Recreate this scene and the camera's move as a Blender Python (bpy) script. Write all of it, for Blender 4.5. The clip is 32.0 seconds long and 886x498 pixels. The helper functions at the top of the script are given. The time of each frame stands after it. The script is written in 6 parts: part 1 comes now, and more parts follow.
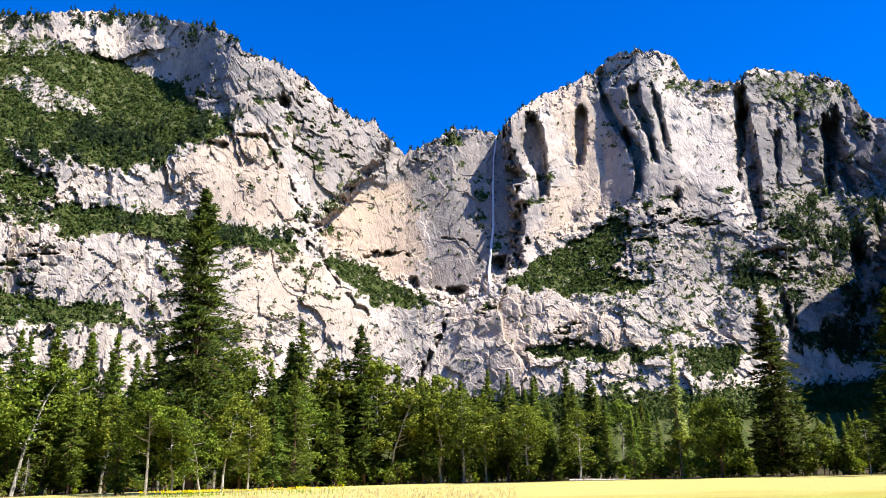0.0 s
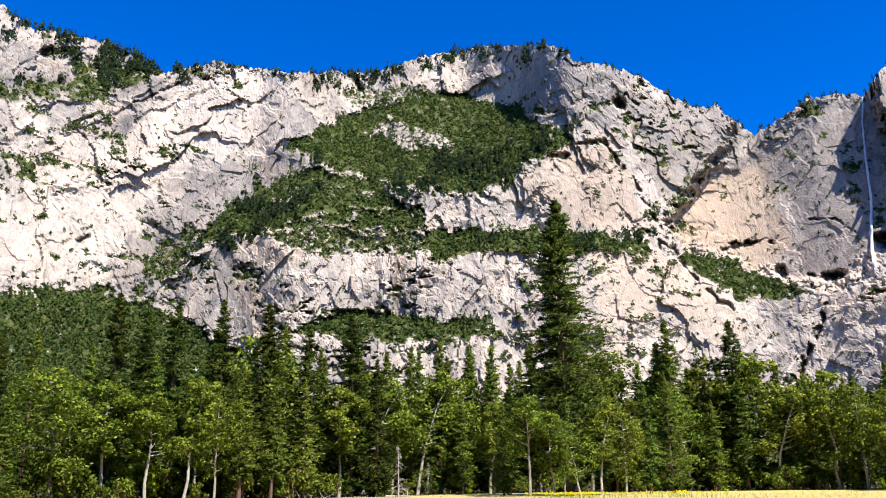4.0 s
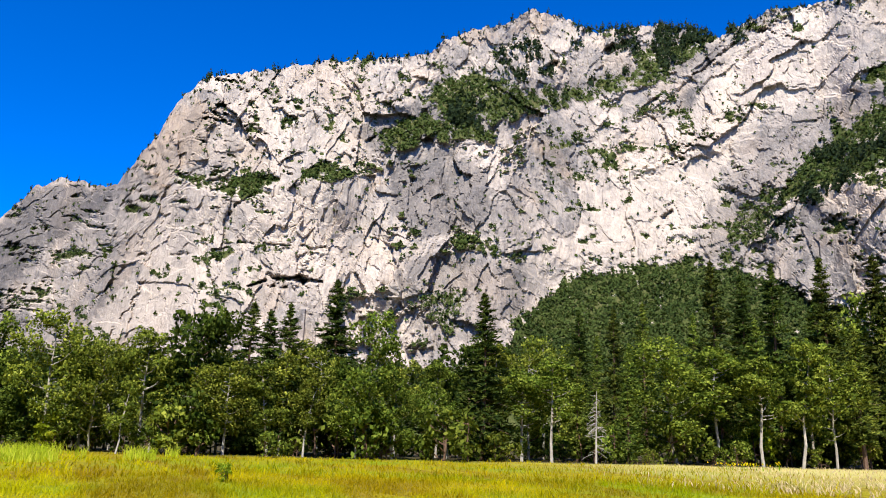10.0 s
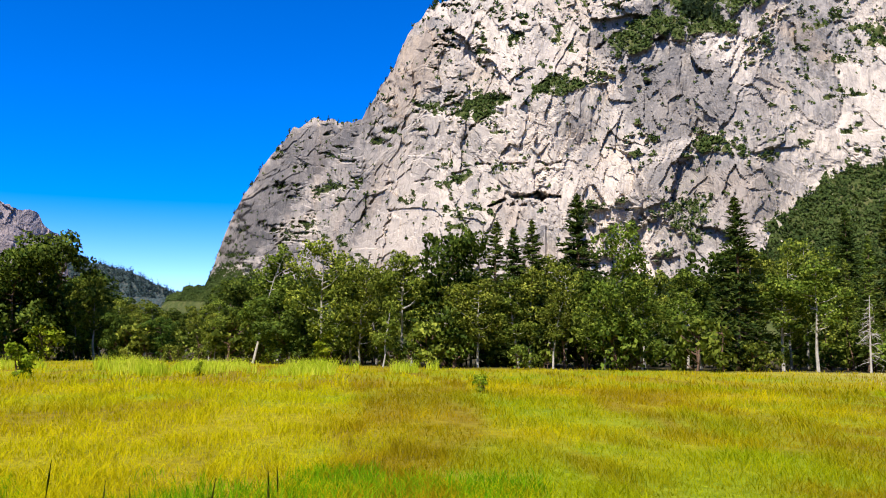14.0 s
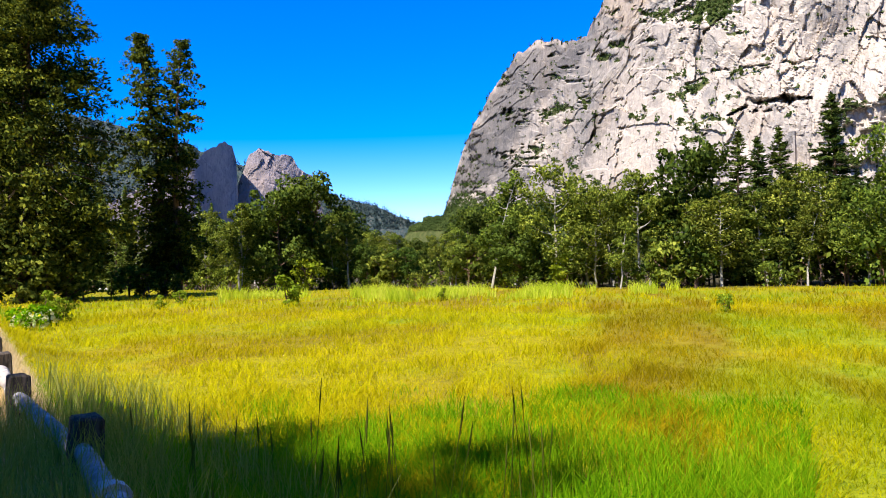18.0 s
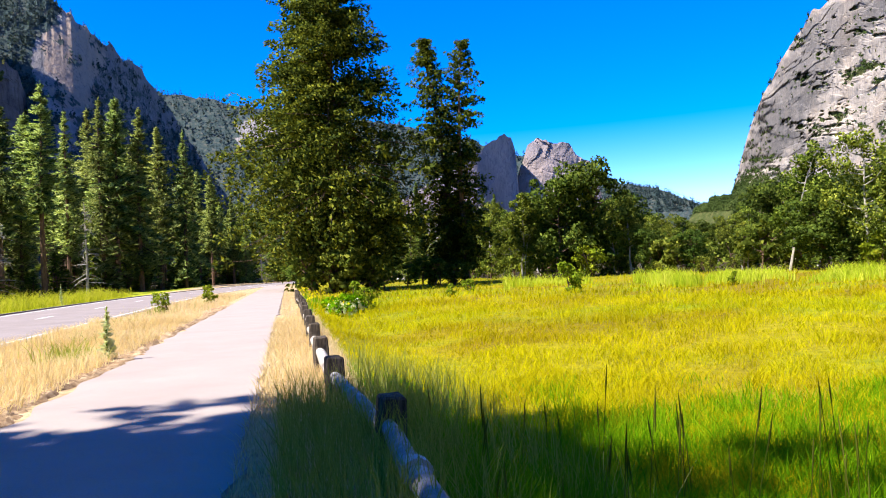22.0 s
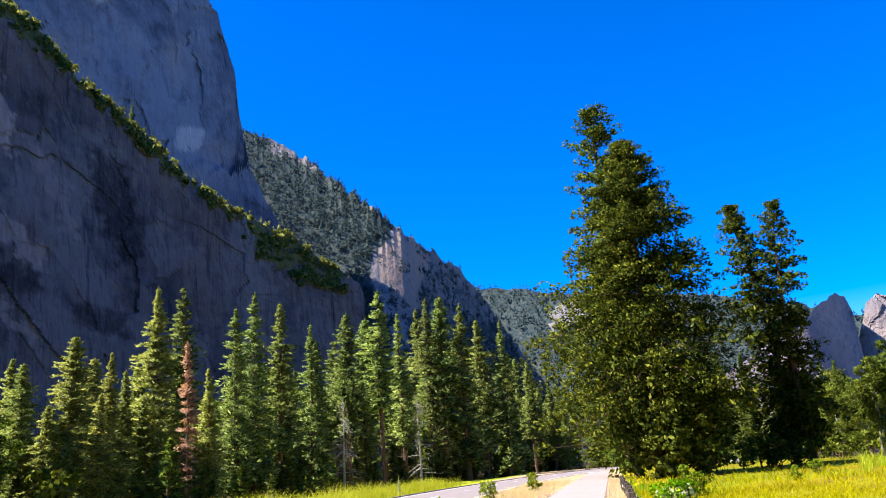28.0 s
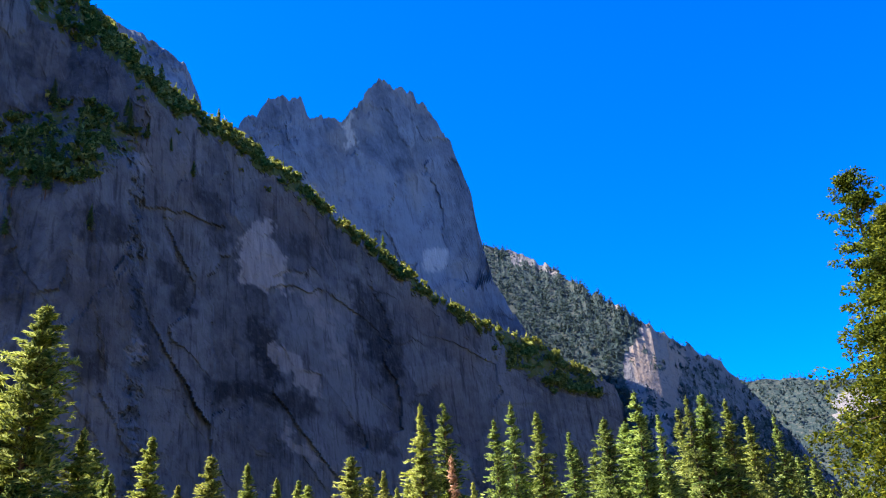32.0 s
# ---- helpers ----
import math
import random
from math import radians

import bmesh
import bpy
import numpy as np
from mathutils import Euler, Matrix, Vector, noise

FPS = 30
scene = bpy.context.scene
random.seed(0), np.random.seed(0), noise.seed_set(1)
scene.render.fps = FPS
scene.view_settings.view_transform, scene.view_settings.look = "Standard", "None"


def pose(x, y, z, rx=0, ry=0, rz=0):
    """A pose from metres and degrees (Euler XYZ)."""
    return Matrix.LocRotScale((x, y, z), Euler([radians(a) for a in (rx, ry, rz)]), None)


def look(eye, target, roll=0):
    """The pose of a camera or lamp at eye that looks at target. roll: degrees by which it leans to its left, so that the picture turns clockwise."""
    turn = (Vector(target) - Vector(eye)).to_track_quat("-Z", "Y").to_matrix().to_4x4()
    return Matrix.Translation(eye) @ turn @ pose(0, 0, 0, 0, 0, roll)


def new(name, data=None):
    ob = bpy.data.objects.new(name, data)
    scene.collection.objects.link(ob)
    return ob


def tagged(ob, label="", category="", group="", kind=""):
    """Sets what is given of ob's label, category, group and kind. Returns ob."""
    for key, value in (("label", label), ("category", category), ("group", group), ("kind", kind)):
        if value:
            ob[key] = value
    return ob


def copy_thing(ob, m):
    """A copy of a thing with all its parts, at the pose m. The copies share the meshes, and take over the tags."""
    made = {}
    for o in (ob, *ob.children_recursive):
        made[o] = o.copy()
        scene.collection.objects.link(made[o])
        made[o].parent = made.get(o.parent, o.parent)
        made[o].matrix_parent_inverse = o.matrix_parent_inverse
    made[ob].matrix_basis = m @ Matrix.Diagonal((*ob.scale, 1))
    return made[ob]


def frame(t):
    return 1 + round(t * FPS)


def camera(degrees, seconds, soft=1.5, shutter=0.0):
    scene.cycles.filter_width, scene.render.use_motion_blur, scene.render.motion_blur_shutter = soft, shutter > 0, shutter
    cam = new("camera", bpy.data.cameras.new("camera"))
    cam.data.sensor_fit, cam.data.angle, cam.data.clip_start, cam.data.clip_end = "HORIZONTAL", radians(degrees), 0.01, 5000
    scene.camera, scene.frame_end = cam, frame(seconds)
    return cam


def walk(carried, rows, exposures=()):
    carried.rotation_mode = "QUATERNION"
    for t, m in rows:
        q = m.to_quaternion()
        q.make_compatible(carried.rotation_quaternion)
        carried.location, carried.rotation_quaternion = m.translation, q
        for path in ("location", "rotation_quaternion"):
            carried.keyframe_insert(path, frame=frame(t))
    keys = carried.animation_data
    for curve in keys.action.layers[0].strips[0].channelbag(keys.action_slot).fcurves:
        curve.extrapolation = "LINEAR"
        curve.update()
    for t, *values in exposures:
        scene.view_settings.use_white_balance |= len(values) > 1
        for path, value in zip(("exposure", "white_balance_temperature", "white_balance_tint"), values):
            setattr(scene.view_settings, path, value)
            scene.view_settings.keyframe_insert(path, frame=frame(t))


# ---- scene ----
cam = camera(57.87, 32.0, 1.0)
PATH = [
    (0, pose(0, 0, 1.65, 105.70, 1.40, -0.00)),
    (0.5, pose(0, 0, 1.65, 105.86, 1.39, 3.29)),
    (1, pose(0, 0, 1.65, 106.08, 1.64, 6.74)),
    (1.5, pose(0, 0, 1.65, 106.12, 1.86, 10.50)),
    (2, pose(0, 0, 1.65, 106.04, 1.88, 14.41)),
    (2.5, pose(0, 0, 1.65, 105.95, 1.65, 17.57)),
    (4.5, pose(0, 0, 1.65, 106.52, 0.40, 28.32)),
    (5, pose(0, 0, 1.65, 106.55, 0.21, 31.56)),
    (5.5, pose(0, 0, 1.65, 106.48, 0.13, 35.78)),
    (6, pose(0, 0, 1.65, 106.18, -0.14, 40.01)),
    (6.5, pose(0, 0, 1.65, 105.98, -0.49, 44.25)),
    (7, pose(0, 0, 1.65, 105.97, -0.78, 47.64)),
    (7.5, pose(0, 0, 1.65, 105.89, -0.91, 50.63)),
    (8, pose(0, 0, 1.65, 105.50, -0.84, 53.98)),
    (8.5, pose(0, 0, 1.65, 105.29, -1.00, 57.38)),
    (9, pose(0, 0, 1.65, 105.21, -1.35, 60.30)),
    (9.5, pose(0, 0, 1.65, 104.57, -1.54, 63.57)),
    (10, pose(0, 0, 1.65, 103.57, -1.65, 66.30)),
    (10.5, pose(0, 0, 1.65, 102.74, -1.75, 68.69)),
    (11, pose(0, 0, 1.65, 102.06, -1.64, 71.40)),
    (11.5, pose(0, 0, 1.65, 101.36, -1.34, 73.68)),
    (12, pose(0, 0, 1.65, 100.36, -1.25, 75.60)),
    (12.5, pose(0, 0, 1.65, 99.47, -1.20, 77.34)),
    (13, pose(0, 0, 1.65, 98.66, -1.16, 79.11)),
    (13.5, pose(0, 0, 1.65, 97.92, -0.92, 81.52)),
    (14, pose(0, 0, 1.65, 97.13, -0.77, 83.67)),
    (14.5, pose(0, 0, 1.65, 96.36, -0.52, 85.51)),
    (15, pose(0, 0, 1.65, 95.69, -0.17, 87.40)),
    (15.5, pose(0, 0, 1.65, 94.93, -0.10, 89.54)),
    (17.5, pose(0, 0, 1.65, 92.43, 1.07, 97.32)),
    (18, pose(0, 0, 1.65, 91.71, 1.01, 100.36)),
    (18.5, pose(0, 0, 1.65, 91.14, 1.14, 103.33)),
    (19, pose(0, 0, 1.65, 90.32, 1.22, 105.55)),
    (19.5, pose(0, 0, 1.65, 89.65, 1.24, 107.66)),
    (20, pose(0, 0, 1.65, 89.26, 1.57, 110.23)),
    (20.5, pose(0, 0, 1.65, 89.02, 1.28, 112.96)),
    (21, pose(0, 0, 1.65, 89.32, 1.85, 115.56)),
    (21.5, pose(0, 0, 1.65, 90.20, 2.19, 118.23)),
    (22, pose(0, 0, 1.65, 91.34, 2.44, 120.28)),
    (22.5, pose(0, 0, 1.65, 92.43, 2.42, 121.98)),
    (23, pose(0, 0, 1.65, 93.47, 2.52, 123.74)),
    (23.5, pose(0, 0, 1.65, 94.65, 2.66, 125.64)),
    (24, pose(0, 0, 1.65, 95.97, 2.63, 127.24)),
    (24.5, pose(0, 0, 1.65, 97.33, 2.54, 128.71)),
    (26.5, pose(0, 0, 1.65, 101.89, 3.24, 135.69)),
    (27, pose(0, 0, 1.65, 102.93, 3.63, 137.85)),
    (27.5, pose(0, 0, 1.65, 104.22, 4.03, 140.67)),
    (28, pose(0, 0, 1.65, 105.51, 4.00, 142.72)),
    (28.5, pose(0, 0, 1.65, 106.73, 3.77, 144.47)),
    (29, pose(0, 0, 1.65, 107.83, 3.64, 146.45)),
    (29.5, pose(0, 0, 1.65, 108.91, 3.66, 148.20)),
    (30, pose(0, 0, 1.65, 110.17, 3.72, 150.62)),
    (30.5, pose(0, 0, 1.65, 111.30, 3.74, 153.42)),
    (31, pose(0, 0, 1.65, 112.47, 3.99, 156.12)),
    (31.5, pose(0, 0, 1.65, 113.31, 4.32, 158.62)),
    (32, pose(0, 0, 1.65, 114.24, 4.03, 161.11)),
]
walk(cam, PATH, [(0, 1.2), (5, 1.0), (7, 0.95), (9, 0.92), (12, 0.86), (15, 0.87), (18, 1.16), (21, 1.36), (24, 1.26), (27, 1.33), (30, 1.56), (32, 1.7)])

# ---- daylight ----
SUN_AZ, SUN_EL = 241.0, 51.0      # bearing (degrees to the left of +y) and height of the sun


def bearing(az, el=0.0, r=1.0):
    a, e = math.radians(az), math.radians(el)
    return Vector((-math.sin(a) * math.cos(e), math.cos(a) * math.cos(e), math.sin(e))) * r


world = bpy.data.worlds.new("sky")
scene.world = world
world.use_nodes = True
wn, wl = world.node_tree.nodes, world.node_tree.links
wn.clear()
sky = wn.new("ShaderNodeTexSky")
sky.sky_type, sky.sun_disc = "NISHITA", False
sky.sun_elevation, sky.sun_rotation = math.radians(SUN_EL), math.radians(360 - SUN_AZ)
sky.altitude, sky.air_density, sky.dust_density, sky.ozone_density = 2600, 0.75, 0.25, 3.5
vivid = wn.new("ShaderNodeHueSaturation")
vivid.inputs["Hue"].default_value = 0.515
back = wn.new("ShaderNodeBackground")
back.inputs["Strength"].default_value = 0.168
out = wn.new("ShaderNodeOutputWorld")
bw = wn.new("ShaderNodeRGBToBW")
ease_off = wn.new("ShaderNodeMapRange")     # the pale band above the skyline is less vivid
for key, value in (("From Min", 0.6), ("From Max", 4.6), ("To Min", 1.62), ("To Max", 1.25)):
    ease_off.inputs[key].default_value = value
wl.new(sky.outputs[0], bw.inputs[0])
wl.new(bw.outputs[0], ease_off.inputs["Value"])
wl.new(ease_off.outputs[0], vivid.inputs["Saturation"])
wl.new(sky.outputs[0], vivid.inputs["Color"])
wl.new(vivid.outputs[0], back.inputs["Color"])
wl.new(back.outputs[0], out.inputs["Surface"])

sun_data = bpy.data.lights.new("sun", "SUN")
sun_data.energy, sun_data.angle, sun_data.color = 5.0, math.radians(0.53), (1.0, 0.955, 0.88)
sun = new("sun", sun_data)
sun.matrix_world = look(bearing(SUN_AZ, SUN_EL, 100), (0, 0, 0))


# ---- materials ----
class Mat:
    """A node material; links by short calls."""

    def __init__(self, name):
        self.m = bpy.data.materials.new(name)
        self.m.use_nodes = True
        self.t = self.m.node_tree
        self.b = self.t.nodes["Principled BSDF"]
        self.out = self.t.nodes["Material Output"]
        self.co = self.t.nodes.new("ShaderNodeTexCoord").outputs["Object"]

    def put(self, socket, value):
        if isinstance(value, bpy.types.NodeSocket):
            self.t.links.new(value, socket)
        else:
            socket.default_value = value

    def node(self, kind, ins=None, **props):
        n = self.t.nodes.new("ShaderNode" + kind)
        for k, v in props.items():
            if k == "op":
                n.operation = v
            elif k == "data":
                n.data_type = v
            elif k == "dims":
                n.noise_dimensions = v
            elif k == "feature":
                n.feature = v
            elif k == "attr":
                n.attribute_name = v
            elif k == "clamp":
                n.use_clamp = v
        for k, v in (ins or {}).items():
            self.put(n.inputs[k], v)
        return n

    def math(self, op, a, b=0.0, clamp=False):
        return self.node("Math", {0: a, 1: b}, op=op, clamp=clamp).outputs[0]

    def stretch(self, x, y, z, co=None):
        return self.node("VectorMath", {0: co or self.co, 1: (x, y, z)}, op="MULTIPLY").outputs[0]

    def noise(self, scale, detail=4.0, rough=0.55, co=None, warp=0.0):
        return self.node("TexNoise", {"Vector": co or self.co, "Scale": scale, "Detail": detail, "Roughness": rough, "Distortion": warp}).outputs["Fac"]

    def ramp(self, fac, *stops):
        n = self.node("ValToRGB", {"Fac": fac})
        e = n.color_ramp.elements
        while len(e) < len(stops):
            e.new(0.5)
        for el, (p, c) in zip(e, stops):
            el.position = p
            el.color = (*c, 1) if isinstance(c, tuple) else (c, c, c, 1)
        return n.outputs["Color"]

    def mix(self, fac, a, b, blend="MIX"):
        n = self.t.nodes.new("ShaderNodeMix")
        n.data_type, n.blend_type = "RGBA", blend
        self.put(n.inputs["Factor"], fac)
        for key, v in (("A", a), ("B", b)):
            s = [i for i in n.inputs if i.name == key and i.type == "RGBA"][0]
            self.put(s, (*v, 1) if isinstance(v, tuple) else v)
        return [o for o in n.outputs if o.type == "RGBA"][0]

    def attr(self, name):
        return self.node("Attribute", attr=name).outputs["Fac"]

    def island(self):
        return self.node("NewGeometry").outputs["Random Per Island"]

    def each(self):
        return self.node("ObjectInfo").outputs["Random"]

    def bump(self, height, distance, strength=1.0):
        n = self.node("Bump", {"Height": height, "Distance": distance, "Strength": strength})
        self.put(self.b.inputs["Normal"], n.outputs[0])

    def done(self, color, rough=0.9, metal=0.0, spec=0.3, leaf=0.0):
        self.put(self.b.inputs["Base Color"], (*color, 1) if isinstance(color, tuple) else color)
        self.put(self.b.inputs["Roughness"], rough)
        self.put(self.b.inputs["Metallic"], metal)
        self.put(self.b.inputs["Specular IOR Level"], spec)
        if leaf:
            tr = self.node("BsdfTranslucent")
            glow = self.mix(1.0, color, (1.0, 0.98, 0.62), "MULTIPLY")
            self.put(tr.inputs["Color"], self.node("HueSaturation", {"Color": glow, "Value": 1.5}).outputs[0])
            mx = self.node("MixShader", {0: leaf, 1: self.b.outputs[0], 2: tr.outputs[0]})
            self.t.links.new(mx.outputs[0], self.out.inputs["Surface"])
        return self.m


def granite(name, light, mid, dark, stain, soil, forest, clean=None, joints=1.0, size=1.0, runs=0.5, strokes=0.65, cracks=1.0):
    """Weathered granite: slabs of pale and grey, water streaks, lichen specks and joints; green where plants have hold."""
    m = Mat(name)
    k = size
    broad = m.noise(0.007 * k, 5, 0.6)
    fine = m.noise(0.07 * k, 5, 0.66)
    speck = m.noise(0.22 * k, 4, 0.7)
    tilted = m.node("Mapping", {"Vector": m.co, "Rotation": (0.35, 0.3, 0.2)}).outputs[0]
    streak = m.noise(1.0, 5, 0.62, m.stretch(0.06 * k, 0.06 * k, 0.007 * k), 0.4)
    hair = m.noise(1.0, 4, 0.6, m.stretch(0.28 * k, 0.28 * k, 0.022 * k), 0.3)
    stroke = m.noise(1.0, 4, 0.65, m.stretch(0.17 * k, 0.17 * k, 0.05 * k, tilted), 0.6)
    tone = m.math("ADD", m.math("MULTIPLY", m.attr("tone"), 0.75), m.math("MULTIPLY", m.math("SUBTRACT", broad, 0.5), 1.5))
    tone = m.math("ADD", tone, m.math("MULTIPLY", m.math("SUBTRACT", streak, 0.5), 0.75))
    tone = m.math("ADD", tone, m.math("MULTIPLY", m.math("SUBTRACT", fine, 0.5), 0.8))
    col = m.mix(m.ramp(tone, (0.16, 0.0), (0.40, 0.45), (0.66, 1.0)), mid, light)
    col = m.mix(m.ramp(tone, (-0.0, 0.55), (0.16, 0.0)), col, dark)
    col = m.mix(m.ramp(m.noise(0.011 * k, 4), (0.52, 0.0), (0.7, 0.5)), col, stain)
    col = m.mix(m.math("MULTIPLY", m.attr("tan"), m.ramp(fine, (0.3, 0.75), (0.6, 1.0))), col, stain)
    col = m.mix(m.ramp(hair, (0.56, 0.0), (0.68, 0.5 * runs)), col, dark)
    col = m.mix(m.ramp(streak, (0.56, 0.0), (0.72, runs)), col, dark)
    # dark mask: streaky grey rock, and on some flanks painted shade
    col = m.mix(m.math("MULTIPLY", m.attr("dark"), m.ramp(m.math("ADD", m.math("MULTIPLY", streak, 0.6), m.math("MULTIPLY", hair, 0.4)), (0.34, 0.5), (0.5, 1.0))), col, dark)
    col = m.mix(m.math("MULTIPLY", m.attr("pale"), m.ramp(hair, (0.35, 1.0), (0.6, 0.65))), col, clean or light)
    rough_part = m.ramp(m.noise(0.014 * k, 4, 0.6), (0.36, 0.1), (0.56, 1.0))
    col = m.mix(m.math("MULTIPLY", m.ramp(stroke, (0.56, 0.0), (0.61, 0.8 * strokes)), rough_part), col, dark)
    for scale, rise, thin in ((0.022, 0.010, 0.010), (0.05, 0.022, 0.013)):
        lines = m.math("ABSOLUTE", m.math("SUBTRACT", m.noise(1.0, 3, 0.55, m.stretch(scale * k, scale * k, rise * k, tilted), 0.3), 0.5))
        where = m.ramp(m.noise(scale * 0.45 * k, 3, 0.6), (0.47, 0.0), (0.6, 1.0))
        col = m.mix(m.math("MULTIPLY", m.ramp(lines, (0.0, min(0.75, 1.15 * strokes) * cracks), (thin, 0.0)), where), col, dark)
    warped = m.node("VectorMath", {0: m.co, 1: m.node("VectorMath", {0: m.node("TexNoise", {"Vector": m.co, "Scale": 0.03 * k, "Detail": 3.0}).outputs["Color"], 1: (40, 40, 40)}, op="MULTIPLY").outputs[0]}, op="ADD").outputs[0]
    gap = m.node("TexVoronoi", {"Vector": m.stretch(0.045 * k, 0.045 * k, 0.02 * k, warped), "Scale": 1.0}, feature="DISTANCE_TO_EDGE").outputs["Distance"]
    broken = m.ramp(m.noise(0.02 * k, 4, 0.6), (0.4, 0.0), (0.6, 1.0))
    col = m.mix(m.math("MULTIPLY", m.ramp(gap, (0.0, 0.6 * joints), (0.03, 0.0)), broken), col, dark)
    col = m.mix(m.ramp(speck, (0.61, 0.0), (0.70, 0.28)), col, dark)
    col = m.mix(m.ramp(speck, (0.34, 0.25), (0.46, 0.0)), col, light)
    green = m.ramp(m.noise(0.06, 5, 0.7), (0.3, soil), (0.52, forest), (0.75, tuple(0.6 * c for c in forest)))
    cover = m.math("ADD", m.attr("veg"), m.math("MULTIPLY", m.math("SUBTRACT", m.math("ADD", speck, fine), 1.0), 1.1))
    col = m.mix(m.ramp(cover, (0.42, 0.0), (0.52, 1.0)), col, green)
    rise = m.math("ADD", m.math("MULTIPLY", fine, 0.8), m.math("ADD", m.math("MULTIPLY", speck, 0.3), m.math("ADD", m.math("MULTIPLY", stroke, -0.5), m.math("MULTIPLY", hair, -0.5))))
    m.bump(rise, 2.8 / k, 1.0)
    return m.done(col, 0.92, 0, 0.15)


M_NORTH = granite("pale_granite", (0.49, 0.41, 0.335), (0.25, 0.22, 0.195), (0.07, 0.066, 0.067), (0.41, 0.305, 0.215), (0.105, 0.10, 0.035), (0.050, 0.064, 0.015), None, 0.12, 1.0, 0.5, 0.42, 0.6)
# granite darkened and cooled in colour to stand in for shade
M_SOUTH = granite("shade_dark_granite", (0.17, 0.182, 0.184), (0.052, 0.062, 0.072), (0.011, 0.014, 0.018), (0.15, 0.13, 0.108), (0.17, 0.13, 0.05), (0.10, 0.12, 0.025), (0.36, 0.34, 0.31), 0.03, 1.1, 1.0, 0.3, 0.0)
# blue tint in the rock colour stands in for haze over distance
M_TOWER = granite("haze_blue_granite", (0.142, 0.165, 0.216), (0.068, 0.083, 0.118), (0.028, 0.036, 0.055), (0.22, 0.20, 0.195), (0.15, 0.12, 0.06), (0.07, 0.09, 0.025), (0.46, 0.43, 0.42), 0.12, 0.7, 0.7, 0.1, 0.3)
# bluish greys and greens put distance haze into the colour
M_FAR = granite("hazy_far_granite", (0.25, 0.215, 0.20), (0.14, 0.132, 0.138), (0.06, 0.062, 0.075), (0.24, 0.185, 0.15), (0.10, 0.095, 0.075), (0.035, 0.054, 0.052), (0.28, 0.20, 0.15), 0.4, 0.8, 0.12)
M_SPIRE = granite("pink_granite", (0.33, 0.265, 0.255), (0.21, 0.18, 0.19), (0.10, 0.098, 0.115), (0.33, 0.25, 0.215), (0.12, 0.12, 0.1), (0.05, 0.07, 0.05), None, 0.3, 0.6)


def foliage(name, *cols, leaf=0.42, scale=0.35, per=0.5):
    m = Mat(name)
    v = m.math("ADD", m.math("MULTIPLY", m.island(), per), m.math("MULTIPLY", m.noise(scale, 3), 1.0 - per))
    k = len(cols)
    c = m.ramp(v, *[(0.2 + 0.6 * i / (k - 1), q) for i, q in enumerate(cols)])
    turn = m.math("ADD", m.math("MULTIPLY", m.math("FRACT", m.math("MULTIPLY", m.each(), 7.3)), 0.034), 0.491)
    hue = m.node("HueSaturation", {"Color": c, "Hue": turn, "Value": m.math("ADD", m.math("MULTIPLY", m.each(), 0.5), 0.75)})
    return m.done(hue.outputs[0], 0.8, 0, 0.05, leaf)


M_CONIFER = foliage("needles", (0.028, 0.05, 0.011), (0.095, 0.13, 0.02), (0.24, 0.265, 0.042), leaf=0.25)
M_DARKFIR = foliage("dark_needles", (0.012, 0.024, 0.006), (0.042, 0.06, 0.011), (0.12, 0.135, 0.022), leaf=0.22)
# grey-green pine needles, paled in colour to carry sun glint
M_PINE = foliage("sun_paled_needles", (0.04, 0.062, 0.018), (0.19, 0.228, 0.06), (0.38, 0.41, 0.12), leaf=0.3, per=0.65)
# nearer pines: more sunlight put into the needle colour
M_NEARPINE = foliage("sun_paled_grey_needles", (0.085, 0.105, 0.03), (0.27, 0.29, 0.075), (0.52, 0.50, 0.145), leaf=0.3)
M_CEDAR = foliage("cedar_sprays", (0.016, 0.032, 0.006), (0.066, 0.093, 0.012), (0.25, 0.265, 0.026), leaf=0.2)
M_LEAF = foliage("cottonwood_leaves", (0.032, 0.05, 0.007), (0.112, 0.145, 0.017), (0.31, 0.325, 0.05), leaf=0.32)
M_DARKLEAF = foliage("oak_leaves", (0.022, 0.040, 0.007), (0.06, 0.09, 0.013), (0.13, 0.16, 0.025), leaf=0.34)
M_RUST = foliage("dead_needles", (0.30, 0.15, 0.10), (0.50, 0.28, 0.19), (0.62, 0.40, 0.30), leaf=0.3)
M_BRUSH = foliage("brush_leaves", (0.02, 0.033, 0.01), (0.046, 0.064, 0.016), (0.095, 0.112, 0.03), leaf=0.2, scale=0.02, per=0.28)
# brush copy whose brighter colour carries sunlight on the south cliff
M_LITBRUSH = foliage("sunlit_brush", (0.08, 0.095, 0.022), (0.20, 0.21, 0.05), (0.38, 0.36, 0.11), leaf=0.3, scale=0.1)
M_BRIGHTLEAF = foliage("bright_leaves", (0.10, 0.14, 0.008), (0.22, 0.27, 0.015), (0.38, 0.38, 0.03))
M_SLOPEPINE = foliage("dark_pine_needles", (0.012, 0.024, 0.012), (0.026, 0.044, 0.020), (0.05, 0.07, 0.03), scale=0.02)
# needles of the far ridges, blued in colour for distance haze
M_HAZEWOOD = foliage("haze_blue_needles", (0.03, 0.052, 0.054), (0.056, 0.09, 0.093), (0.09, 0.13, 0.132), leaf=0.25, scale=0.02)
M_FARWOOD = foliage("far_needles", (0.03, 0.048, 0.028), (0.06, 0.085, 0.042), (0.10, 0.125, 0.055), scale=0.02)


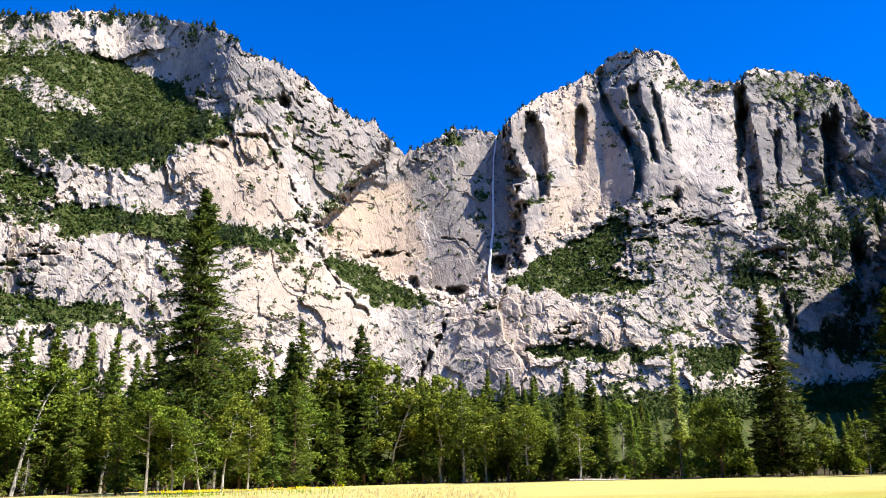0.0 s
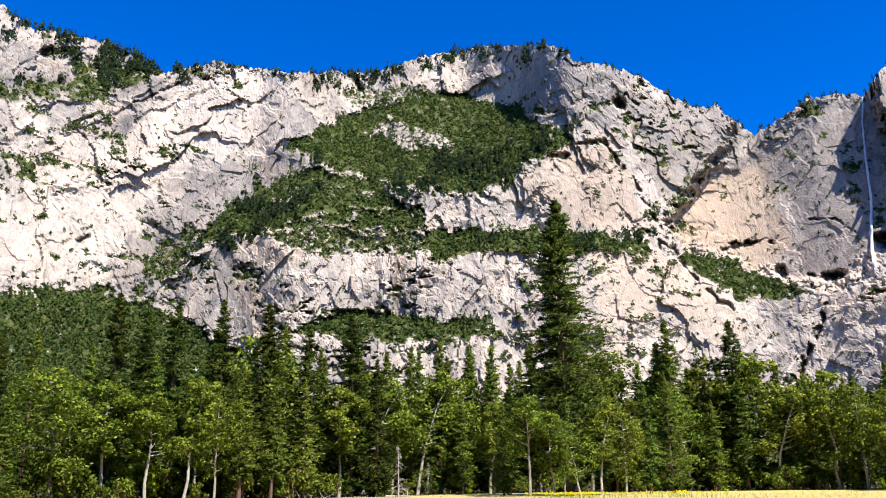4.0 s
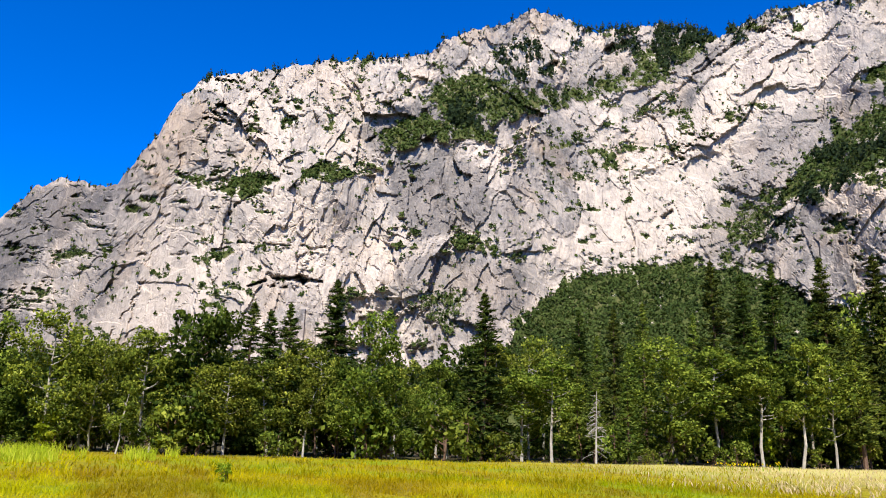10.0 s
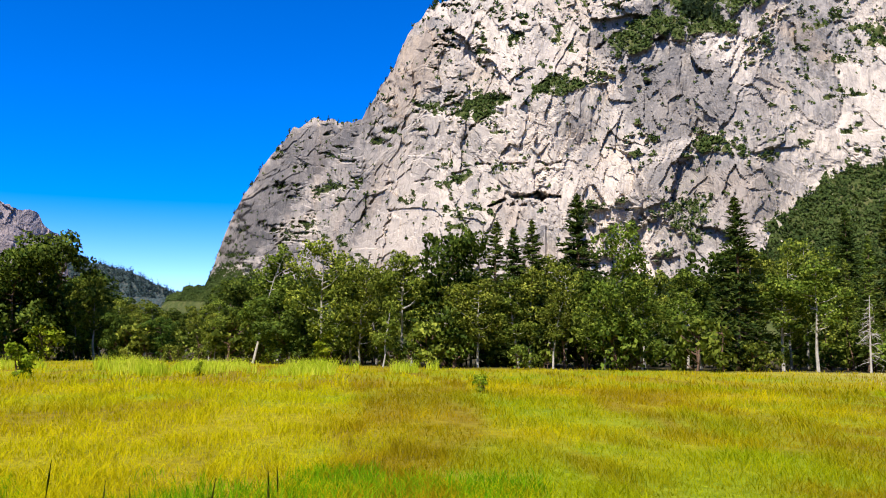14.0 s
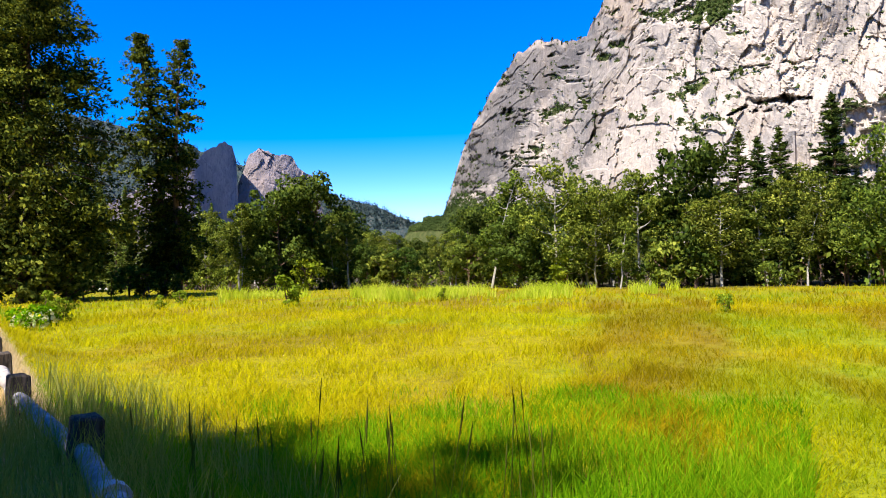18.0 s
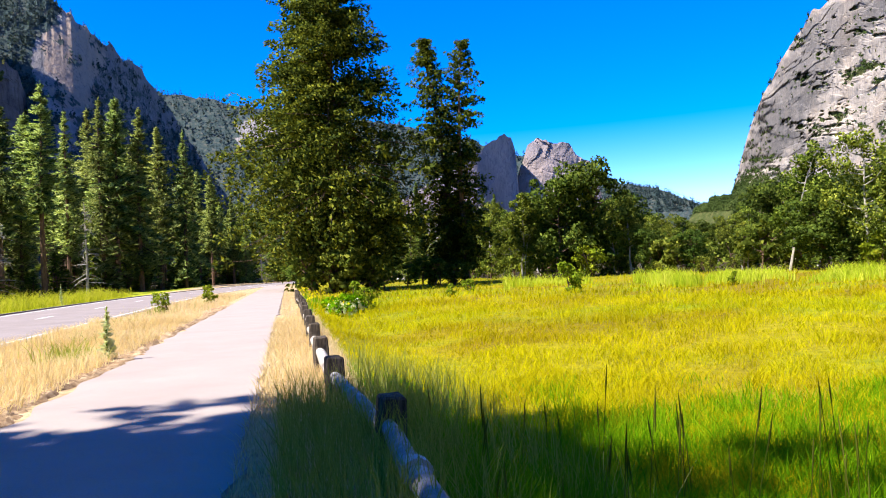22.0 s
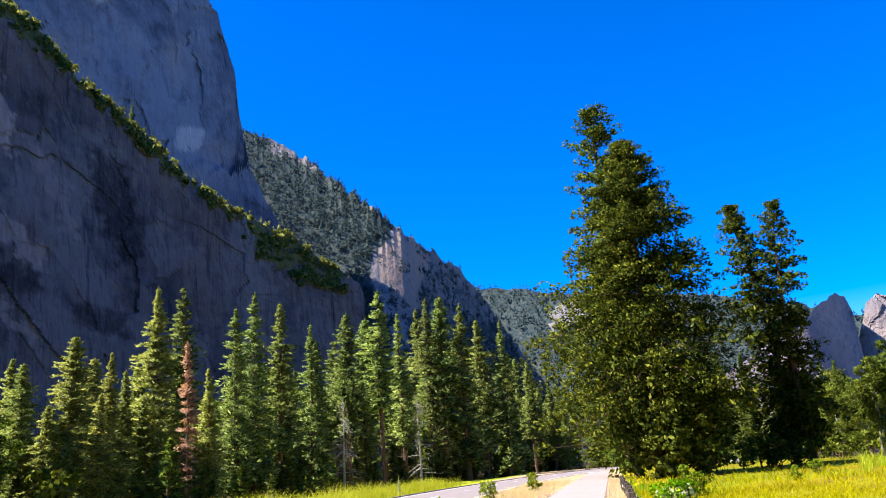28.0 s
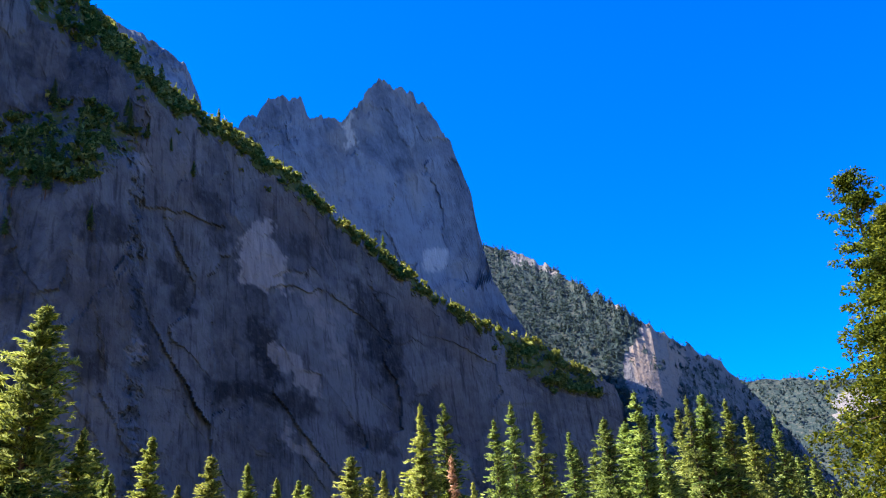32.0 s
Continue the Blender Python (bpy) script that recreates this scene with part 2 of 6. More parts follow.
def bark(name, a, b):
    m = Mat(name)
    n = m.noise(1.0, 5, 0.65, m.stretch(6, 6, 1.2), 0.5)
    m.bump(n, 0.05)
    return m.done(m.ramp(n, (0.3, a), (0.7, b)), 0.95, 0, 0.1)


M_BARK = bark("conifer_bark", (0.06, 0.038, 0.026), (0.20, 0.125, 0.085))
M_PALEBARK = bark("cottonwood_bark", (0.17, 0.15, 0.12), (0.48, 0.44, 0.37))
M_DEADWOOD = bark("weathered_wood", (0.22, 0.19, 0.16), (0.50, 0.46, 0.41))


def blades(name, *cols, leaf=0.45, patch=0.0):
    m = Mat(name)
    v = m.math("ADD", m.math("MULTIPLY", m.island(), 0.35), m.math("MULTIPLY", m.noise(0.25, 4), 0.65))
    k = len(cols)
    c = m.ramp(v, *[(0.22 + 0.56 * i / (k - 1), q) for i, q in enumerate(cols)])
    lush = m.mix(0.7, c, (0.15, 0.255, 0.004))
    c = m.mix(m.math("MULTIPLY", m.ramp(m.noise(0.07, 5, 0.6), (0.46, 0.0), (0.62, 1.0)), patch), c, lush)
    # drier and redder to the north, greener gold to the south
    north = m.math("ADD", m.math("MULTIPLY", m.node("SeparateXYZ", {0: m.co}).outputs["Y"], 0.045), m.math("SUBTRACT", m.noise(0.09, 3, 0.6), 0.5))
    c = m.mix(m.math("MULTIPLY", m.ramp(north, (-0.95, 0.5), (-0.3, 0.0)), patch), c, (0.50, 0.47, 0.006))
    rusty = m.math("MULTIPLY", m.ramp(m.noise(1.0, 4, 0.6, m.stretch(0.05, 0.28, 0.1), 0.6), (0.42, 0.0), (0.58, 0.8)), m.ramp(north, (-0.8, 0.55), (-0.2, 1.0)))
    c = m.mix(m.math("MULTIPLY", rusty, patch), c, (0.225, 0.14, 0.005))
    return m.done(c, 0.9, 0, 0.0, leaf)


M_MEADOW = blades("meadow_blades", (0.21, 0.22, 0.003), (0.42, 0.37, 0.004), (0.56, 0.42, 0.006), patch=0.85)
M_LUSH = blades("lush_blades", (0.055, 0.18, 0.003), (0.14, 0.29, 0.004), (0.34, 0.42, 0.010))
M_STRAW = blades("straw", (0.47, 0.35, 0.185), (0.59, 0.465, 0.28), (0.70, 0.59, 0.40))
M_PALEWEED = blades("pale_weeds", (0.15, 0.21, 0.03), (0.30, 0.32, 0.06), (0.50, 0.44, 0.16))
M_BANK = blades("bank_blades", (0.20, 0.25, 0.012), (0.36, 0.37, 0.025), (0.50, 0.44, 0.09))
M_REEDBED = blades("reed_bed", (0.26, 0.36, 0.015), (0.44, 0.50, 0.03), (0.58, 0.55, 0.10))
M_REED = blades("reed_stems", (0.07, 0.10, 0.012), (0.14, 0.16, 0.02), (0.20, 0.16, 0.05))
M_PETAL = blades("pale_blossom", (0.62, 0.62, 0.40), (0.75, 0.75, 0.6))


# ---- numeric tools ----
def hash2(ix, iy, seed):
    n = (ix.astype(np.int64) * 374761393 + iy.astype(np.int64) * 668265263 + seed * 1442695041) & 0x7FFFFFFF
    n = ((n ^ (n >> 13)) * 1274126177) & 0x7FFFFFFF
    return ((n ^ (n >> 16)) & 0xFFFFFF) / float(0xFFFFFF)


def vnoise(x, y, seed=0):
    """Value noise, -1 to 1."""
    ix, iy = np.floor(x), np.floor(y)
    fx, fy = x - ix, y - iy
    fx, fy = fx * fx * fx * (fx * (fx * 6 - 15) + 10), fy * fy * fy * (fy * (fy * 6 - 15) + 10)
    a, b = hash2(ix, iy, seed), hash2(ix + 1, iy, seed)
    c, d = hash2(ix, iy + 1, seed), hash2(ix + 1, iy + 1, seed)
    return 2 * (a + (b - a) * fx + (c - a) * fy + (a - b - c + d) * fx * fy) - 1


def fbm(x, y, octaves=4, seed=0, gain=0.5):
    total, amp = 0.0, 1.0
    for o in range(octaves):
        total = total + amp * vnoise(x * 2 ** o + 17.3 * o, y * 2 ** o - 9.1 * o, seed + o)
        amp *= gain
    return total


def crease(x, y, octaves=3, seed=0):
    """Folded noise: sharp creases at 0, swells between."""
    total, amp = 0.0, 1.0
    for o in range(octaves):
        total = total + amp * np.abs(vnoise(x * 2.1 ** o + 3.7 * o, y * 2.1 ** o + 8.3 * o, seed + o))
        amp *= 0.5
    return total


def facets(x, y, seed=0, tilt=1.0, jump=0.6):
    """Broken slabs: each cell of an uneven net is a tilted plane with its own offset; also gives each slab a number of its own."""
    ix, iy = np.floor(x), np.floor(y)
    best, out, own = np.full(x.shape, 1e9), np.zeros(x.shape), np.zeros(x.shape)
    for dx in (-1, 0, 1):
        for dy in (-1, 0, 1):
            cx, cy = ix + dx, iy + dy
            px, py = x - cx - hash2(cx, cy, seed), y - cy - hash2(cx, cy, seed + 1)
            dist = px * px + py * py
            plane = tilt * ((hash2(cx, cy, seed + 2) - 0.5) * 2 * px + (hash2(cx, cy, seed + 3) - 0.5) * 1.3 * py) + jump * (hash2(cx, cy, seed + 4) - 0.5)
            near = dist < best
            out = np.where(near, plane, out)
            own = np.where(near, hash2(cx, cy, seed + 5), own)
            best = np.where(near, dist, best)
    return out, own


def step(a, b, x):
    t = np.clip((x - a) / (b - a), 0, 1)
    return t * t * (3 - 2 * t)


def inside(poly, px, py):
    """Signed distance to a closed outline, positive inside."""
    best = np.full(px.shape, 1e9)
    wind = np.zeros(px.shape, bool)
    for (x0, y0), (x1, y1) in zip(poly, poly[1:] + poly[:1]):
        ex, ey = x1 - x0, y1 - y0
        t = np.clip(((px - x0) * ex + (py - y0) * ey) / (ex * ex + ey * ey + 1e-9), 0, 1)
        best = np.minimum(best, (px - x0 - t * ex) ** 2 + (py - y0 - t * ey) ** 2)
        cross = (y0 > py) != (y1 > py)
        wind ^= cross & (px < ex * (py - y0) / (ey if abs(ey) > 1e-9 else 1e-9) + x0)
    return np.where(wind, 1, -1) * np.sqrt(best)


def np_mesh(name, verts, faces, material, flat=True, attrs=None, normals=None):
    verts, faces = np.asarray(verts, np.float32), np.asarray(faces, np.int32)
    k = faces.shape[1]
    me = bpy.data.meshes.new(name)
    me.vertices.add(len(verts))
    me.vertices.foreach_set("co", verts.ravel())
    me.loops.add(faces.size)
    me.loops.foreach_set("vertex_index", faces.ravel())
    me.polygons.add(len(faces))
    me.polygons.foreach_set("loop_start", np.arange(0, faces.size, k, dtype=np.int32))
    me.polygons.foreach_set("use_smooth", np.full(len(faces), not flat))
    for key, values in (attrs or {}).items():
        me.attributes.new(key, "FLOAT", "POINT").data.foreach_set("value", np.asarray(values, np.float32).ravel())
    me.update(calc_edges=True)
    me.materials.append(material)
    if normals is not None:
        me.normals_split_custom_set_from_vertices(np.asarray(normals, np.float32))
    return me


def unit(a):
    return a / (np.linalg.norm(a, axis=-1, keepdims=True) + 1e-9)


def grid_faces(rows, cols):
    i = np.arange(rows * cols).reshape(rows, cols)
    return np.stack([i[:-1, :-1], i[:-1, 1:], i[1:, 1:], i[1:, :-1]], -1).reshape(-1, 4)


def line(table, x):
    p = np.array(sorted(table), float)
    return np.interp(x, p[:, 0], p[:, 1])


def smooth_rows(a, n):
    """Box blur along the first axis, twice."""
    for _ in range(2):
        p = np.pad(a, ((n, n),) + ((0, 0),) * (a.ndim - 1), mode="edge")
        c = np.cumsum(np.concatenate([p[:1] * 0, p]), axis=0)
        a = (c[2 * n + 1:] - c[:-2 * n - 1]) / (2 * n + 1)
    return a


# ---- mountains: walls seen from the valley floor, by bearing and height angle ----
EYE = 1.65


def massif(name, label, crest, foot, material, step_az=0.12, rows=220, foot_el=-1.0, cliff=76.0, green=(), bare=(), dark=(), pale=(), dents=(), push=(),
           relief=1.0, rough_crest=0.14, talus=5.0, seed=1, depth=500.0, lean=0.0, grain=1.0, brush=0.7, calm=(), thin=0.55, flutes=(), soft_run=0.9, rib=1.0, slots=(), bed=0.6, ease=34, tan=(), seams=()):
    az0, az1 = min(c[0] for c in crest), max(c[0] for c in crest)
    az = np.arange(az0, az1 + step_az, step_az)
    top = line(crest, az)
    jag = rough_crest * fbm(az * 2.1, az * 0 + seed, 4, seed, 0.6)
    v = np.linspace(0, 1, rows)
    el = foot_el + (top[:, None] - foot_el) * v[None, :]
    A = np.repeat(az[:, None], rows, 1)
    wob_a = A + 0.42 * fbm(A * 1.3, el * 1.3, 5, seed + 11, 0.62)
    wob_e = el + 0.34 * fbm(A * 1.3, el * 1.6, 5, seed + 23, 0.62)

    def cover(table, soft=0.18):
        total = np.zeros_like(el)
        for weight, outline in table:
            xs, ys = [p[0] for p in outline], [p[1] for p in outline]
            near = np.nonzero((az > min(xs) - 1.5) & (az < max(xs) + 1.5))[0]
            if len(near):
                s = slice(near[0], near[-1] + 1)
                total[s] = np.maximum(total[s], weight * step(-soft, soft, inside(outline, wob_a[s], wob_e[s])))
        return total

    veg = cover(green) * (1 - cover(bare))
    veg = np.maximum(veg, 0.9 * step(talus + 1, talus - 1, wob_e))
    ledge = fbm(A * 0.9, el * 2.2, 4, seed + 61) + 0.55 * fbm(A * 4, el * 7, 3, seed + 62)
    veg = np.maximum(veg, brush * step(0.42, 0.85, ledge) * step(0.15, 0.6, fbm(A * 0.22, el * 0.35, 3, seed + 63) + 0.35))
    holes = step(0.30, 0.75, fbm(A * 1.6, el * 2.6, 4, seed + 64))
    veg = veg * (1 - thin * holes * step(talus + 0.5, talus + 2, el))
    dk, pl, tn = cover(dark, 0.3), cover(pale, 0.12), cover(tan, 0.2)
    # climb each column by the local steepness
    angle = cliff - ease * smooth_rows(veg, max(2, int(soft_run / step_az)))
    angle = angle - 10 * step(talus + 1.5, talus - 1.5, el)
    t_el = np.tan(np.radians(el))
    slope = np.maximum(np.tan(np.radians(angle)), t_el + 0.32)
    gain = (1 + t_el ** 2) * np.gradient(np.radians(el), axis=1) / (slope - t_el)
    log_r = np.cumsum(gain, axis=1) - gain[:, :1]
    log_r = smooth_rows(log_r, max(1, int(0.5 * soft_run / step_az)))
    R = smooth_rows(line(foot, az), max(1, int(1.6 / step_az)))[:, None] * np.exp(log_r)
    for metres, outline in push:
        R = R + metres * step(-0.5, 0.6, inside(outline, wob_a, wob_e))
    H = R * t_el
    U = A * math.pi / 180 * line(foot, az).mean()
    Hs = H + lean * U
    g = grain
    wu = U + 30 * g * fbm(U / (330 * g), Hs / (330 * g), 2, seed + 1) + 9 * g * fbm(U / (50 * g), Hs / (50 * g), 3, seed + 2)
    wh = Hs + 14 * g * fbm(U / (60 * g), Hs / (80 * g), 3, seed + 4)
    slabs = [facets(wu / (w * g), wh / (h * g), seed + q, 1.3, j) for w, h, q, j in ((95, 150, 30, 0.7), (36, 62, 40, 0.9), (15, 27, 50, 0.9), (7, 11, 60, 0.8))]
    d = 34 * fbm(U / (280 * g), Hs / (400 * g), 3, seed + 9) + rib * 9 * crease(wu / (110 * g), wh / (420 * g), 2, seed + 3)
    d = d + 17 * slabs[0][0] + rib * 8.5 * slabs[1][0] + 3.6 * slabs[2][0] + 1.3 * slabs[3][0] + 1.0 * fbm(U / (14 * g), Hs / (30 * g), 2, seed + 7)
    tone = 0.2 + 0.34 * slabs[0][1] + 0.38 * slabs[1][1] + 0.22 * slabs[2][1] + 0.12 * slabs[3][1] - 0.15
    for weight, outline in flutes:
        ribs = crease(wu / (62 * g) + 0.05 * wh / g / 62, wh / (900 * g), 2, seed + 15) + 0.5 * crease(wu / (27 * g), wh / (520 * g), 2, seed + 16) - 0.45
        R = R - weight * ribs * (1 - bed * veg) * cover([(1.0, outline)], 0.8)
    R = R - relief * d * (1 - bed * veg) * (1 - 0.75 * cover(calm, 0.6)) * step(0, 0.03, v)[None, :]
    for a_c, e_c, w, h, tilt, deep in dents:
        x, y = wob_a * 0.35 + A * 0.65 - a_c, wob_e * 0.35 + el * 0.65 - e_c
        c, s = math.cos(math.radians(tilt)), math.sin(math.radians(tilt))
        q = ((x * c + y * s) / w) ** 2 + np.abs((y * c - x * s) / (1.25 * h)) ** 1.5 + 0.5 * fbm(A * 2.4, el * 1.1, 3, seed + 70)
        R = R + 1.15 * deep * step(1.5, 0.1, q)
    for deep, outline in slots:
        fa, fe = A + 0.09 * fbm(A * 3.1, el * 1.9, 3, seed + 81), el + 0.15 * fbm(A * 3.1, el * 1.9, 3, seed + 82)
        R = R + 1.0 * deep * step(-0.2, 0.22, inside(outline, fa, fe) - 0.12 * crease(A * 4, el * 1.2, 2, seed + 83))
    for deep, wide, track in seams:
        reach = np.full(el.shape, 1e9)
        xs = [p[0] for p in track]
        near = np.nonzero((az > min(xs) - 1) & (az < max(xs) + 1))[0]
        for (x0, y0), (x1, y1) in zip(track, track[1:]):
            ex, ey = x1 - x0, y1 - y0
            fa, fe = (0.7 * A + 0.3 * wob_a)[near], (0.7 * el + 0.3 * wob_e)[near]
            t = np.clip(((fa - x0) * ex + (fe - y0) * ey) / (ex * ex + ey * ey), 0, 1)
            reach[near] = np.minimum(reach[near], np.hypot(fa - x0 - t * ex, fe - y0 - t * ey))
        frayed = step(-0.35, 0.25, fbm(A[near] * 1.7, el[near] * 1.7, 3, seed + 91))
        R[near] = R[near] + 0.8 * deep * frayed * step(0.6 * wide, 0.2 * wide, reach[near])
    el = el + jag[:, None] * v[None, :] ** 9
    top, t_el = top + jag, np.tan(np.radians(el))
    X, Y, Z = -np.sin(np.radians(A)) * R, np.cos(np.radians(A)) * R, EYE + R * t_el
    front = np.stack([X, Y, Z], -1)
    veg3, dk3, pl3 = veg, dk, pl
    # the far side falls away behind the crest
    ring = []
    for back_by, keep in ((0.10, 0.985), (0.45, 0.9), (1.0, 0.0)):
        rr = R[:, -1] + depth * back_by
        ring.append(np.stack([-np.sin(np.radians(az)) * rr, np.cos(np.radians(az)) * rr, Z[:, -1] * keep - (3 if keep == 0 else 0)], -1))
    allv = np.concatenate([front, np.stack(ring, 1)], 1)
    pad = lambda f, val: np.concatenate([f, np.full((len(az), 3), val)], 1)
    ob = new(name, np_mesh(name, allv.reshape(-1, 3), grid_faces(len(az), rows + 3), material, True,
                           {"veg": pad(veg3, 0.7), "dark": pad(dk3, 0.0), "pale": pad(pl3, 0.0), "tan": pad(tn, 0.0), "tone": pad(tone, 0.5)}))
    tagged(ob, label, "cliff", kind="structure")
    return {"az": az, "el": el, "P": front, "veg": veg, "R": R, "top": top}


def scatter(name, label, m, count, material, pine=0.2, shrub=(2.2, 5.0), tree=(9, 20), edge=60, seed=1, least=0.25, bits=9, spread=1.0, dots=0.0, within=(), slim=1.0, facing=0.5, gaps=0.0):
    """Brush and pines on the green parts and along the crest of a mountain, as one object."""
    rng = np.random.default_rng(seed)
    w = np.clip(m["veg"] - least, 0, 1)
    k = max(2, int(1.1 / abs(m["az"][1] - m["az"][0])))
    fringe = smooth_rows(smooth_rows(m["veg"], k).T, max(2, w.shape[1] // 34)).T
    w = (w + 0.4 * fringe ** 2 * step(0.0, 0.5, fbm(np.repeat(m["az"][:, None], w.shape[1], 1) * 1.4, m["el"] * 1.9, 3, seed + 9))) * (m["el"] > 3.0)
    if gaps:
        A = np.repeat(m["az"][:, None], w.shape[1], 1)
        w = w * (1 - gaps * step(0.12, -0.06, fbm(A * 1.1, m["el"] * 1.6, 4, seed + 14, 0.6)))
    if within:
        A = np.repeat(m["az"][:, None], w.shape[1], 1)
        A, E = A + 0.5 * fbm(A * 0.9, m["el"] * 0.9, 3, seed + 5), m["el"] + 0.4 * fbm(A * 1.1, m["el"] * 1.1, 3, seed + 6)
        w = sum(step(-0.5, 0.4, inside(o, A, E)) for o in within) * step(-0.3, 0.5, fbm(A * 0.8, m["el"] * 0.8, 3, seed + 8))
    w = ((w + dots * (m["el"] > 5)) * m["R"] ** 1.2)[:-1, :-1].ravel()
    P = m["P"]
    n_az, n_el = P.shape[0] - 1, P.shape[1] - 1
    tall = np.zeros(0, bool)
    idx = rng.choice(w.size, count, p=w / w.sum()) if w.sum() > 0 and count else np.zeros(0, int)
    i, j = idx // n_el, idx % n_el
    ie = rng.integers(0, n_az, edge)
    je = n_el - 1 - (rng.random(edge) ** 2 * 5).astype(int)
    i, j = np.concatenate([i, ie]), np.concatenate([j, je])
    fx, fy = rng.random(len(i))[:, None], rng.random(len(i))[:, None]
    base = P[i, j] * (1 - fx) * (1 - fy) + P[i + 1, j] * fx * (1 - fy) + P[i, j + 1] * (1 - fx) * fy + P[i + 1, j + 1] * fx * fy
    is_tree = rng.random(len(i)) < pine
    is_tree[count:] = True
    V, F, N = [], [], []
    n = len(base)
    size = np.where(is_tree, rng.uniform(*tree, n), rng.uniform(*shrub, n))
    size[count:] *= rng.uniform(0.3, 0.75, edge)
    for k in range(bits):
        # each plant is a handful of tilted sprays: round for brush, tapering for pines
        f = (k + rng.random(n)) / bits
        ang = rng.uniform(0, 2 * np.pi, n)
        rad = np.where(is_tree, 0.15 * slim * (1.03 - f) * size, 0.5 * size * np.sqrt(rng.random(n)) * spread)
        hz = np.where(is_tree, 0.10 + 0.86 * f, 0.15 + 0.5 * rng.random(n)) * size
        c = base + np.stack([np.cos(ang) * rad, np.sin(ang) * rad, hz], -1)
        half = np.where(is_tree, 0.17 * slim * (1.12 - f) * size, 0.30 * size)
        bulge = unit(np.stack([np.cos(ang), np.sin(ang), np.where(is_tree, 0.35, 1.4 - facing)], -1) - facing * base / np.linalg.norm(base, axis=1)[:, None])
        for q in range(2):
            a = unit(rng.normal(size=(n, 3)))
            nv = unit(bulge + rng.normal(0, 0.3, (n, 3)))
            b = unit(np.cross(a, rng.normal(size=(n, 3))))
            b = b * np.where((np.cross(b, a) * nv).sum(1) > 0, 1.0, -1.0)[:, None]
            lift = np.stack([np.zeros(n), np.zeros(n), np.where(is_tree, 0.6, 0.2) * half], -1)
            p0, p1, p2 = c + a * half[:, None], c - a * half[:, None] * 0.7 + b * half[:, None] * 0.8, c - a * half[:, None] * 0.7 - b * half[:, None] * 0.8
            p0 = p0 + lift
            o = sum(len(x) for x in V)
            V.append(np.stack([p1, p0, p2], 1).reshape(-1, 3))
            N.append(np.repeat(nv, 3, axis=0))
            F.append(o + np.arange(3 * n).reshape(-1, 3))
    ob = new(name, np_mesh(name, np.concatenate(V), np.concatenate(F), material, False, None, np.concatenate(N)))
    return tagged(ob, label, "woods", kind="stuff")


NORTH_CREST = [(-34, 20.0), (-31.5, 20.8), (-30.2, 21.8), (-29.6, 23.6), (-27, 24.9), (-23.8, 26), (-22.5, 25.1), (-19.4, 26), (-18.2, 27.8), (-16, 28.4),
               (-13.8, 28.3), (-12.4, 27.3), (-10.2, 26.7), (-7.1, 25.6), (-5.5, 24.5), (-4.7, 23.6), (-3.5, 24.1), (-1.3, 24.2), (0.4, 23.3), (2.4, 22.5),
               (3.5, 23.6), (4.6, 24.7), (6.5, 25), (9.2, 27), (11.8, 28.4), (14.6, 29), (16.2, 30.2), (19.1, 30.6), (26.2, 30.0), (30.7, 28.8),
               (37.9, 28.4), (42.0, 28.8), (44.5, 28.3)]
WEST_CREST = [(43.0, 28.6), (46.5, 27.4), (50.4, 28.7), (55.2, 28.5), (58.2, 29.6), (60.4, 30.2), (62.6, 29.3), (66.8, 28.4), (68.3, 27.1), (75, 26.4), (78, 25.7), (83.1, 24.6),
              (84.9, 24), (86.6, 22.2), (87.6, 19.8), (89.1, 17.5), (89.8, 16.1), (91.1, 15.9), (93.3, 16), (94.7, 15.2), (96.5, 12.9), (98, 10.5), (99.5, 6.7),
              (100.2, 4.0), (101.2, 4.0), (102.6, 3.4), (103.4, 2.0), (104, 0.5)]
NORTH_GREEN_A = [
    (1.0, [(37.7, 23.5), (32.5, 25.6), (28.1, 27.3), (23.6, 27.1), (19.4, 26.2), (15.4, 23.7), (18.8, 22.1), (22.7, 20.2), (29.5, 21), (35.1, 22.6)]),
    (0.8, [(43.7, 16.3), (39.3, 20.1), (35.6, 22.2), (29.9, 21), (26.6, 18.5), (27.4, 17.7), (34.2, 18.2), (40.9, 16.8)]),
    (0.55, [(39.2, 17.3), (35.1, 18), (29.1, 17.8), (24.1, 16.8), (23.7, 15.8), (30.8, 16), (35, 15.8)]),
    (0.95, [(27, 17.7), (22.4, 17.8), (14.4, 17.1), (9.9, 15.9), (10.4, 15.3), (16.4, 15.8), (22.5, 16.2), (26.2, 15.5)]),
]
NORTH_GREEN_B = [
    (0.95, [(37.4, 10.5), (31.7, 12.2), (26, 11.3), (22.3, 11.2), (20.4, 9.9), (30.9, 9.9)]),
    (0.9, [(8.5, 15.2), (7.3, 15.2), (2.3, 12.8), (-0.1, 11.5), (5.2, 11.8), (7.3, 13.8)]),
    (0.85, [(-4.9, 13), (-9.4, 15.7), (-14.1, 17.7), (-13.9, 15.8), (-12.9, 13.5), (-15.5, 12.5), (-13.1, 11.7), (-9.2, 12.1)]),
    (0.34, [(-14, 16.6), (-22.2, 14.9), (-24, 12), (-23.7, 9.5), (-14.9, 9.4), (-9.1, 11.4), (-13.2, 12.7)]),
    (0.9, [(-20.5, 12.4), (-22.3, 12.8), (-24, 12), (-23.2, 11.4), (-20.7, 11.6)]),
]
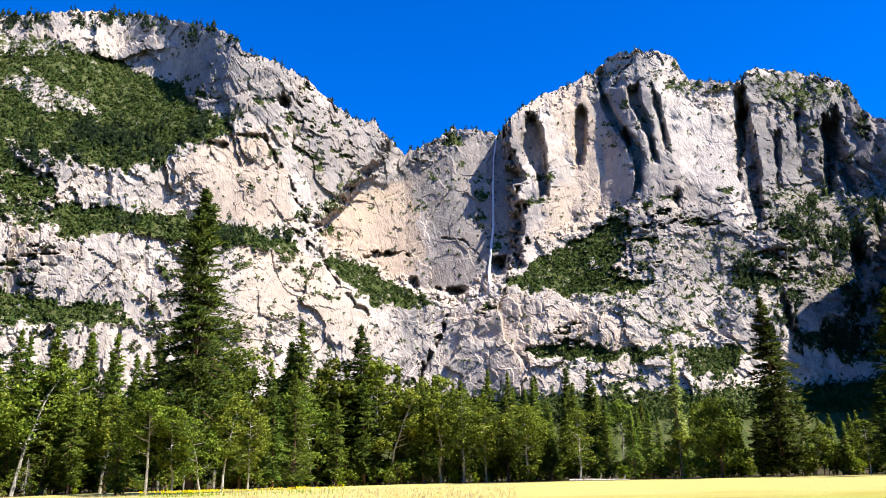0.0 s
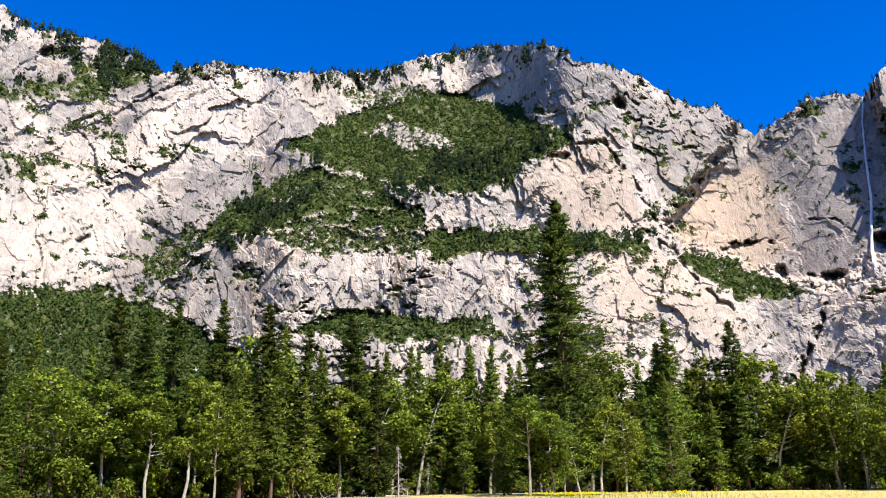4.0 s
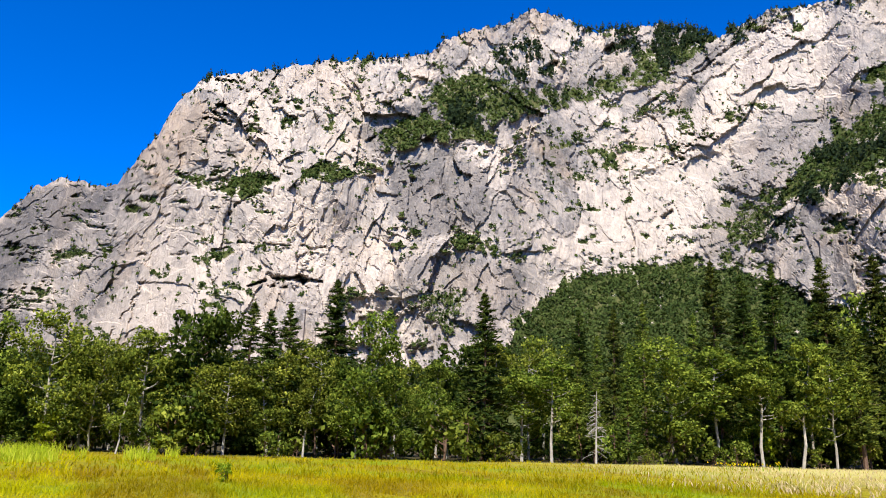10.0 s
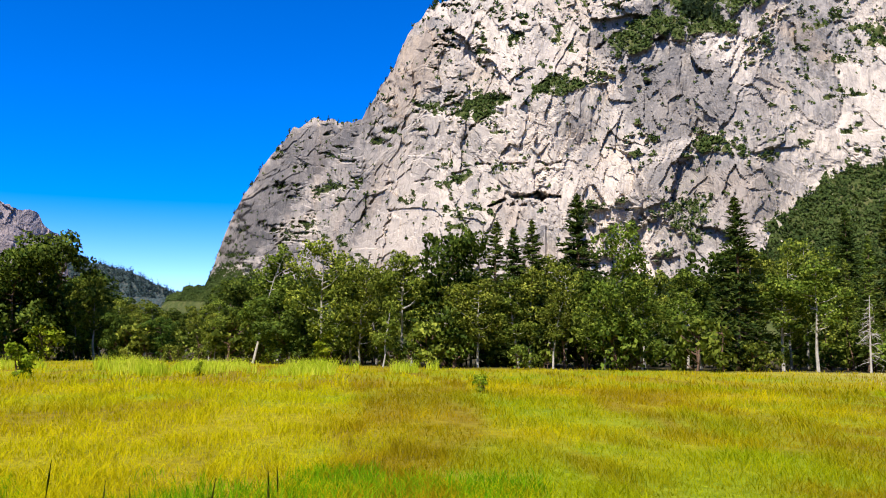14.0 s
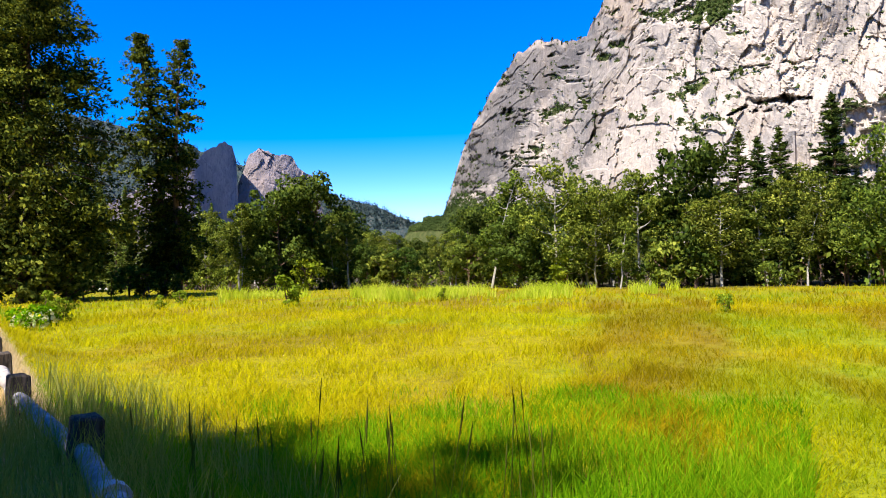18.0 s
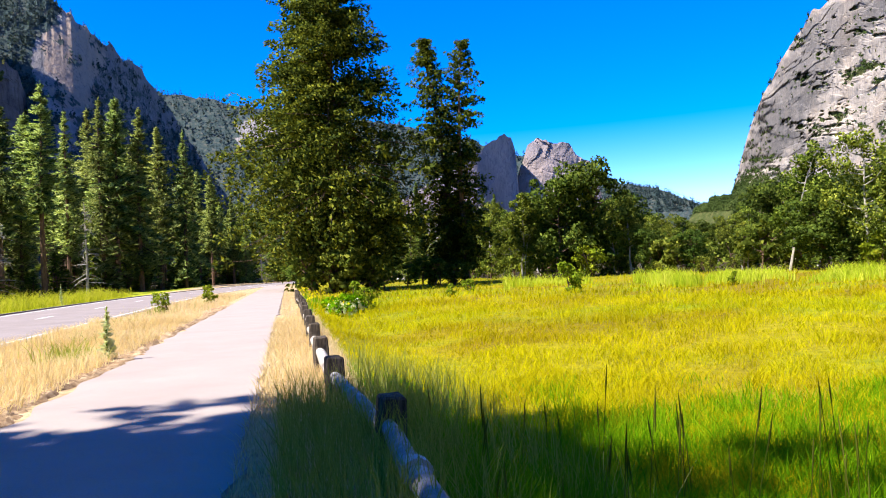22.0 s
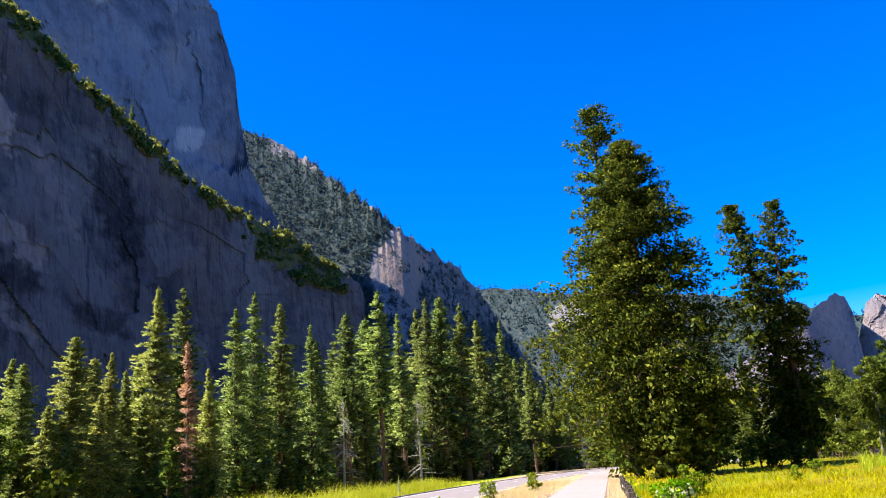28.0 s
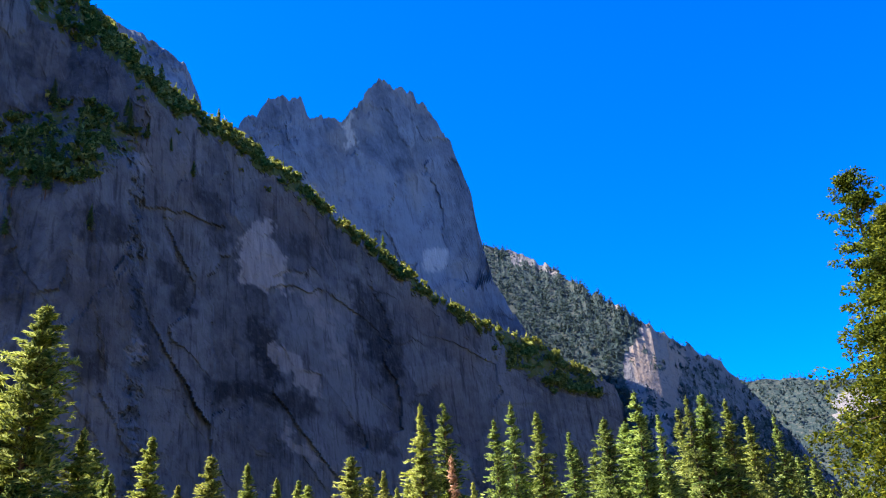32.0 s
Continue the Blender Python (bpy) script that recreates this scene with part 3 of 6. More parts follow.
NORTH_GREEN_C = [
    (0.95, [(-6.1, 8.1), (-7.3, 8.9), (-10.9, 8.3), (-15.5, 8), (-15.4, 7.3), (-8.8, 7.4)]),
    (0.95, [(-16.6, 7.8), (-20.3, 7.7), (-21.3, 7.1), (-19.7, 6.1), (-17.2, 6)]),
    (0.55, [(-23.8, 8), (-26.6, 8.4), (-29.1, 7.5), (-33, 6.1), (-26.3, 6.3)]),
    (0.4, [(-22.9, 17.5), (-25.2, 17.9), (-33, 16.5), (-33, 14.1), (-28, 13.7), (-24.7, 14.2)]),
    (0.5, [(-24.4, 12.4), (-27.8, 12.3), (-29, 11.4), (-27.6, 10.5), (-24.2, 11.1)]),
    (0.45, [(-23.8, 25.9), (-29.6, 23.6), (-30.1, 22.1), (-26.6, 22.4), (-23.8, 23.7)]),
]
NORTH_GREEN_D = [
    (0.5, [(34.3, 27), (28.5, 28.1), (24.1, 27.1), (30.7, 26.2)]),
    (0.5, [(5.5, 21.0), (7.0, 19.0), (9.2, 17.2), (8.8, 18.6), (6.6, 21.4)]),
]
NORTH_GREEN = NORTH_GREEN_A + NORTH_GREEN_B + NORTH_GREEN_C + NORTH_GREEN_D
WEST_GREEN_A = [
    (0.95, [(62.5, 4.0), (61.5, 8.2), (57.8, 11.4), (51.6, 12.7), (47.8, 12.1), (44.6, 11.5), (38.9, 8.5), (36, 4.0)]),
    (0.95, [(83.7, 16.3), (82.1, 17.8), (79.7, 18.5), (79.2, 17.4), (81.2, 16.4)]),
    (0.9, [(78, 17.5), (76, 19.2), (72.1, 18.9), (74.6, 18.2)]),
    (0.7, [(72.2, 21.3), (69.2, 22.9), (62.9, 22.1), (62.9, 21.1), (67.9, 21.4), (71.3, 20.1)]),
    (0.7, [(67.1, 25.6), (64.6, 26), (60.7, 25.1), (58.7, 23.5), (66.2, 22.1), (68.4, 24.1)]),
]
WEST_GREEN_B = [
    (0.66, [(59.5, 24.6), (54.6, 25.4), (50.6, 26), (49.5, 24.8), (54.6, 24.3), (58.7, 23.5)]),
    (0.9, [(66.6, 14), (64.5, 14.6), (62.9, 14), (61.7, 13), (63.7, 13.8), (65.3, 13.6)]),
    (0.9, [(84.1, 11.8), (81.4, 12.8), (81.2, 12.4), (83.3, 11.5)]),
    (0.85, [(87.6, 10.3), (86, 11.2), (85.8, 10.8), (87.1, 10.1)]),
    (0.7, [(93.3, 11.1), (91.8, 11.9), (91, 11.7), (92.8, 10.6)]),
    (0.65, [(52.6, 26.6), (47.4, 28), (45.3, 27.9), (48.1, 26.4), (52.1, 25.5)]),
]
WEST_GREEN_C = [
    (0.5, [(68.1, 10.5), (66, 10.8), (64.8, 10.3), (66.3, 7), (67.9, 8.6)]),
    (0.55, [(47.0, 14.5), (43.5, 17.6), (42.0, 16.8), (45.0, 13.0)]),
]
WEST_GREEN = WEST_GREEN_A + WEST_GREEN_B + WEST_GREEN_C
SLOTS_A = [
    (70, [(-7.06, 25.04), (-7.71, 24.88), (-8.17, 23.98), (-8.37, 22.59), (-8.43, 20.99), (-8.39, 19.12), (-7.76, 19.04), (-7.52, 20.66), (-6.85, 21.5), (-6.54, 22.91), (-6.76, 24.28)]),
    (60, [(-10.92, 25.04), (-11.41, 25.34), (-11.78, 24.65), (-11.51, 22.52), (-11.15, 21.18), (-10.62, 20.83), (-10.56, 22.81), (-10.73, 24.36)]),
    (55, [(-12.8, 26.47), (-13.46, 25.82), (-13.94, 24.22), (-14.44, 23.39), (-15.22, 22.52), (-14.64, 21.69), (-14.12, 22.65), (-13.57, 23.49), (-12.97, 24.72)]),
]
SLOTS_B = [
    (55, [(-14.87, 25.96), (-15.73, 26.19), (-15.85, 24.95), (-16.36, 23.54), (-16.45, 22.18), (-16.58, 20.73), (-16.26, 20.76), (-15.89, 22.25), (-15.71, 22.85), (-15.35, 24.13), (-14.9, 25.07)]),
    (55, [(-14.11, 23.43), (-14.57, 21.82), (-14.76, 20.82), (-14.81, 19.64), (-14.5, 18.61), (-15.14, 18.93), (-15.45, 20.35), (-15.65, 21.5), (-15.37, 22.0), (-15.0, 22.35)]),
    (50, [(-16.56, 26.08), (-17.03, 25.18), (-17.23, 24.0), (-17.37, 22.45), (-17.47, 21.2), (-17.14, 21.43), (-16.88, 23.09), (-16.6, 24.28)]),
    (45, [(-17.23, 18.31), (-17.69, 18.84), (-17.9, 17.26), (-17.51, 17.23)]),
]
SLOTS_C = [
    (45, [(-12.58, 27.38), (-13.33, 27.94), (-13.39, 26.41), (-12.8, 26.01)]),
    (50, [(-22.35, 24.71), (-23.07, 23.84), (-23.39, 21.53), (-23.3, 18.16), (-23.24, 15.82), (-22.69, 15.51), (-22.31, 18.3), (-22.17, 20.6), (-22.07, 22.13)]),
    (50, [(-27.57, 21.31), (-28.6, 21.54), (-28.9, 19.77), (-28.84, 18.33), (-29.13, 16.82), (-28.5, 16.67), (-28.24, 18.44), (-27.69, 19.83)]),
    (40, [(-25.96, 22.55), (-26.39, 22.47), (-26.22, 20.47), (-25.86, 20.43)]),
    (45, [(-27.28, 18.54), (-27.86, 18.69), (-27.81, 17.05), (-27.3, 16.88)]),
    (45, [(-24.52, 21.53), (-25.01, 21.62), (-24.62, 17.95), (-24.17, 17.83)]),
]
SLOTS = SLOTS_A + SLOTS_B + SLOTS_C
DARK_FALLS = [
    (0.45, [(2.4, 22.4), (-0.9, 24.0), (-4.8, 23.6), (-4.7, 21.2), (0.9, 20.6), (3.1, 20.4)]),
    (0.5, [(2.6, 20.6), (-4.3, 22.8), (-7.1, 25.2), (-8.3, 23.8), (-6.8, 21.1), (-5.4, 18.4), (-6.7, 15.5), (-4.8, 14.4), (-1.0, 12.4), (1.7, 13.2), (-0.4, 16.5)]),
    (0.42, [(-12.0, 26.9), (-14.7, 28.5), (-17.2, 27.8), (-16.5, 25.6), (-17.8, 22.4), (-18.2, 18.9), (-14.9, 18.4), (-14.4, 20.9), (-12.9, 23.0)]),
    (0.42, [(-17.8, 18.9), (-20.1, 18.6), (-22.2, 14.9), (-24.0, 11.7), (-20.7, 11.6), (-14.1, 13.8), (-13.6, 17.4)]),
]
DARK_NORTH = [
    # right flank: grey rock, darkened further in colour for shadow
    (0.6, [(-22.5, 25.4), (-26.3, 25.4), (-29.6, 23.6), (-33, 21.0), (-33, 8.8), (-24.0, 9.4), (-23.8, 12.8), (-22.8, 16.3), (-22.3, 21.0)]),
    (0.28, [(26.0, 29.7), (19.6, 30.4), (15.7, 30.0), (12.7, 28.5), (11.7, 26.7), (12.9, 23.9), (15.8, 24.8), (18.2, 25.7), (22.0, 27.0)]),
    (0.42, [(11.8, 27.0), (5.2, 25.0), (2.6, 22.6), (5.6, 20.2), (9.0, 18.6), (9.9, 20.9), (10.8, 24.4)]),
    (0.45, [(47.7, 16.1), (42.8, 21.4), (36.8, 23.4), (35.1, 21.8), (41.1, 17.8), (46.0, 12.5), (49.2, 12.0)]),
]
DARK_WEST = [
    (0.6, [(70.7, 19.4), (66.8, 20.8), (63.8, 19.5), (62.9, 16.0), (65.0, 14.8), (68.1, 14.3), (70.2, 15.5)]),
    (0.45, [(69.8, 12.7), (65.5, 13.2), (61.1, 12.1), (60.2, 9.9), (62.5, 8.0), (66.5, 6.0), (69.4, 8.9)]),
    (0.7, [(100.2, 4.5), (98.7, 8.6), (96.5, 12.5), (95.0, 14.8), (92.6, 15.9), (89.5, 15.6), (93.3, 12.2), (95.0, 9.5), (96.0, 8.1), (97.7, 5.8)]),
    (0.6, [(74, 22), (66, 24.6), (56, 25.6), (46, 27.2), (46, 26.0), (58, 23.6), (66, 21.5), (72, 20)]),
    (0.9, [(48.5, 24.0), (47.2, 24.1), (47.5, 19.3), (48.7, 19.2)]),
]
TAN_NORTH = [
    (0.9, [(9.0, 17.6), (7.3, 19.1), (3.5, 20.3), (1.3, 20.4), (1.1, 15.0), (2.2, 13.4), (4.0, 14.2), (5.4, 14.8), (7.7, 15.8)]),
    (0.7, [(-8.5, 26.3), (-12.0, 26.9), (-12.6, 24.6), (-13.7, 22.5), (-14.6, 19.3), (-9.8, 16.1), (-7.8, 16.2), (-8.6, 19.4), (-10.6, 20.8)]),
    (0.8, [(14.2, 15.6), (9.7, 15.4), (7.3, 13.4), (4.0, 9.8), (5.6, 8.6), (9.6, 11.0), (13.9, 10.1), (14.5, 14.0)]),
    (0.75, [(-1.8, 11.5), (-5.9, 12.3), (-12.2, 10.4), (-14.7, 7.9), (-8.9, 8.8), (-4.9, 8.0), (-0.9, 10.5)]),
    (0.6, [(16.6, 23.2), (12.9, 24.1), (11.6, 21.2), (10.2, 17.3), (12.6, 17.2), (15.9, 17.9), (19.6, 21.0)]),
]
TAN_WEST = [
    (0.6, [(88.6, 18.1), (86.5, 21.8), (83.3, 22.5), (84.6, 18.5), (87.6, 15.9)]),
    (0.6, [(61.5, 28.8), (60.4, 30.4), (58.0, 29.8), (59.5, 28.4)]),
    (0.5, [(66.4, 28.6), (64.5, 29.2), (62.6, 28.6), (64.8, 27.8)]),
    (0.5, [(48.6, 20), (46.2, 21), (44.5, 24), (46.4, 24.5)]),
]
PALE_NORTH = [
    (1.0, [(-17.4, 27.8), (-19.2, 26.0), (-20.9, 22.3), (-22.3, 17.9), (-22.9, 14.8), (-21.3, 16.3), (-19.3, 20.4), (-17.3, 25.3)]),
    (0.8, [(49.7, 21.6), (44.7, 26.9), (41.2, 27.0), (42.0, 23.8), (47.0, 18.5), (49.3, 14.4), (50.8, 12.7), (55.5, 12.1), (59.4, 13.0), (55.1, 17.2)]),
    (0.5, [(10, 15), (3, 11), (2.5, 9), (15, 9), (17, 15)]),
    (0.5, [(-2, 12), (-14, 11.5), (-15, 9), (-1, 8.6)]),
]
PALE_WEST = [
    (1.0, [(79.6, 16.6), (77.1, 16.7), (77.8, 13.5), (79.8, 13.4)]),
    (0.9, [(87.1, 10.5), (82.5, 12.0), (81.6, 10.0), (86.1, 7.4), (90.8, 5.2), (89.6, 8.3)]),
    (1.0, [(60.9, 26.9), (59.0, 28.1), (55.0, 28.4), (57.4, 26.8), (60.7, 25.4)]),
    (0.8, [(66.8, 26.2), (63.6, 27.2), (63.2, 26.4), (66.2, 25.4)]),
    (0.7, [(93.4, 9.0), (91.6, 9.2), (92.2, 7.0), (94.0, 6.4)]),
]
SEAMS_NORTH = [
    (26, 0.34, [(14.9, 23.4), (12.9, 23.4), (10.9, 20.1), (9.5, 17.4), (9.6, 15.8)]),
    (22, 0.3, [(10.6, 17.0), (8.9, 15.8), (7.7, 13.8), (5.6, 11.4), (3.6, 9.8)]),
    (34, 0.28, [(5.8, 14.9), (4.9, 15.4), (3.1, 15.6), (2.2, 15.3)]),
    (30, 0.35, [(2.0, 13.6), (1.4, 13.3)]),
    (38, 0.42, [(0.2, 12.9), (-1.0, 12.8), (-2.0, 12.5)]),
    (40, 0.5, [(-4.0, 14.8), (-5.8, 15.0), (-4.4, 13.9)]),
    (16, 0.2, [(-0.2, 16.5), (-1.9, 16.3), (-2.9, 15.3)]),
    (40, 0.4, [(1.8, 5.4), (1.2, 7.7), (-0.1, 9.7), (-0.7, 10.9)]),
    (20, 0.25, [(12.0, 26.3), (11.0, 26.4), (10.2, 25.6)]),
]
SEAMS_WEST = [
    (26, 0.2, [(82.1, 8.9), (80.8, 10.0), (79.3, 10.8), (76.8, 11.1), (75.4, 10.9)]),
    (34, 0.4, [(79.0, 10.5), (77.8, 10.4), (76.6, 10.8)]),
    (14, 0.22, [(84.5, 17.0), (82.1, 17.6), (79.2, 17.8), (75.5, 19.2), (71.4, 21.7), (67.1, 23.7)]),
    (12, 0.2, [(90.6, 7.9), (88.0, 11.6), (83.4, 12.3), (81.0, 13.3), (75.3, 13.2)]),
    (14, 0.2, [(83.1, 13.5), (82.0, 15.6), (79.6, 17.4)]),
    (14, 0.16, [(89.4, 6.0), (88.1, 8.0), (87.5, 10.0)]),
    (14, 0.18, [(71.5, 11.3), (69.8, 9.7), (69.0, 8.9)]),
    (18, 0.24, [(52.0, 23.2), (50.7, 23.9), (47.3, 25.6), (44.7, 27.3), (43.8, 28.1)]),
    (12, 0.16, [(43.6, 27.6), (41.1, 26.4), (40.4, 25.2)]),
    (22, 0.25, [(50.9, 15.7), (50.2, 16.0)]),
]
north = massif(
    "cliff_north", "pale granite cliffs with brush ledges and a hanging valley", NORTH_CREST[:-2] + WEST_CREST,
    [(-34, 1480), (-24, 1330), (-18, 1220), (-8, 1200), (2, 1240), (8, 1150), (14, 1010), (22, 960), (32, 960), (45, 990), (52, 960), (62, 900), (75, 880), (84, 950), (90, 1150),
     (97, 1600), (104, 2100)],
    M_NORTH, 0.09, 290, slots=SLOTS, green=NORTH_GREEN + WEST_GREEN, seed=3, talus=5.0, lean=0.12,
    bare=[(0.6, [(31.6, 24.6), (29.4, 25.6), (25.1, 24.7), (24.2, 23.6), (28.6, 23.6)])],
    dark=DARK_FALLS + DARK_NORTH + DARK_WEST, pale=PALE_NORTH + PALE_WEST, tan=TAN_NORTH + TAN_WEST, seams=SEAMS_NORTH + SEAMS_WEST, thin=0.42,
    calm=[(1.0, [(8, 18), (-1, 23), (-6, 23.5), (-9, 17), (-2, 12), (4, 14)]), (1.0, [(-6, 24), (-13, 27), (-21, 24), (-23, 17), (-14, 18), (-7, 16)]),
          (0.8, [(57, 18), (46, 20), (46, 12), (60, 11)]), (0.7, [(80, 13), (90, 9), (98, 5), (80, 6)]), (0.6, [(18, 22), (9, 20), (3, 11), (18, 9)])],
    flutes=[(16, [(-6, 24), (-13, 27.5), (-19, 26.5), (-20, 19), (-14, 17.5), (-7, 16)]), (50, [(-22.5, 26), (-34, 22), (-34, 13), (-23.5, 14)]), (12, [(60, 19), (44, 26), (44, 13), (60, 12)])],
    push=[(95, [(9, 17.4), (6.8, 19.5), (4.4, 22), (2.8, 25), (-4.8, 25.5), (-6.2, 21.1), (-6.1, 15.5), (-4.3, 13.2), (-1, 12.1), (2.3, 12.9), (5.2, 14.4), (7.9, 15.6)])],
    dents=[(77.4, 10.9, 1.5, 0.24, 4, 26), (4.2, 15.3, 1.3, 0.2, -10, 26), (1.7, 13.3, 0.4, 0.3, 0, 30), (-1.0, 12.6, 1.2, 0.28, 0, 36), (-5.0, 14.5, 1.3, 0.36, 10, 42), (11.7, 25.9, 0.5, 0.4, -20, 40), (-28, 20.3, 0.6, 1.8, 10, 70), (-22.4, 21.8, 0.35, 2.6, 10, 70), (-28.6, 12.9, 0.5, 1.0, 0, 50), (-23.8, 9.4, 0.3, 1.3, 0, 50),
           (16.3, 22.7, 0.8, 0.2, 0, 25), (54, 27.3, 0.9, 0.25, -25, 30), (58.8, 26.3, 0.7, 0.25, -30, 30)])

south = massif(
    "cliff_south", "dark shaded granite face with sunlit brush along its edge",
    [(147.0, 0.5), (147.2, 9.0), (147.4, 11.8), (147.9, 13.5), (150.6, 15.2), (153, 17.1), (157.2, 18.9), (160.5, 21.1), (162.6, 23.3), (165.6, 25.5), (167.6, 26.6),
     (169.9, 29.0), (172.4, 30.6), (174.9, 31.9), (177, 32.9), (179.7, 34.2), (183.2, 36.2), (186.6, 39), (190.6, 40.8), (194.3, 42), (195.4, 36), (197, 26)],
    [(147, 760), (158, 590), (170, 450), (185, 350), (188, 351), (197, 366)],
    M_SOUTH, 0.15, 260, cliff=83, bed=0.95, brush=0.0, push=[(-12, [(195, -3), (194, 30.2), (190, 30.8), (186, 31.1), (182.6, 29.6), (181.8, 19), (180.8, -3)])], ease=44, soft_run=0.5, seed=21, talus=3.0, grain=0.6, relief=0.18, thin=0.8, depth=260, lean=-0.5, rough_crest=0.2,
    green=[(0.46, [(193, 28.0), (192, 31.0), (189, 32.6), (184.8, 33.0), (182.0, 31.6), (184.0, 29.6), (186.0, 28.0), (190.4, 27.0)]),
           (0.62, [(157, 19.2), (152.5, 17.3), (149.2, 14.6), (147.6, 12.7), (151.4, 13.1), (155.2, 15.4)]),
           (0.85, [(157, 19.4), (160.5, 21.6), (165.6, 26), (170, 29.4), (175, 32.3), (180, 34.8), (187, 39.5), (189, 40.5), (187.5, 37.5), (180, 33.2), (175, 31.0), (170, 28.0), (165.6, 24.6), (160.5, 20.3), (157, 18.2)]),
           (0.6, [(187, 36), (192, 38), (192, 41), (187, 39.5)])],
    dark=[(0.75, [(174.3, 20.2), (172.7, 19.8), (171.4, 16.6), (172.4, 15.0), (173.8, 17.3)]), (0.75, [(166.9, 22.8), (164.8, 21.6), (163.0, 18.2), (162.8, 15.6), (164.3, 14.5), (165.4, 17.2)]),
          (0.68, [(181.2, 24.0), (178.7, 22.7), (177.7, 19.6), (179.3, 20.4)]), (0.75, [(177.2, 15.8), (173.3, 15.4), (171.0, 14.4), (169.2, 13.8), (169.5, 12.6), (173.2, 13.9), (176.2, 14.0)]),
          (0.68, [(167.6, 12.6), (163.5, 11.2), (164.1, 9.9), (166.5, 10.7)]), (0.68, [(185.4, 17.2), (183.4, 16.8), (183.5, 15.2), (185.2, 15.2)]), (0.6, [(171.2, 25.8), (169.3, 25.2), (169.5, 23.2), (170.8, 23.8)]),
          (0.68, [(186.2, 27.4), (182.4, 25.3), (183.0, 24.2), (186.0, 24.6)]), (0.68, [(173.97, 22.97), (172.97, 23.06), (173.09, 21.41), (173.76, 21.6)]), (0.6, [(178.67, 28.58), (176.4, 28.0), (175.1, 24.5), (176.6, 24.6)])],
    pale=[(1.0, [(173.3, 26.7), (171.8, 24.7), (171.2, 21.6), (172.8, 21.5), (175.1, 22.6), (175.0, 24.9)]), (0.75, [(172.1, 18.1), (168.9, 15.4), (168.6, 14.2), (169.8, 14.2), (172.6, 17.3)]),
          (0.7, [(171.7, 12.7), (170.5, 11.2), (169.0, 11.0), (169.3, 9.7), (171.4, 11.2)]), (0.45, [(183.0, 30.2), (181.9, 30.5), (181.6, 29.4), (182.7, 29.3)]),
          (0.4, [(170.9, 23.0), (168.8, 21.2), (166.7, 16.5), (167.5, 16.5), (169.4, 20.1)]), (0.5, [(182.2, 18.2), (181.3, 18.2), (181.3, 16.4), (182.0, 16.4)])])
# wears the same granite with shade put into its colour
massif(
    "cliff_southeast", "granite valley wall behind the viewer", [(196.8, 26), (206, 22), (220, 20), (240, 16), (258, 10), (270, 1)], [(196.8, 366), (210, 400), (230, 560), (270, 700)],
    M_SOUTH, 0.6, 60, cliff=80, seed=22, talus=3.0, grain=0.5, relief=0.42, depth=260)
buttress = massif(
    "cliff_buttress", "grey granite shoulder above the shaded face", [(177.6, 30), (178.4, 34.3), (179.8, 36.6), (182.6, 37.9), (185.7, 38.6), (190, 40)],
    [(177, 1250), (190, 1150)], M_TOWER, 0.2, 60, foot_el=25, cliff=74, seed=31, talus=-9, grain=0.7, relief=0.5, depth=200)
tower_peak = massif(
    "rock_peak", "tall granite tower with a rounded summit, tinted blue for haze",
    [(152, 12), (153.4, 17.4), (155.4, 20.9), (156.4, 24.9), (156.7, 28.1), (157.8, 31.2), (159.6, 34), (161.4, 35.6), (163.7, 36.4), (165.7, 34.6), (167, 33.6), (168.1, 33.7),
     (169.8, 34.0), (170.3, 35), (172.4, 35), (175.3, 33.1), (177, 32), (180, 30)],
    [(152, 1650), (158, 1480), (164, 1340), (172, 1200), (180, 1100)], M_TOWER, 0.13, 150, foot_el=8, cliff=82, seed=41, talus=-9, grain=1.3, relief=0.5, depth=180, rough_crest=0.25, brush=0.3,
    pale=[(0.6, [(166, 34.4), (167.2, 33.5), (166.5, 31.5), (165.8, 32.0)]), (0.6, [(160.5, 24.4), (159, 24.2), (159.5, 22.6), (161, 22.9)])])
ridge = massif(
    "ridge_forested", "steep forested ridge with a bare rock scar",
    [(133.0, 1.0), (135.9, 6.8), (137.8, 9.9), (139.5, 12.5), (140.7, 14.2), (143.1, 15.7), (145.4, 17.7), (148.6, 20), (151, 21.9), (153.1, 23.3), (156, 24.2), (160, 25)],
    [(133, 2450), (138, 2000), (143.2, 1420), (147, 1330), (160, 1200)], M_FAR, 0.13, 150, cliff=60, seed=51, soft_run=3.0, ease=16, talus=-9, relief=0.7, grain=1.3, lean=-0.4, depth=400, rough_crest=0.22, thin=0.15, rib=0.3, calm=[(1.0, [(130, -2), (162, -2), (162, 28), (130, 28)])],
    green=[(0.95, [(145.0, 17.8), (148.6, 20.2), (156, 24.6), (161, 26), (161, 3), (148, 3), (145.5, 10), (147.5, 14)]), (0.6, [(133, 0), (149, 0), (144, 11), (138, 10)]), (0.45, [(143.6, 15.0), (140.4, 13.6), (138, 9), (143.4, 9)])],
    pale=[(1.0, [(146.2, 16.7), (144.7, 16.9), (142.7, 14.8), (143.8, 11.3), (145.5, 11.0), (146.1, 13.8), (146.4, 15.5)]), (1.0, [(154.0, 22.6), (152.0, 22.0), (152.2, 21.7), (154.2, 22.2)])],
    # right flank: its shade is put into the rock colour
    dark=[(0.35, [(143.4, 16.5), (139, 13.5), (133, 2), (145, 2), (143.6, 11)])])
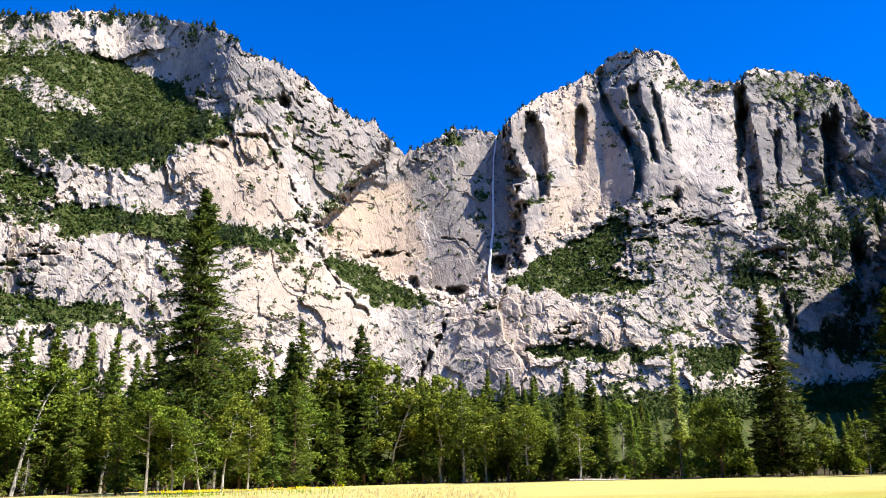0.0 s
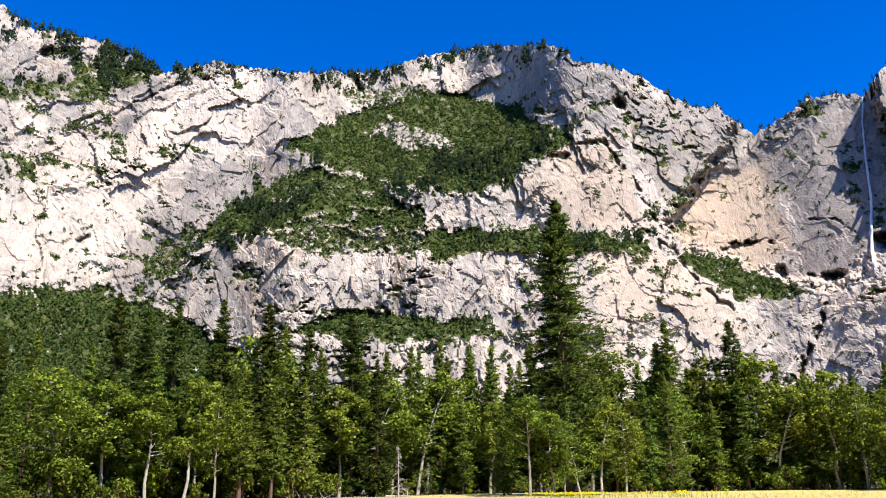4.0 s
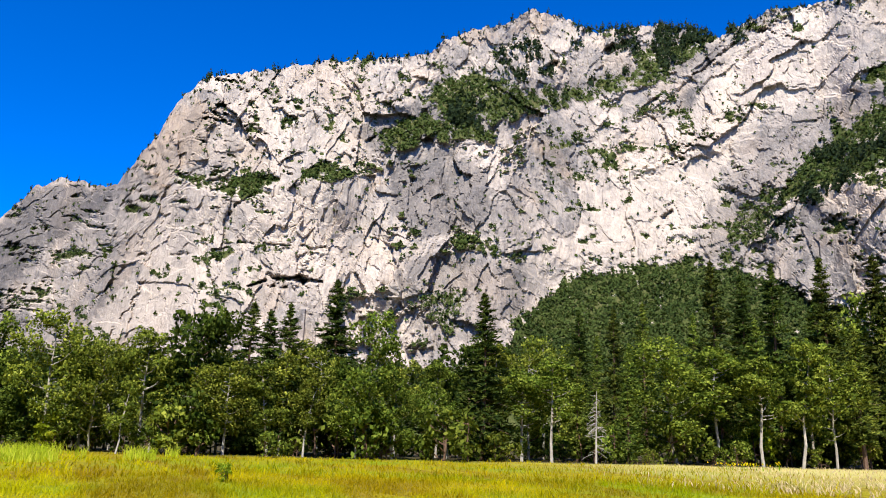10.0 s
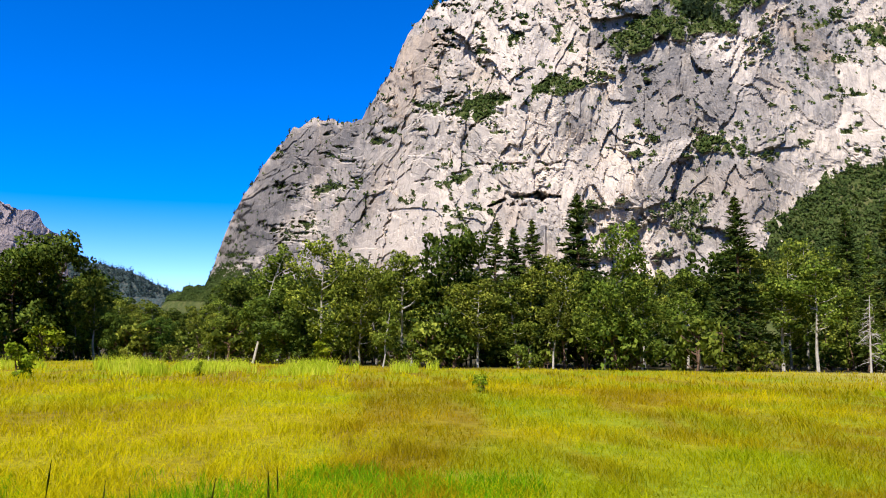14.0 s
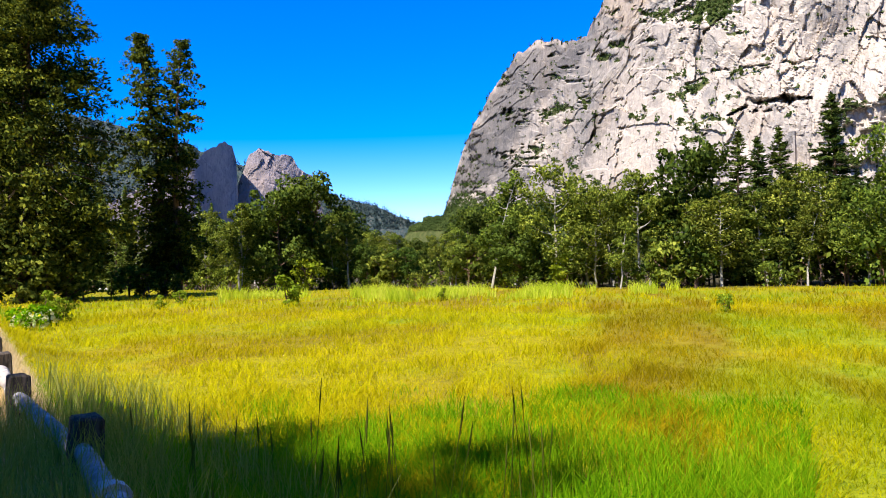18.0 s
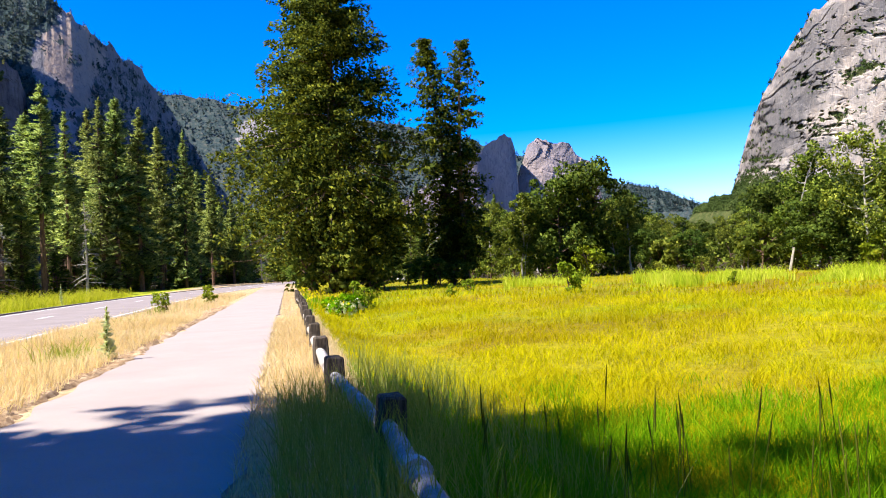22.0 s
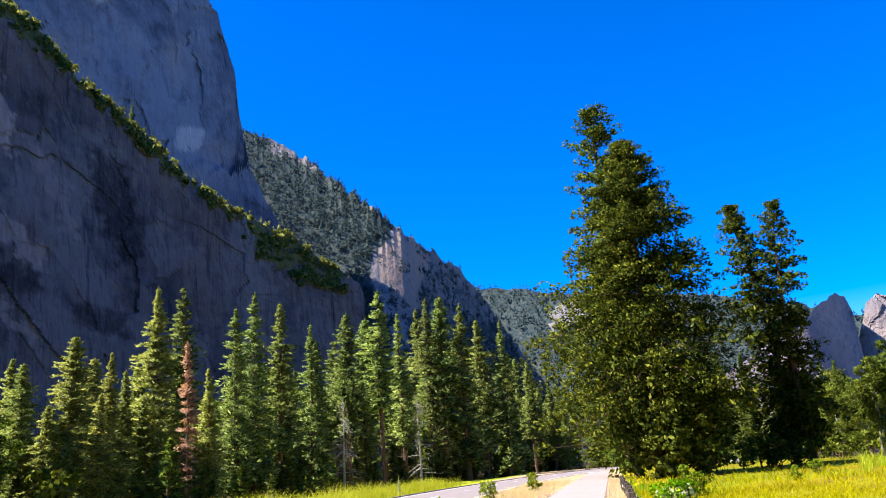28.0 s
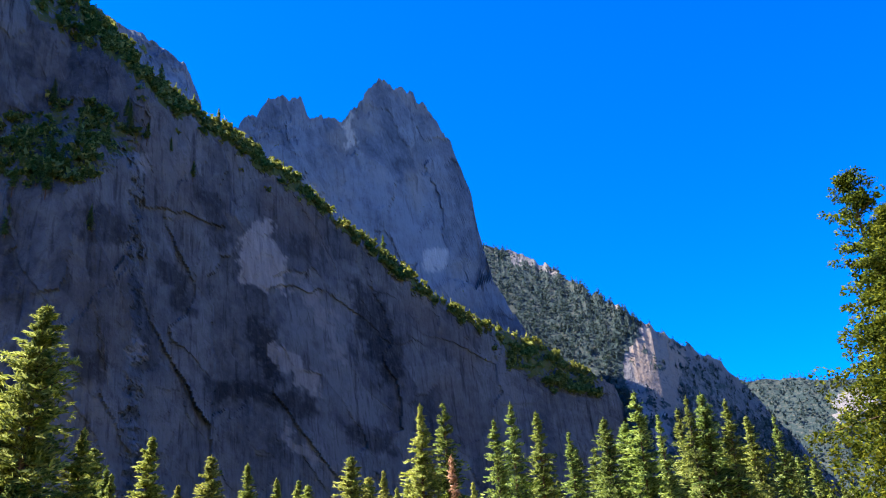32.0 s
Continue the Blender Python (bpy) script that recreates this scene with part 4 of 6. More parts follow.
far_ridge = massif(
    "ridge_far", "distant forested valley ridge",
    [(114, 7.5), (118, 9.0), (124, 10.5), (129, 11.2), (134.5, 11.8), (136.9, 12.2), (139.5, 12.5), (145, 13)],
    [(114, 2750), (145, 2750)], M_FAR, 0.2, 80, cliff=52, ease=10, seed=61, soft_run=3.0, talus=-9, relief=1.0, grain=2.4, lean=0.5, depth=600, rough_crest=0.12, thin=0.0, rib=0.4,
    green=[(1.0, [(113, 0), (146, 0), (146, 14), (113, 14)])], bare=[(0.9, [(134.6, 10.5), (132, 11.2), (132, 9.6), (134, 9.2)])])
spire_right = massif(
    "rock_tower", "broad distant granite tower with a flat pink summit",
    [(108.2, 1.0), (109.1, 6.0), (109.5, 6.9), (110.4, 7.5), (111, 8.3), (112.3, 8.6), (113.2, 8.9), (113.9, 8.4), (114.4, 7.0), (115.2, 5.2), (116, 3.0), (117, 1)],
    [(108, 2560), (111, 2450), (113, 2400), (117, 2500)], M_SPIRE, 0.09, 110, cliff=84, seed=71, talus=1.5, relief=0.55, depth=300, rough_crest=0.10, grain=1.2, brush=0.4,
    dark=[(0.5, [(110.8, 8.4), (112.5, 8.6), (111.5, 7.6)])])
spire_left = massif(
    "rock_spire", "slender distant granite tower with a sheer shaded side",
    [(114.3, 1.0), (114.6, 4.5), (114.75, 8.0), (115.0, 9.0), (115.5, 9.35), (116.0, 9.0), (116.9, 8.5), (117.6, 8.0), (118.4, 7.2), (120.5, 6.3), (123, 5.0)],
    [(114.3, 2500), (115.5, 2200), (117, 2120), (123, 2150)], M_SPIRE, 0.09, 110, cliff=84, seed=73, talus=1.5, relief=0.45, depth=260, rough_crest=0.10, grain=1.2, brush=0.4)
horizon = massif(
    "ridge_horizon", "distant ridge down the valley, tinted blue for haze", [(98, 2.5), (101, 3.0), (102.6, 3.7), (105.2, 4.9), (107.8, 5.4), (109.1, 6.3), (112, 7)],
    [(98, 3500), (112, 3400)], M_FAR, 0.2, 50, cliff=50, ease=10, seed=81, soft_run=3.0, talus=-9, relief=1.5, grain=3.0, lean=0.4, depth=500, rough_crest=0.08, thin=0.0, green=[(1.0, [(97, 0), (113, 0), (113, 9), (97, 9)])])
east = massif(
    "cliff_east", "granite valley wall closing the valley", [(268, 2), (275, 14), (285, 18), (300, 16), (312, 20), (322, 18), (326.5, 20)],
    [(268, 1500), (300, 1600), (327, 1150)], M_NORTH, 0.6, 60, seed=91, talus=5, relief=1.5, green=[(0.7, [(268, 4), (327, 4), (327, 9), (268, 9)])])

PINE_GROUND_A = [
    [(44.67, 13.21), (41.72, 17.61), (38.71, 20.33), (34.86, 22.49), (33.69, 21.23), (37.98, 17.51), (43.02, 13.61)],
    [(66.63, 22.08), (66.07, 24.25), (64.27, 24.49), (63.4, 21.89)],
    [(63.81, 26.08), (58.08, 29.17), (56.26, 28.36), (57.82, 25.54), (63.28, 24.99)],
    [(61.38, 22.29), (56.06, 25.09), (49.08, 26.18), (45.99, 27.96), (46.45, 28.73), (52.26, 28.22), (53.48, 25.83), (57.76, 24.57)],
    [(58.14, 29.92), (54.52, 28.86), (47.33, 27.77), (43.76, 28.33), (44.65, 26.99), (51.73, 25.91), (56.26, 28.36)],
    [(38.45, 28.13), (28.19, 29.19), (27.9, 27.87), (36.32, 27.23)],
]
PINE_GROUND_B = [
    [(31.36, 19.89), (26.45, 22.45), (20.93, 22.03), (20.07, 20.43), (26.73, 19.45)],
    [(26.05, 22.49), (19.71, 22.92), (15.02, 24.89), (14.56, 23.97), (19.63, 21.8), (25.47, 20.37)],
    [(30.9, 27.61), (24.28, 30.33), (16.17, 30.4), (15.25, 29.2), (24.2, 29.63), (30.47, 27.01)],
    [(-21.28, 13.1), (-29.94, 11.64), (-29.06, 6.08), (-23.62, 6.52), (-21.57, 9.66)],
    [(-24.13, 18.03), (-30.8, 16.87), (-29.94, 11.64), (-24.41, 12.36)],
    [(22.65, 17.34), (15.44, 17.5), (10.57, 16.13), (15.34, 15.55), (22.2, 16.25)],
]
PINE_GROUND = PINE_GROUND_A + PINE_GROUND_B
scatter("pines_north", "dark pines on granite ledges and slopes", north, 2300, M_SLOPEPINE, 1.0, edge=560, seed=12, tree=(13, 29), bits=9, within=PINE_GROUND, slim=1.1)
scatter("brush_north", "dark green brush and pines on granite ledges", north, 42000, M_BRUSH, 0.06, edge=120, seed=1, shrub=(4.0, 8.5), bits=6, dots=0.012)
scatter("brush_south", "sunlit brush and small pines on a shaded cliff", south, 2600, M_LITBRUSH, 0.07, edge=130, gaps=0.95, seed=3, shrub=(2.2, 7.6), tree=(5, 13), bits=8, facing=0.0)
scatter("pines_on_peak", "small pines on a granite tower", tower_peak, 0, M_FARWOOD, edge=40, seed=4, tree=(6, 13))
scatter("pines_ridge", "far pines on a forested ridge", ridge, 6500, M_HAZEWOOD, 0.9, edge=240, seed=5, tree=(14, 28), bits=6)
scatter("pines_far_ridge", "far pines on a distant ridge", far_ridge, 4200, M_HAZEWOOD, 0.95, edge=260, seed=6, tree=(24, 44), bits=4)
scatter("pines_horizon", "far pines on a distant ridge", horizon, 1600, M_HAZEWOOD, 0.95, edge=140, seed=7, tree=(22, 36), bits=4)


# ---- ground, path and road ----
ALONG, ACROSS = Vector((-0.752, -0.659, 0)), Vector((0.659, -0.752, 0))     # the path's run, and across it away from the meadow
MEADOW_Z = -0.4
EDGE = [(-40, 180), (-30, 175), (0, 195), (15, 195), (25, 180), (35, 140), (45, 122), (55, 108), (65, 98), (75, 90), (85, 88), (95, 104), (105, 116), (112, 112), (118, 140),
        (124, 170), (132, 190), (137, 185), (142, 160), (147, 132), (153, 108), (160, 84), (168, 68), (176, 60), (185, 54), (195, 50), (210, 48), (240, 60), (280, 120), (320, 180)]


def place(s, n, z=0.0):
    p = ALONG * s + ACROSS * n
    return Vector((p.x, p.y, z))


def ground_z(x, y):
    n = x * ACROSS.x + y * ACROSS.y
    z = MEADOW_Z * step(-0.7, -2.6, n) - 0.35 * step(17.5, 21, n)
    return z + 0.10 * vnoise(x / 9, y / 9, 5) * step(-3, -8, n) + 0.05 * vnoise(x / 2.3, y / 2.3, 6) * step(-2, -4, n)


def ground_mesh():
    az = np.arange(0, 360, 1.0)
    r = 0.6 * 1.045 ** np.arange(0, 205)
    r = np.concatenate([[0.0], r[r < 4800], [4850]])
    A, Rr = np.meshgrid(np.radians(az), r, indexing="ij")
    X, Y = -np.sin(A) * Rr, np.cos(A) * Rr
    Z = ground_z(X, Y) * step(600, 300, Rr)
    edge = line(EDGE + [(a + 360, d) for a, d in EDGE if a < 0], az)[:, None]
    wood = step(-5, 4, Rr - edge - 3 * vnoise(X / 7, Y / 7, 9))
    f = grid_faces(len(az), len(r))
    i = np.arange(len(az) * len(r)).reshape(len(az), len(r))
    f = np.concatenate([f, np.stack([i[-1, :-1], i[-1, 1:], i[0, 1:], i[0, :-1]], -1)])
    return np.stack([X, Y, Z], -1).reshape(-1, 3), f, wood


def ground_material():
    m = Mat("meadow_ground")
    n = m.node("VectorMath", {0: m.co, 1: tuple(ACROSS)}, op="DOT_PRODUCT").outputs["Value"]
    n = m.math("ADD", n, m.math("MULTIPLY", m.math("SUBTRACT", m.noise(1.4, 4), 0.5), 0.7))
    patch = m.noise(0.07, 5, 0.6)
    streak = m.noise(1.0, 4, 0.6, m.stretch(0.05, 0.28, 0.1), 0.6)
    fine = m.noise(3.0, 5, 0.7)
    tall = m.noise(1.0, 3, 0.6, m.stretch(14, 14, 2))
    gold = m.mix(m.ramp(fine, (0.35, 0.0), (0.65, 1.0)), (0.19, 0.165, 0.005), (0.33, 0.27, 0.009))
    lush = m.mix(m.ramp(fine, (0.35, 0.0), (0.65, 1.0)), (0.12, 0.17, 0.004), (0.24, 0.28, 0.008))
    rust = m.mix(m.ramp(fine, (0.35, 0.0), (0.65, 1.0)), (0.13, 0.085, 0.006), (0.24, 0.165, 0.014))
    col = m.mix(m.ramp(patch, (0.44, 0.0), (0.6, 0.9)), gold, lush)
    col = m.mix(m.ramp(streak, (0.46, 0.0), (0.62, 0.85)), col, rust)
    north = m.math("ADD", m.node("SeparateXYZ", {0: m.co}).outputs["Y"], m.math("MULTIPLY", m.math("SUBTRACT", patch, 0.5), 60.0))
    col = m.mix(m.ramp(m.math("MULTIPLY", north, 0.01), (0.35, 0.0), (0.75, 0.75)), col, (0.52, 0.44, 0.16))
    dirt = m.mix(m.ramp(m.noise(2.2, 5), (0.35, 0.0), (0.65, 1.0)), (0.30, 0.19, 0.09), (0.62, 0.46, 0.26))
    lo = m.math("GREATER_THAN", n, -0.95)
    hi = m.math("LESS_THAN", n, 15.9)
    col = m.mix(m.math("MULTIPLY", lo, hi), col, dirt)
    bank = m.mix(m.ramp(fine, (0.35, 0.0), (0.65, 1.0)), (0.22, 0.27, 0.01), (0.45, 0.44, 0.03))
    col = m.mix(m.math("GREATER_THAN", n, 15.9), col, bank)
    floor = m.mix(fine, (0.03, 0.024, 0.012), (0.085, 0.07, 0.03))
    col = m.mix(m.attr("wood"), col, floor)
    m.bump(m.math("ADD", fine, m.math("MULTIPLY", tall, 0.6)), 0.12, 0.8)
    return m.done(col, 0.95, 0, 0.1)


def asphalt(name, a, b, grit):
    m = Mat(name)
    worn, fine = m.noise(0.6, 5, 0.6), m.noise(grit, 3, 0.7)
    c = m.mix(m.ramp(worn, (0.3, 0.0), (0.7, 1.0)), a, b)
    c = m.mix(m.ramp(fine, (0.35, 0.25), (0.6, 0.0)), c, tuple(0.6 * x for x in a))
    seam = m.math("ABSOLUTE", m.math("SUBTRACT", m.noise(0.35, 3, 0.6, None, 1.5), 0.5))
    c = m.mix(m.ramp(seam, (0.0, 0.12), (0.004, 0.0)), c, tuple(0.35 * x for x in a))
    m.bump(fine, 0.006)
    return m.done(c, 0.88, 0, 0.25)


M_PATH = asphalt("bleached_asphalt", (0.335, 0.27, 0.24), (0.39, 0.32, 0.285), 55)
M_ROAD = asphalt("road_asphalt", (0.235, 0.19, 0.175), (0.305, 0.255, 0.24), 45)
paint = Mat("worn_paint")
M_PAINT = paint.done(paint.ramp(paint.noise(5, 4, 0.7), (0.3, (0.5, 0.48, 0.44)), (0.55, (0.8, 0.79, 0.76))), 0.7)
kerb_m = Mat("dark_kerb")
M_KERB = kerb_m.done(kerb_m.ramp(kerb_m.noise(2.0, 5, 0.7), (0.3, (0.09, 0.075, 0.065)), (0.7, (0.24, 0.21, 0.18))), 0.9)

gv, gf, gw = ground_mesh()
ground = new("ground", np_mesh("ground", gv, gf, ground_material(), False, {"wood": gw}))
tagged(ground, "golden green meadow and dry verges", "ground", kind="structure")


def bend(s):
    """How far the road swings towards the path, farther on."""
    return -0.0011 * max(0.0, s - 55.0) ** 2


def strip(name, s0, s1, n0, n1, z, material, curve=True, thick=0.05, ds=2.0, ragged=0.0, label="", cat=""):
    k = max(2, int((s1 - s0) / ds) + 1)
    V, F = [], []
    for i in range(k):
        s = s0 + (s1 - s0) * i / (k - 1)
        o = bend(s) if curve else 0.0
        e0, e1 = ragged * noise.noise((s * 0.9, 0, 1)), ragged * noise.noise((s * 0.9, 5, 2))
        for n, h in ((n0 + o + e0, z - thick), (n0 + o + e0, z), (n1 + o + e1, z), (n1 + o + e1, z - thick)):
            V.append(place(s, n, h))
    for i in range(k - 1):
        for j in range(3):
            F.append((4 * i + j, 4 * i + j + 1, 4 * i + j + 5, 4 * i + j + 4))
    ob = new(name, np_mesh(name, [tuple(v) for v in V], F, material))
    return tagged(ob, label, cat, kind="structure") if label else ob


strip("pavement", -40, 125, 0.46, 3.28, 0.035, M_PATH, False, 0.06, 0.35, 0.16, "sun-bleached asphalt footpath", "path")
road = strip("road", -60, 190, 7.6, 15.7, 0.03, M_ROAD, True, 0.06, 2.0, 0.05, "grey two-lane asphalt road", "road")
for nm, n0, n1, lab in (("edge_line_near", 7.9, 8.03, "worn white edge line on asphalt"), ("edge_line_far", 15.1, 15.24, "worn white edge line on asphalt")):
    strip(nm, -60, 190, n0, n1, 0.036, M_PAINT, True, 0.004, 2.0, 0, lab, "road marking")
for i in range(14):
    strip("centre_dash", -20 + 12.2 * i, -17 + 12.2 * i, 11.75, 11.88, 0.036, M_PAINT, True, 0.004, 1.5, 0, "short white centre dash on asphalt", "road marking")
strip("kerb", -60, 170, 15.75, 16.0, 0.10, M_KERB, True, 0.11, 1.2, 0.03, "low dark roadside kerb", "kerb")


# ---- trees and plants ----
def empty(name, label, cat, group=""):
    return tagged(new(name), label, cat, group)


def part(name, me, parent, label=""):
    ob = new(name, me)
    ob.parent = parent
    return tagged(ob, label) if label else ob


class Soup:
    """Triangles and quads gathered into one mesh."""

    def __init__(self):
        self.v, self.f, self.n = [], [], 0

    def tris(self, p):
        p = np.asarray(p, float).reshape(-1, 3)
        self.v.append(p)
        self.f.append(np.arange(len(p)).reshape(-1, 3) + self.n)
        self.n += len(p)

    def tube(self, pts, radii, sides=7):
        pts = np.asarray(pts, float)
        rings = []
        for i, p in enumerate(pts):
            d = pts[min(i + 1, len(pts) - 1)] - pts[max(i - 1, 0)]
            d = d / (np.linalg.norm(d) + 1e-9)
            a = np.cross(d, (0.31, 0.95, 0.1) if abs(d[2]) > 0.7 else (0, 0, 1))
            a /= np.linalg.norm(a)
            b = np.cross(d, a)
            t = np.arange(sides) * 2 * np.pi / sides
            rings.append(p + radii[i] * (np.cos(t)[:, None] * a + np.sin(t)[:, None] * b))
        self.v.append(np.concatenate(rings))
        F = []
        for i in range(len(pts) - 1):
            for k in range(sides):
                q = [i * sides + k, i * sides + (k + 1) % sides, (i + 1) * sides + (k + 1) % sides, (i + 1) * sides + k]
                F += [(q[0], q[1], q[2]), (q[0], q[2], q[3])]
        for base, flip in ((0, True), ((len(pts) - 1) * sides, False)):
            for k in range(1, sides - 1):
                F.append((base, base + k + 1, base + k) if flip else (base, base + k, base + k + 1))
        self.f.append(np.array(F) + self.n)
        self.n += len(pts) * sides

    def mesh(self, name, material, flat=True):
        return np_mesh(name, np.concatenate(self.v), np.concatenate(self.f), material, flat)


class Foliage:
    """Small pointed leaf sprays, shaded as the surface of the clump that they cover."""

    def __init__(self):
        self.v, self.n = [], []

    def tufts(self, pos, along, normal, size, rng, width=0.42, wild=0.5, ruffle=0.3):
        k = len(pos)
        d = unit(along + rng.normal(0, wild, (k, 3)))
        s = unit(np.cross(d, rng.normal(size=(k, 3))))
        nv = unit(unit(normal) + rng.normal(0, ruffle, (k, 3)))
        s = s * np.where((np.cross(s, d) * nv).sum(1) < 0, -1.0, 1.0)[:, None]
        L = (size * rng.uniform(0.65, 1.3, k))[:, None]
        w = L * width * 0.5
        mid = pos + d * L * 0.05
        self.v.append(np.stack([pos - d * L * 0.42, mid + s * w, pos + d * L * 0.6, mid - s * w], 1).reshape(-1, 3))
        self.n.append(np.repeat(nv, 4, axis=0))

    def mesh(self, name, material):
        v, nv = np.concatenate(self.v), np.concatenate(self.n)
        q = np.arange(len(v)).reshape(-1, 4)
        return np_mesh(name, v, np.concatenate([q[:, (0, 1, 2)], q[:, (0, 2, 3)]]), material, False, None, nv)


def sprays(soup, pos, out, size, rng, width=0.5, count=2, droop=0.0):
    """Little pointed fans of needles or leaves at pos, pointing along out."""
    n = len(pos)
    for _ in range(count):
        d = unit(out + rng.normal(0, 0.45, (n, 3)) - np.array([0, 0, droop]))
        s = unit(np.cross(d, rng.normal(size=(n, 3))))
        L = (size * rng.uniform(0.7, 1.25, n))[:, None]
        a, b, c, e = pos - d * L * 0.35, pos + s * L * width * 0.5, pos + d * L * 0.65, pos - s * L * width * 0.5
        soup.tris(np.stack([a, b, c, a, c, e], 1))


def conifer(name, label, height, radius, base=0.12, seed=0, branches=150, tufts=6, material=None, shape=0.7, tuft=0.8, gap=0.25, lean=0.0, droop=0.35, trunk=None, per=4, category="tree",
            group="valley conifers", dead=0.0, clump=0.0, tiers=1.1, crook=0.12):
    """A conifer: tapered trunk, tiers of drooping branches that carry flat fans of needles, or rounded clumps of sprays."""
    rng = np.random.default_rng(seed)
    root = empty(name, label, category, group)
    tr, cr = Soup(), Foliage()
    k = 7
    hs = np.linspace(-0.4, height * 0.97, k)
    bx = lean * (hs.clip(0) / height) ** 1.5 * height + crook * np.sin(hs / height * 5 + seed)
    by = crook * np.cos(hs / height * 4 + seed) - crook
    r0 = trunk or 0.011 * height + 0.08
    tr.tube(np.stack([bx, by, hs], 1), r0 * (1 - 0.93 * hs.clip(0) / height), 8)
    f = base + (1 - base) * (rng.random(branches) ** 1.1)
    tier = max(9, int(height * tiers))
    f = np.clip(np.round(f * tier) / tier + rng.normal(0, 0.36 / tier, branches), base, 0.985)
    f[:9] = np.linspace(0.9, 0.99, 9)
    az = rng.uniform(0, 2 * np.pi, branches)
    prof = np.clip((1 - f) / (1 - base), 0, 1) ** shape
    under = np.clip((f - base) / 0.15, 0.5, 1)
    sector_gap = 0.82 + 0.25 * vnoise(az * 1.1 + seed, f * 9.0, seed + 3)
    L = radius * (0.02 + 0.98 * prof) * under * sector_gap * rng.uniform(1 - gap * 1.9, 1.25, branches)
    ax = np.stack([np.interp(f * height, hs, bx), np.interp(f * height, hs, by), f * height], 1)
    out = np.stack([np.cos(az), np.sin(az), np.zeros(branches)], 1)
    across = np.stack([-np.sin(az), np.cos(az), np.zeros(branches)], 1)
    lift = np.clip(1.6 * f - 0.75, -0.35, 0.75)
    for j in range(tufts):
        t = 0.16 + 0.84 * (j + rng.uniform(0.2, 1.0, branches)) / tufts
        fan = rng.normal(0, 0.2, branches) * L * np.sqrt(t) * (1.25 - t)
        pos = ax + out * (L * t)[:, None] + across * fan[:, None]
        pos[:, 2] += lift * L * t - droop * L * t * t + rng.normal(0, 0.08, branches)
        size = tuft * (0.28 + 0.74 * np.sqrt(prof)) * rng.uniform(0.75, 1.25, branches)
        if clump:
            r = clump * (0.35 + 0.65 * np.sqrt(prof)) * rng.uniform(0.55, 1.25, branches)
            for _ in range(per):
                d = unit(rng.normal(size=(branches, 3)) + 0.45 * out + np.array([0, 0, 0.2]))
                q = pos + d * (r * rng.uniform(0.55, 1.05, branches))[:, None] * np.array([1, 1, 0.72])
                cr.tufts(q, 0.6 * d + 0.5 * out + np.array([0, 0, -0.15]), d + 0.25 * out + np.array([0, 0, 0.2]), size, rng, 0.5, 0.5)
        else:
            for _ in range(per):
                q = pos + rng.normal(0, 0.22, (branches, 3)) * size[:, None] * np.array([1.2, 1.2, 0.45])
                cr.tufts(q, out + across * np.sign(fan + 1e-6)[:, None] * rng.uniform(0.1, 0.9, branches)[:, None] + np.array([0, 0, 0.25]),
                         0.85 * out + np.array([0, 0, 0.75]) + 0.5 * across * (fan / (L + 0.1))[:, None], size, rng, 0.24, 0.45)
    top = np.array([bx[-1], by[-1], 0]) + np.stack([0 * az[:14], 0 * az[:14], np.linspace(0.93, 1.005, 14) * height], 1)
    cr.tufts(top, np.tile((0, 0, 1.0), (14, 1)), out[:14] + np.array([0, 0, 0.4]), np.full(14, 0.7 * tuft), rng, 0.4, 0.35)
    for j in range(0, branches, 4):
        q = ax[j] + out[j] * L[j] * 0.8
        q[2] += (lift[j] * 0.8 - droop * 0.64) * L[j]
        tr.tube([ax[j], q], [0.04 + 0.0018 * height, 0.015], 4)
    if base > 0.12:
        for j in range(int(10 + dead * 34)):
            h = rng.uniform(0.06, base + 0.14) * height
            a = rng.uniform(0, 2 * np.pi)
            p = np.array([np.interp(h, hs, bx), np.interp(h, hs, by), h])
            q = p + np.array([np.cos(a), np.sin(a), rng.uniform(-0.6, 0.1)]) * rng.uniform(0.8, 0.6 * radius + 0.9)
            tr.tube([p, q], [0.04, 0.012], 4)
    part("trunk", tr.mesh(name + "_trunk", M_BARK), root)
    part("crown", cr.mesh(name + "_crown", material or M_CONIFER), root)
    return root


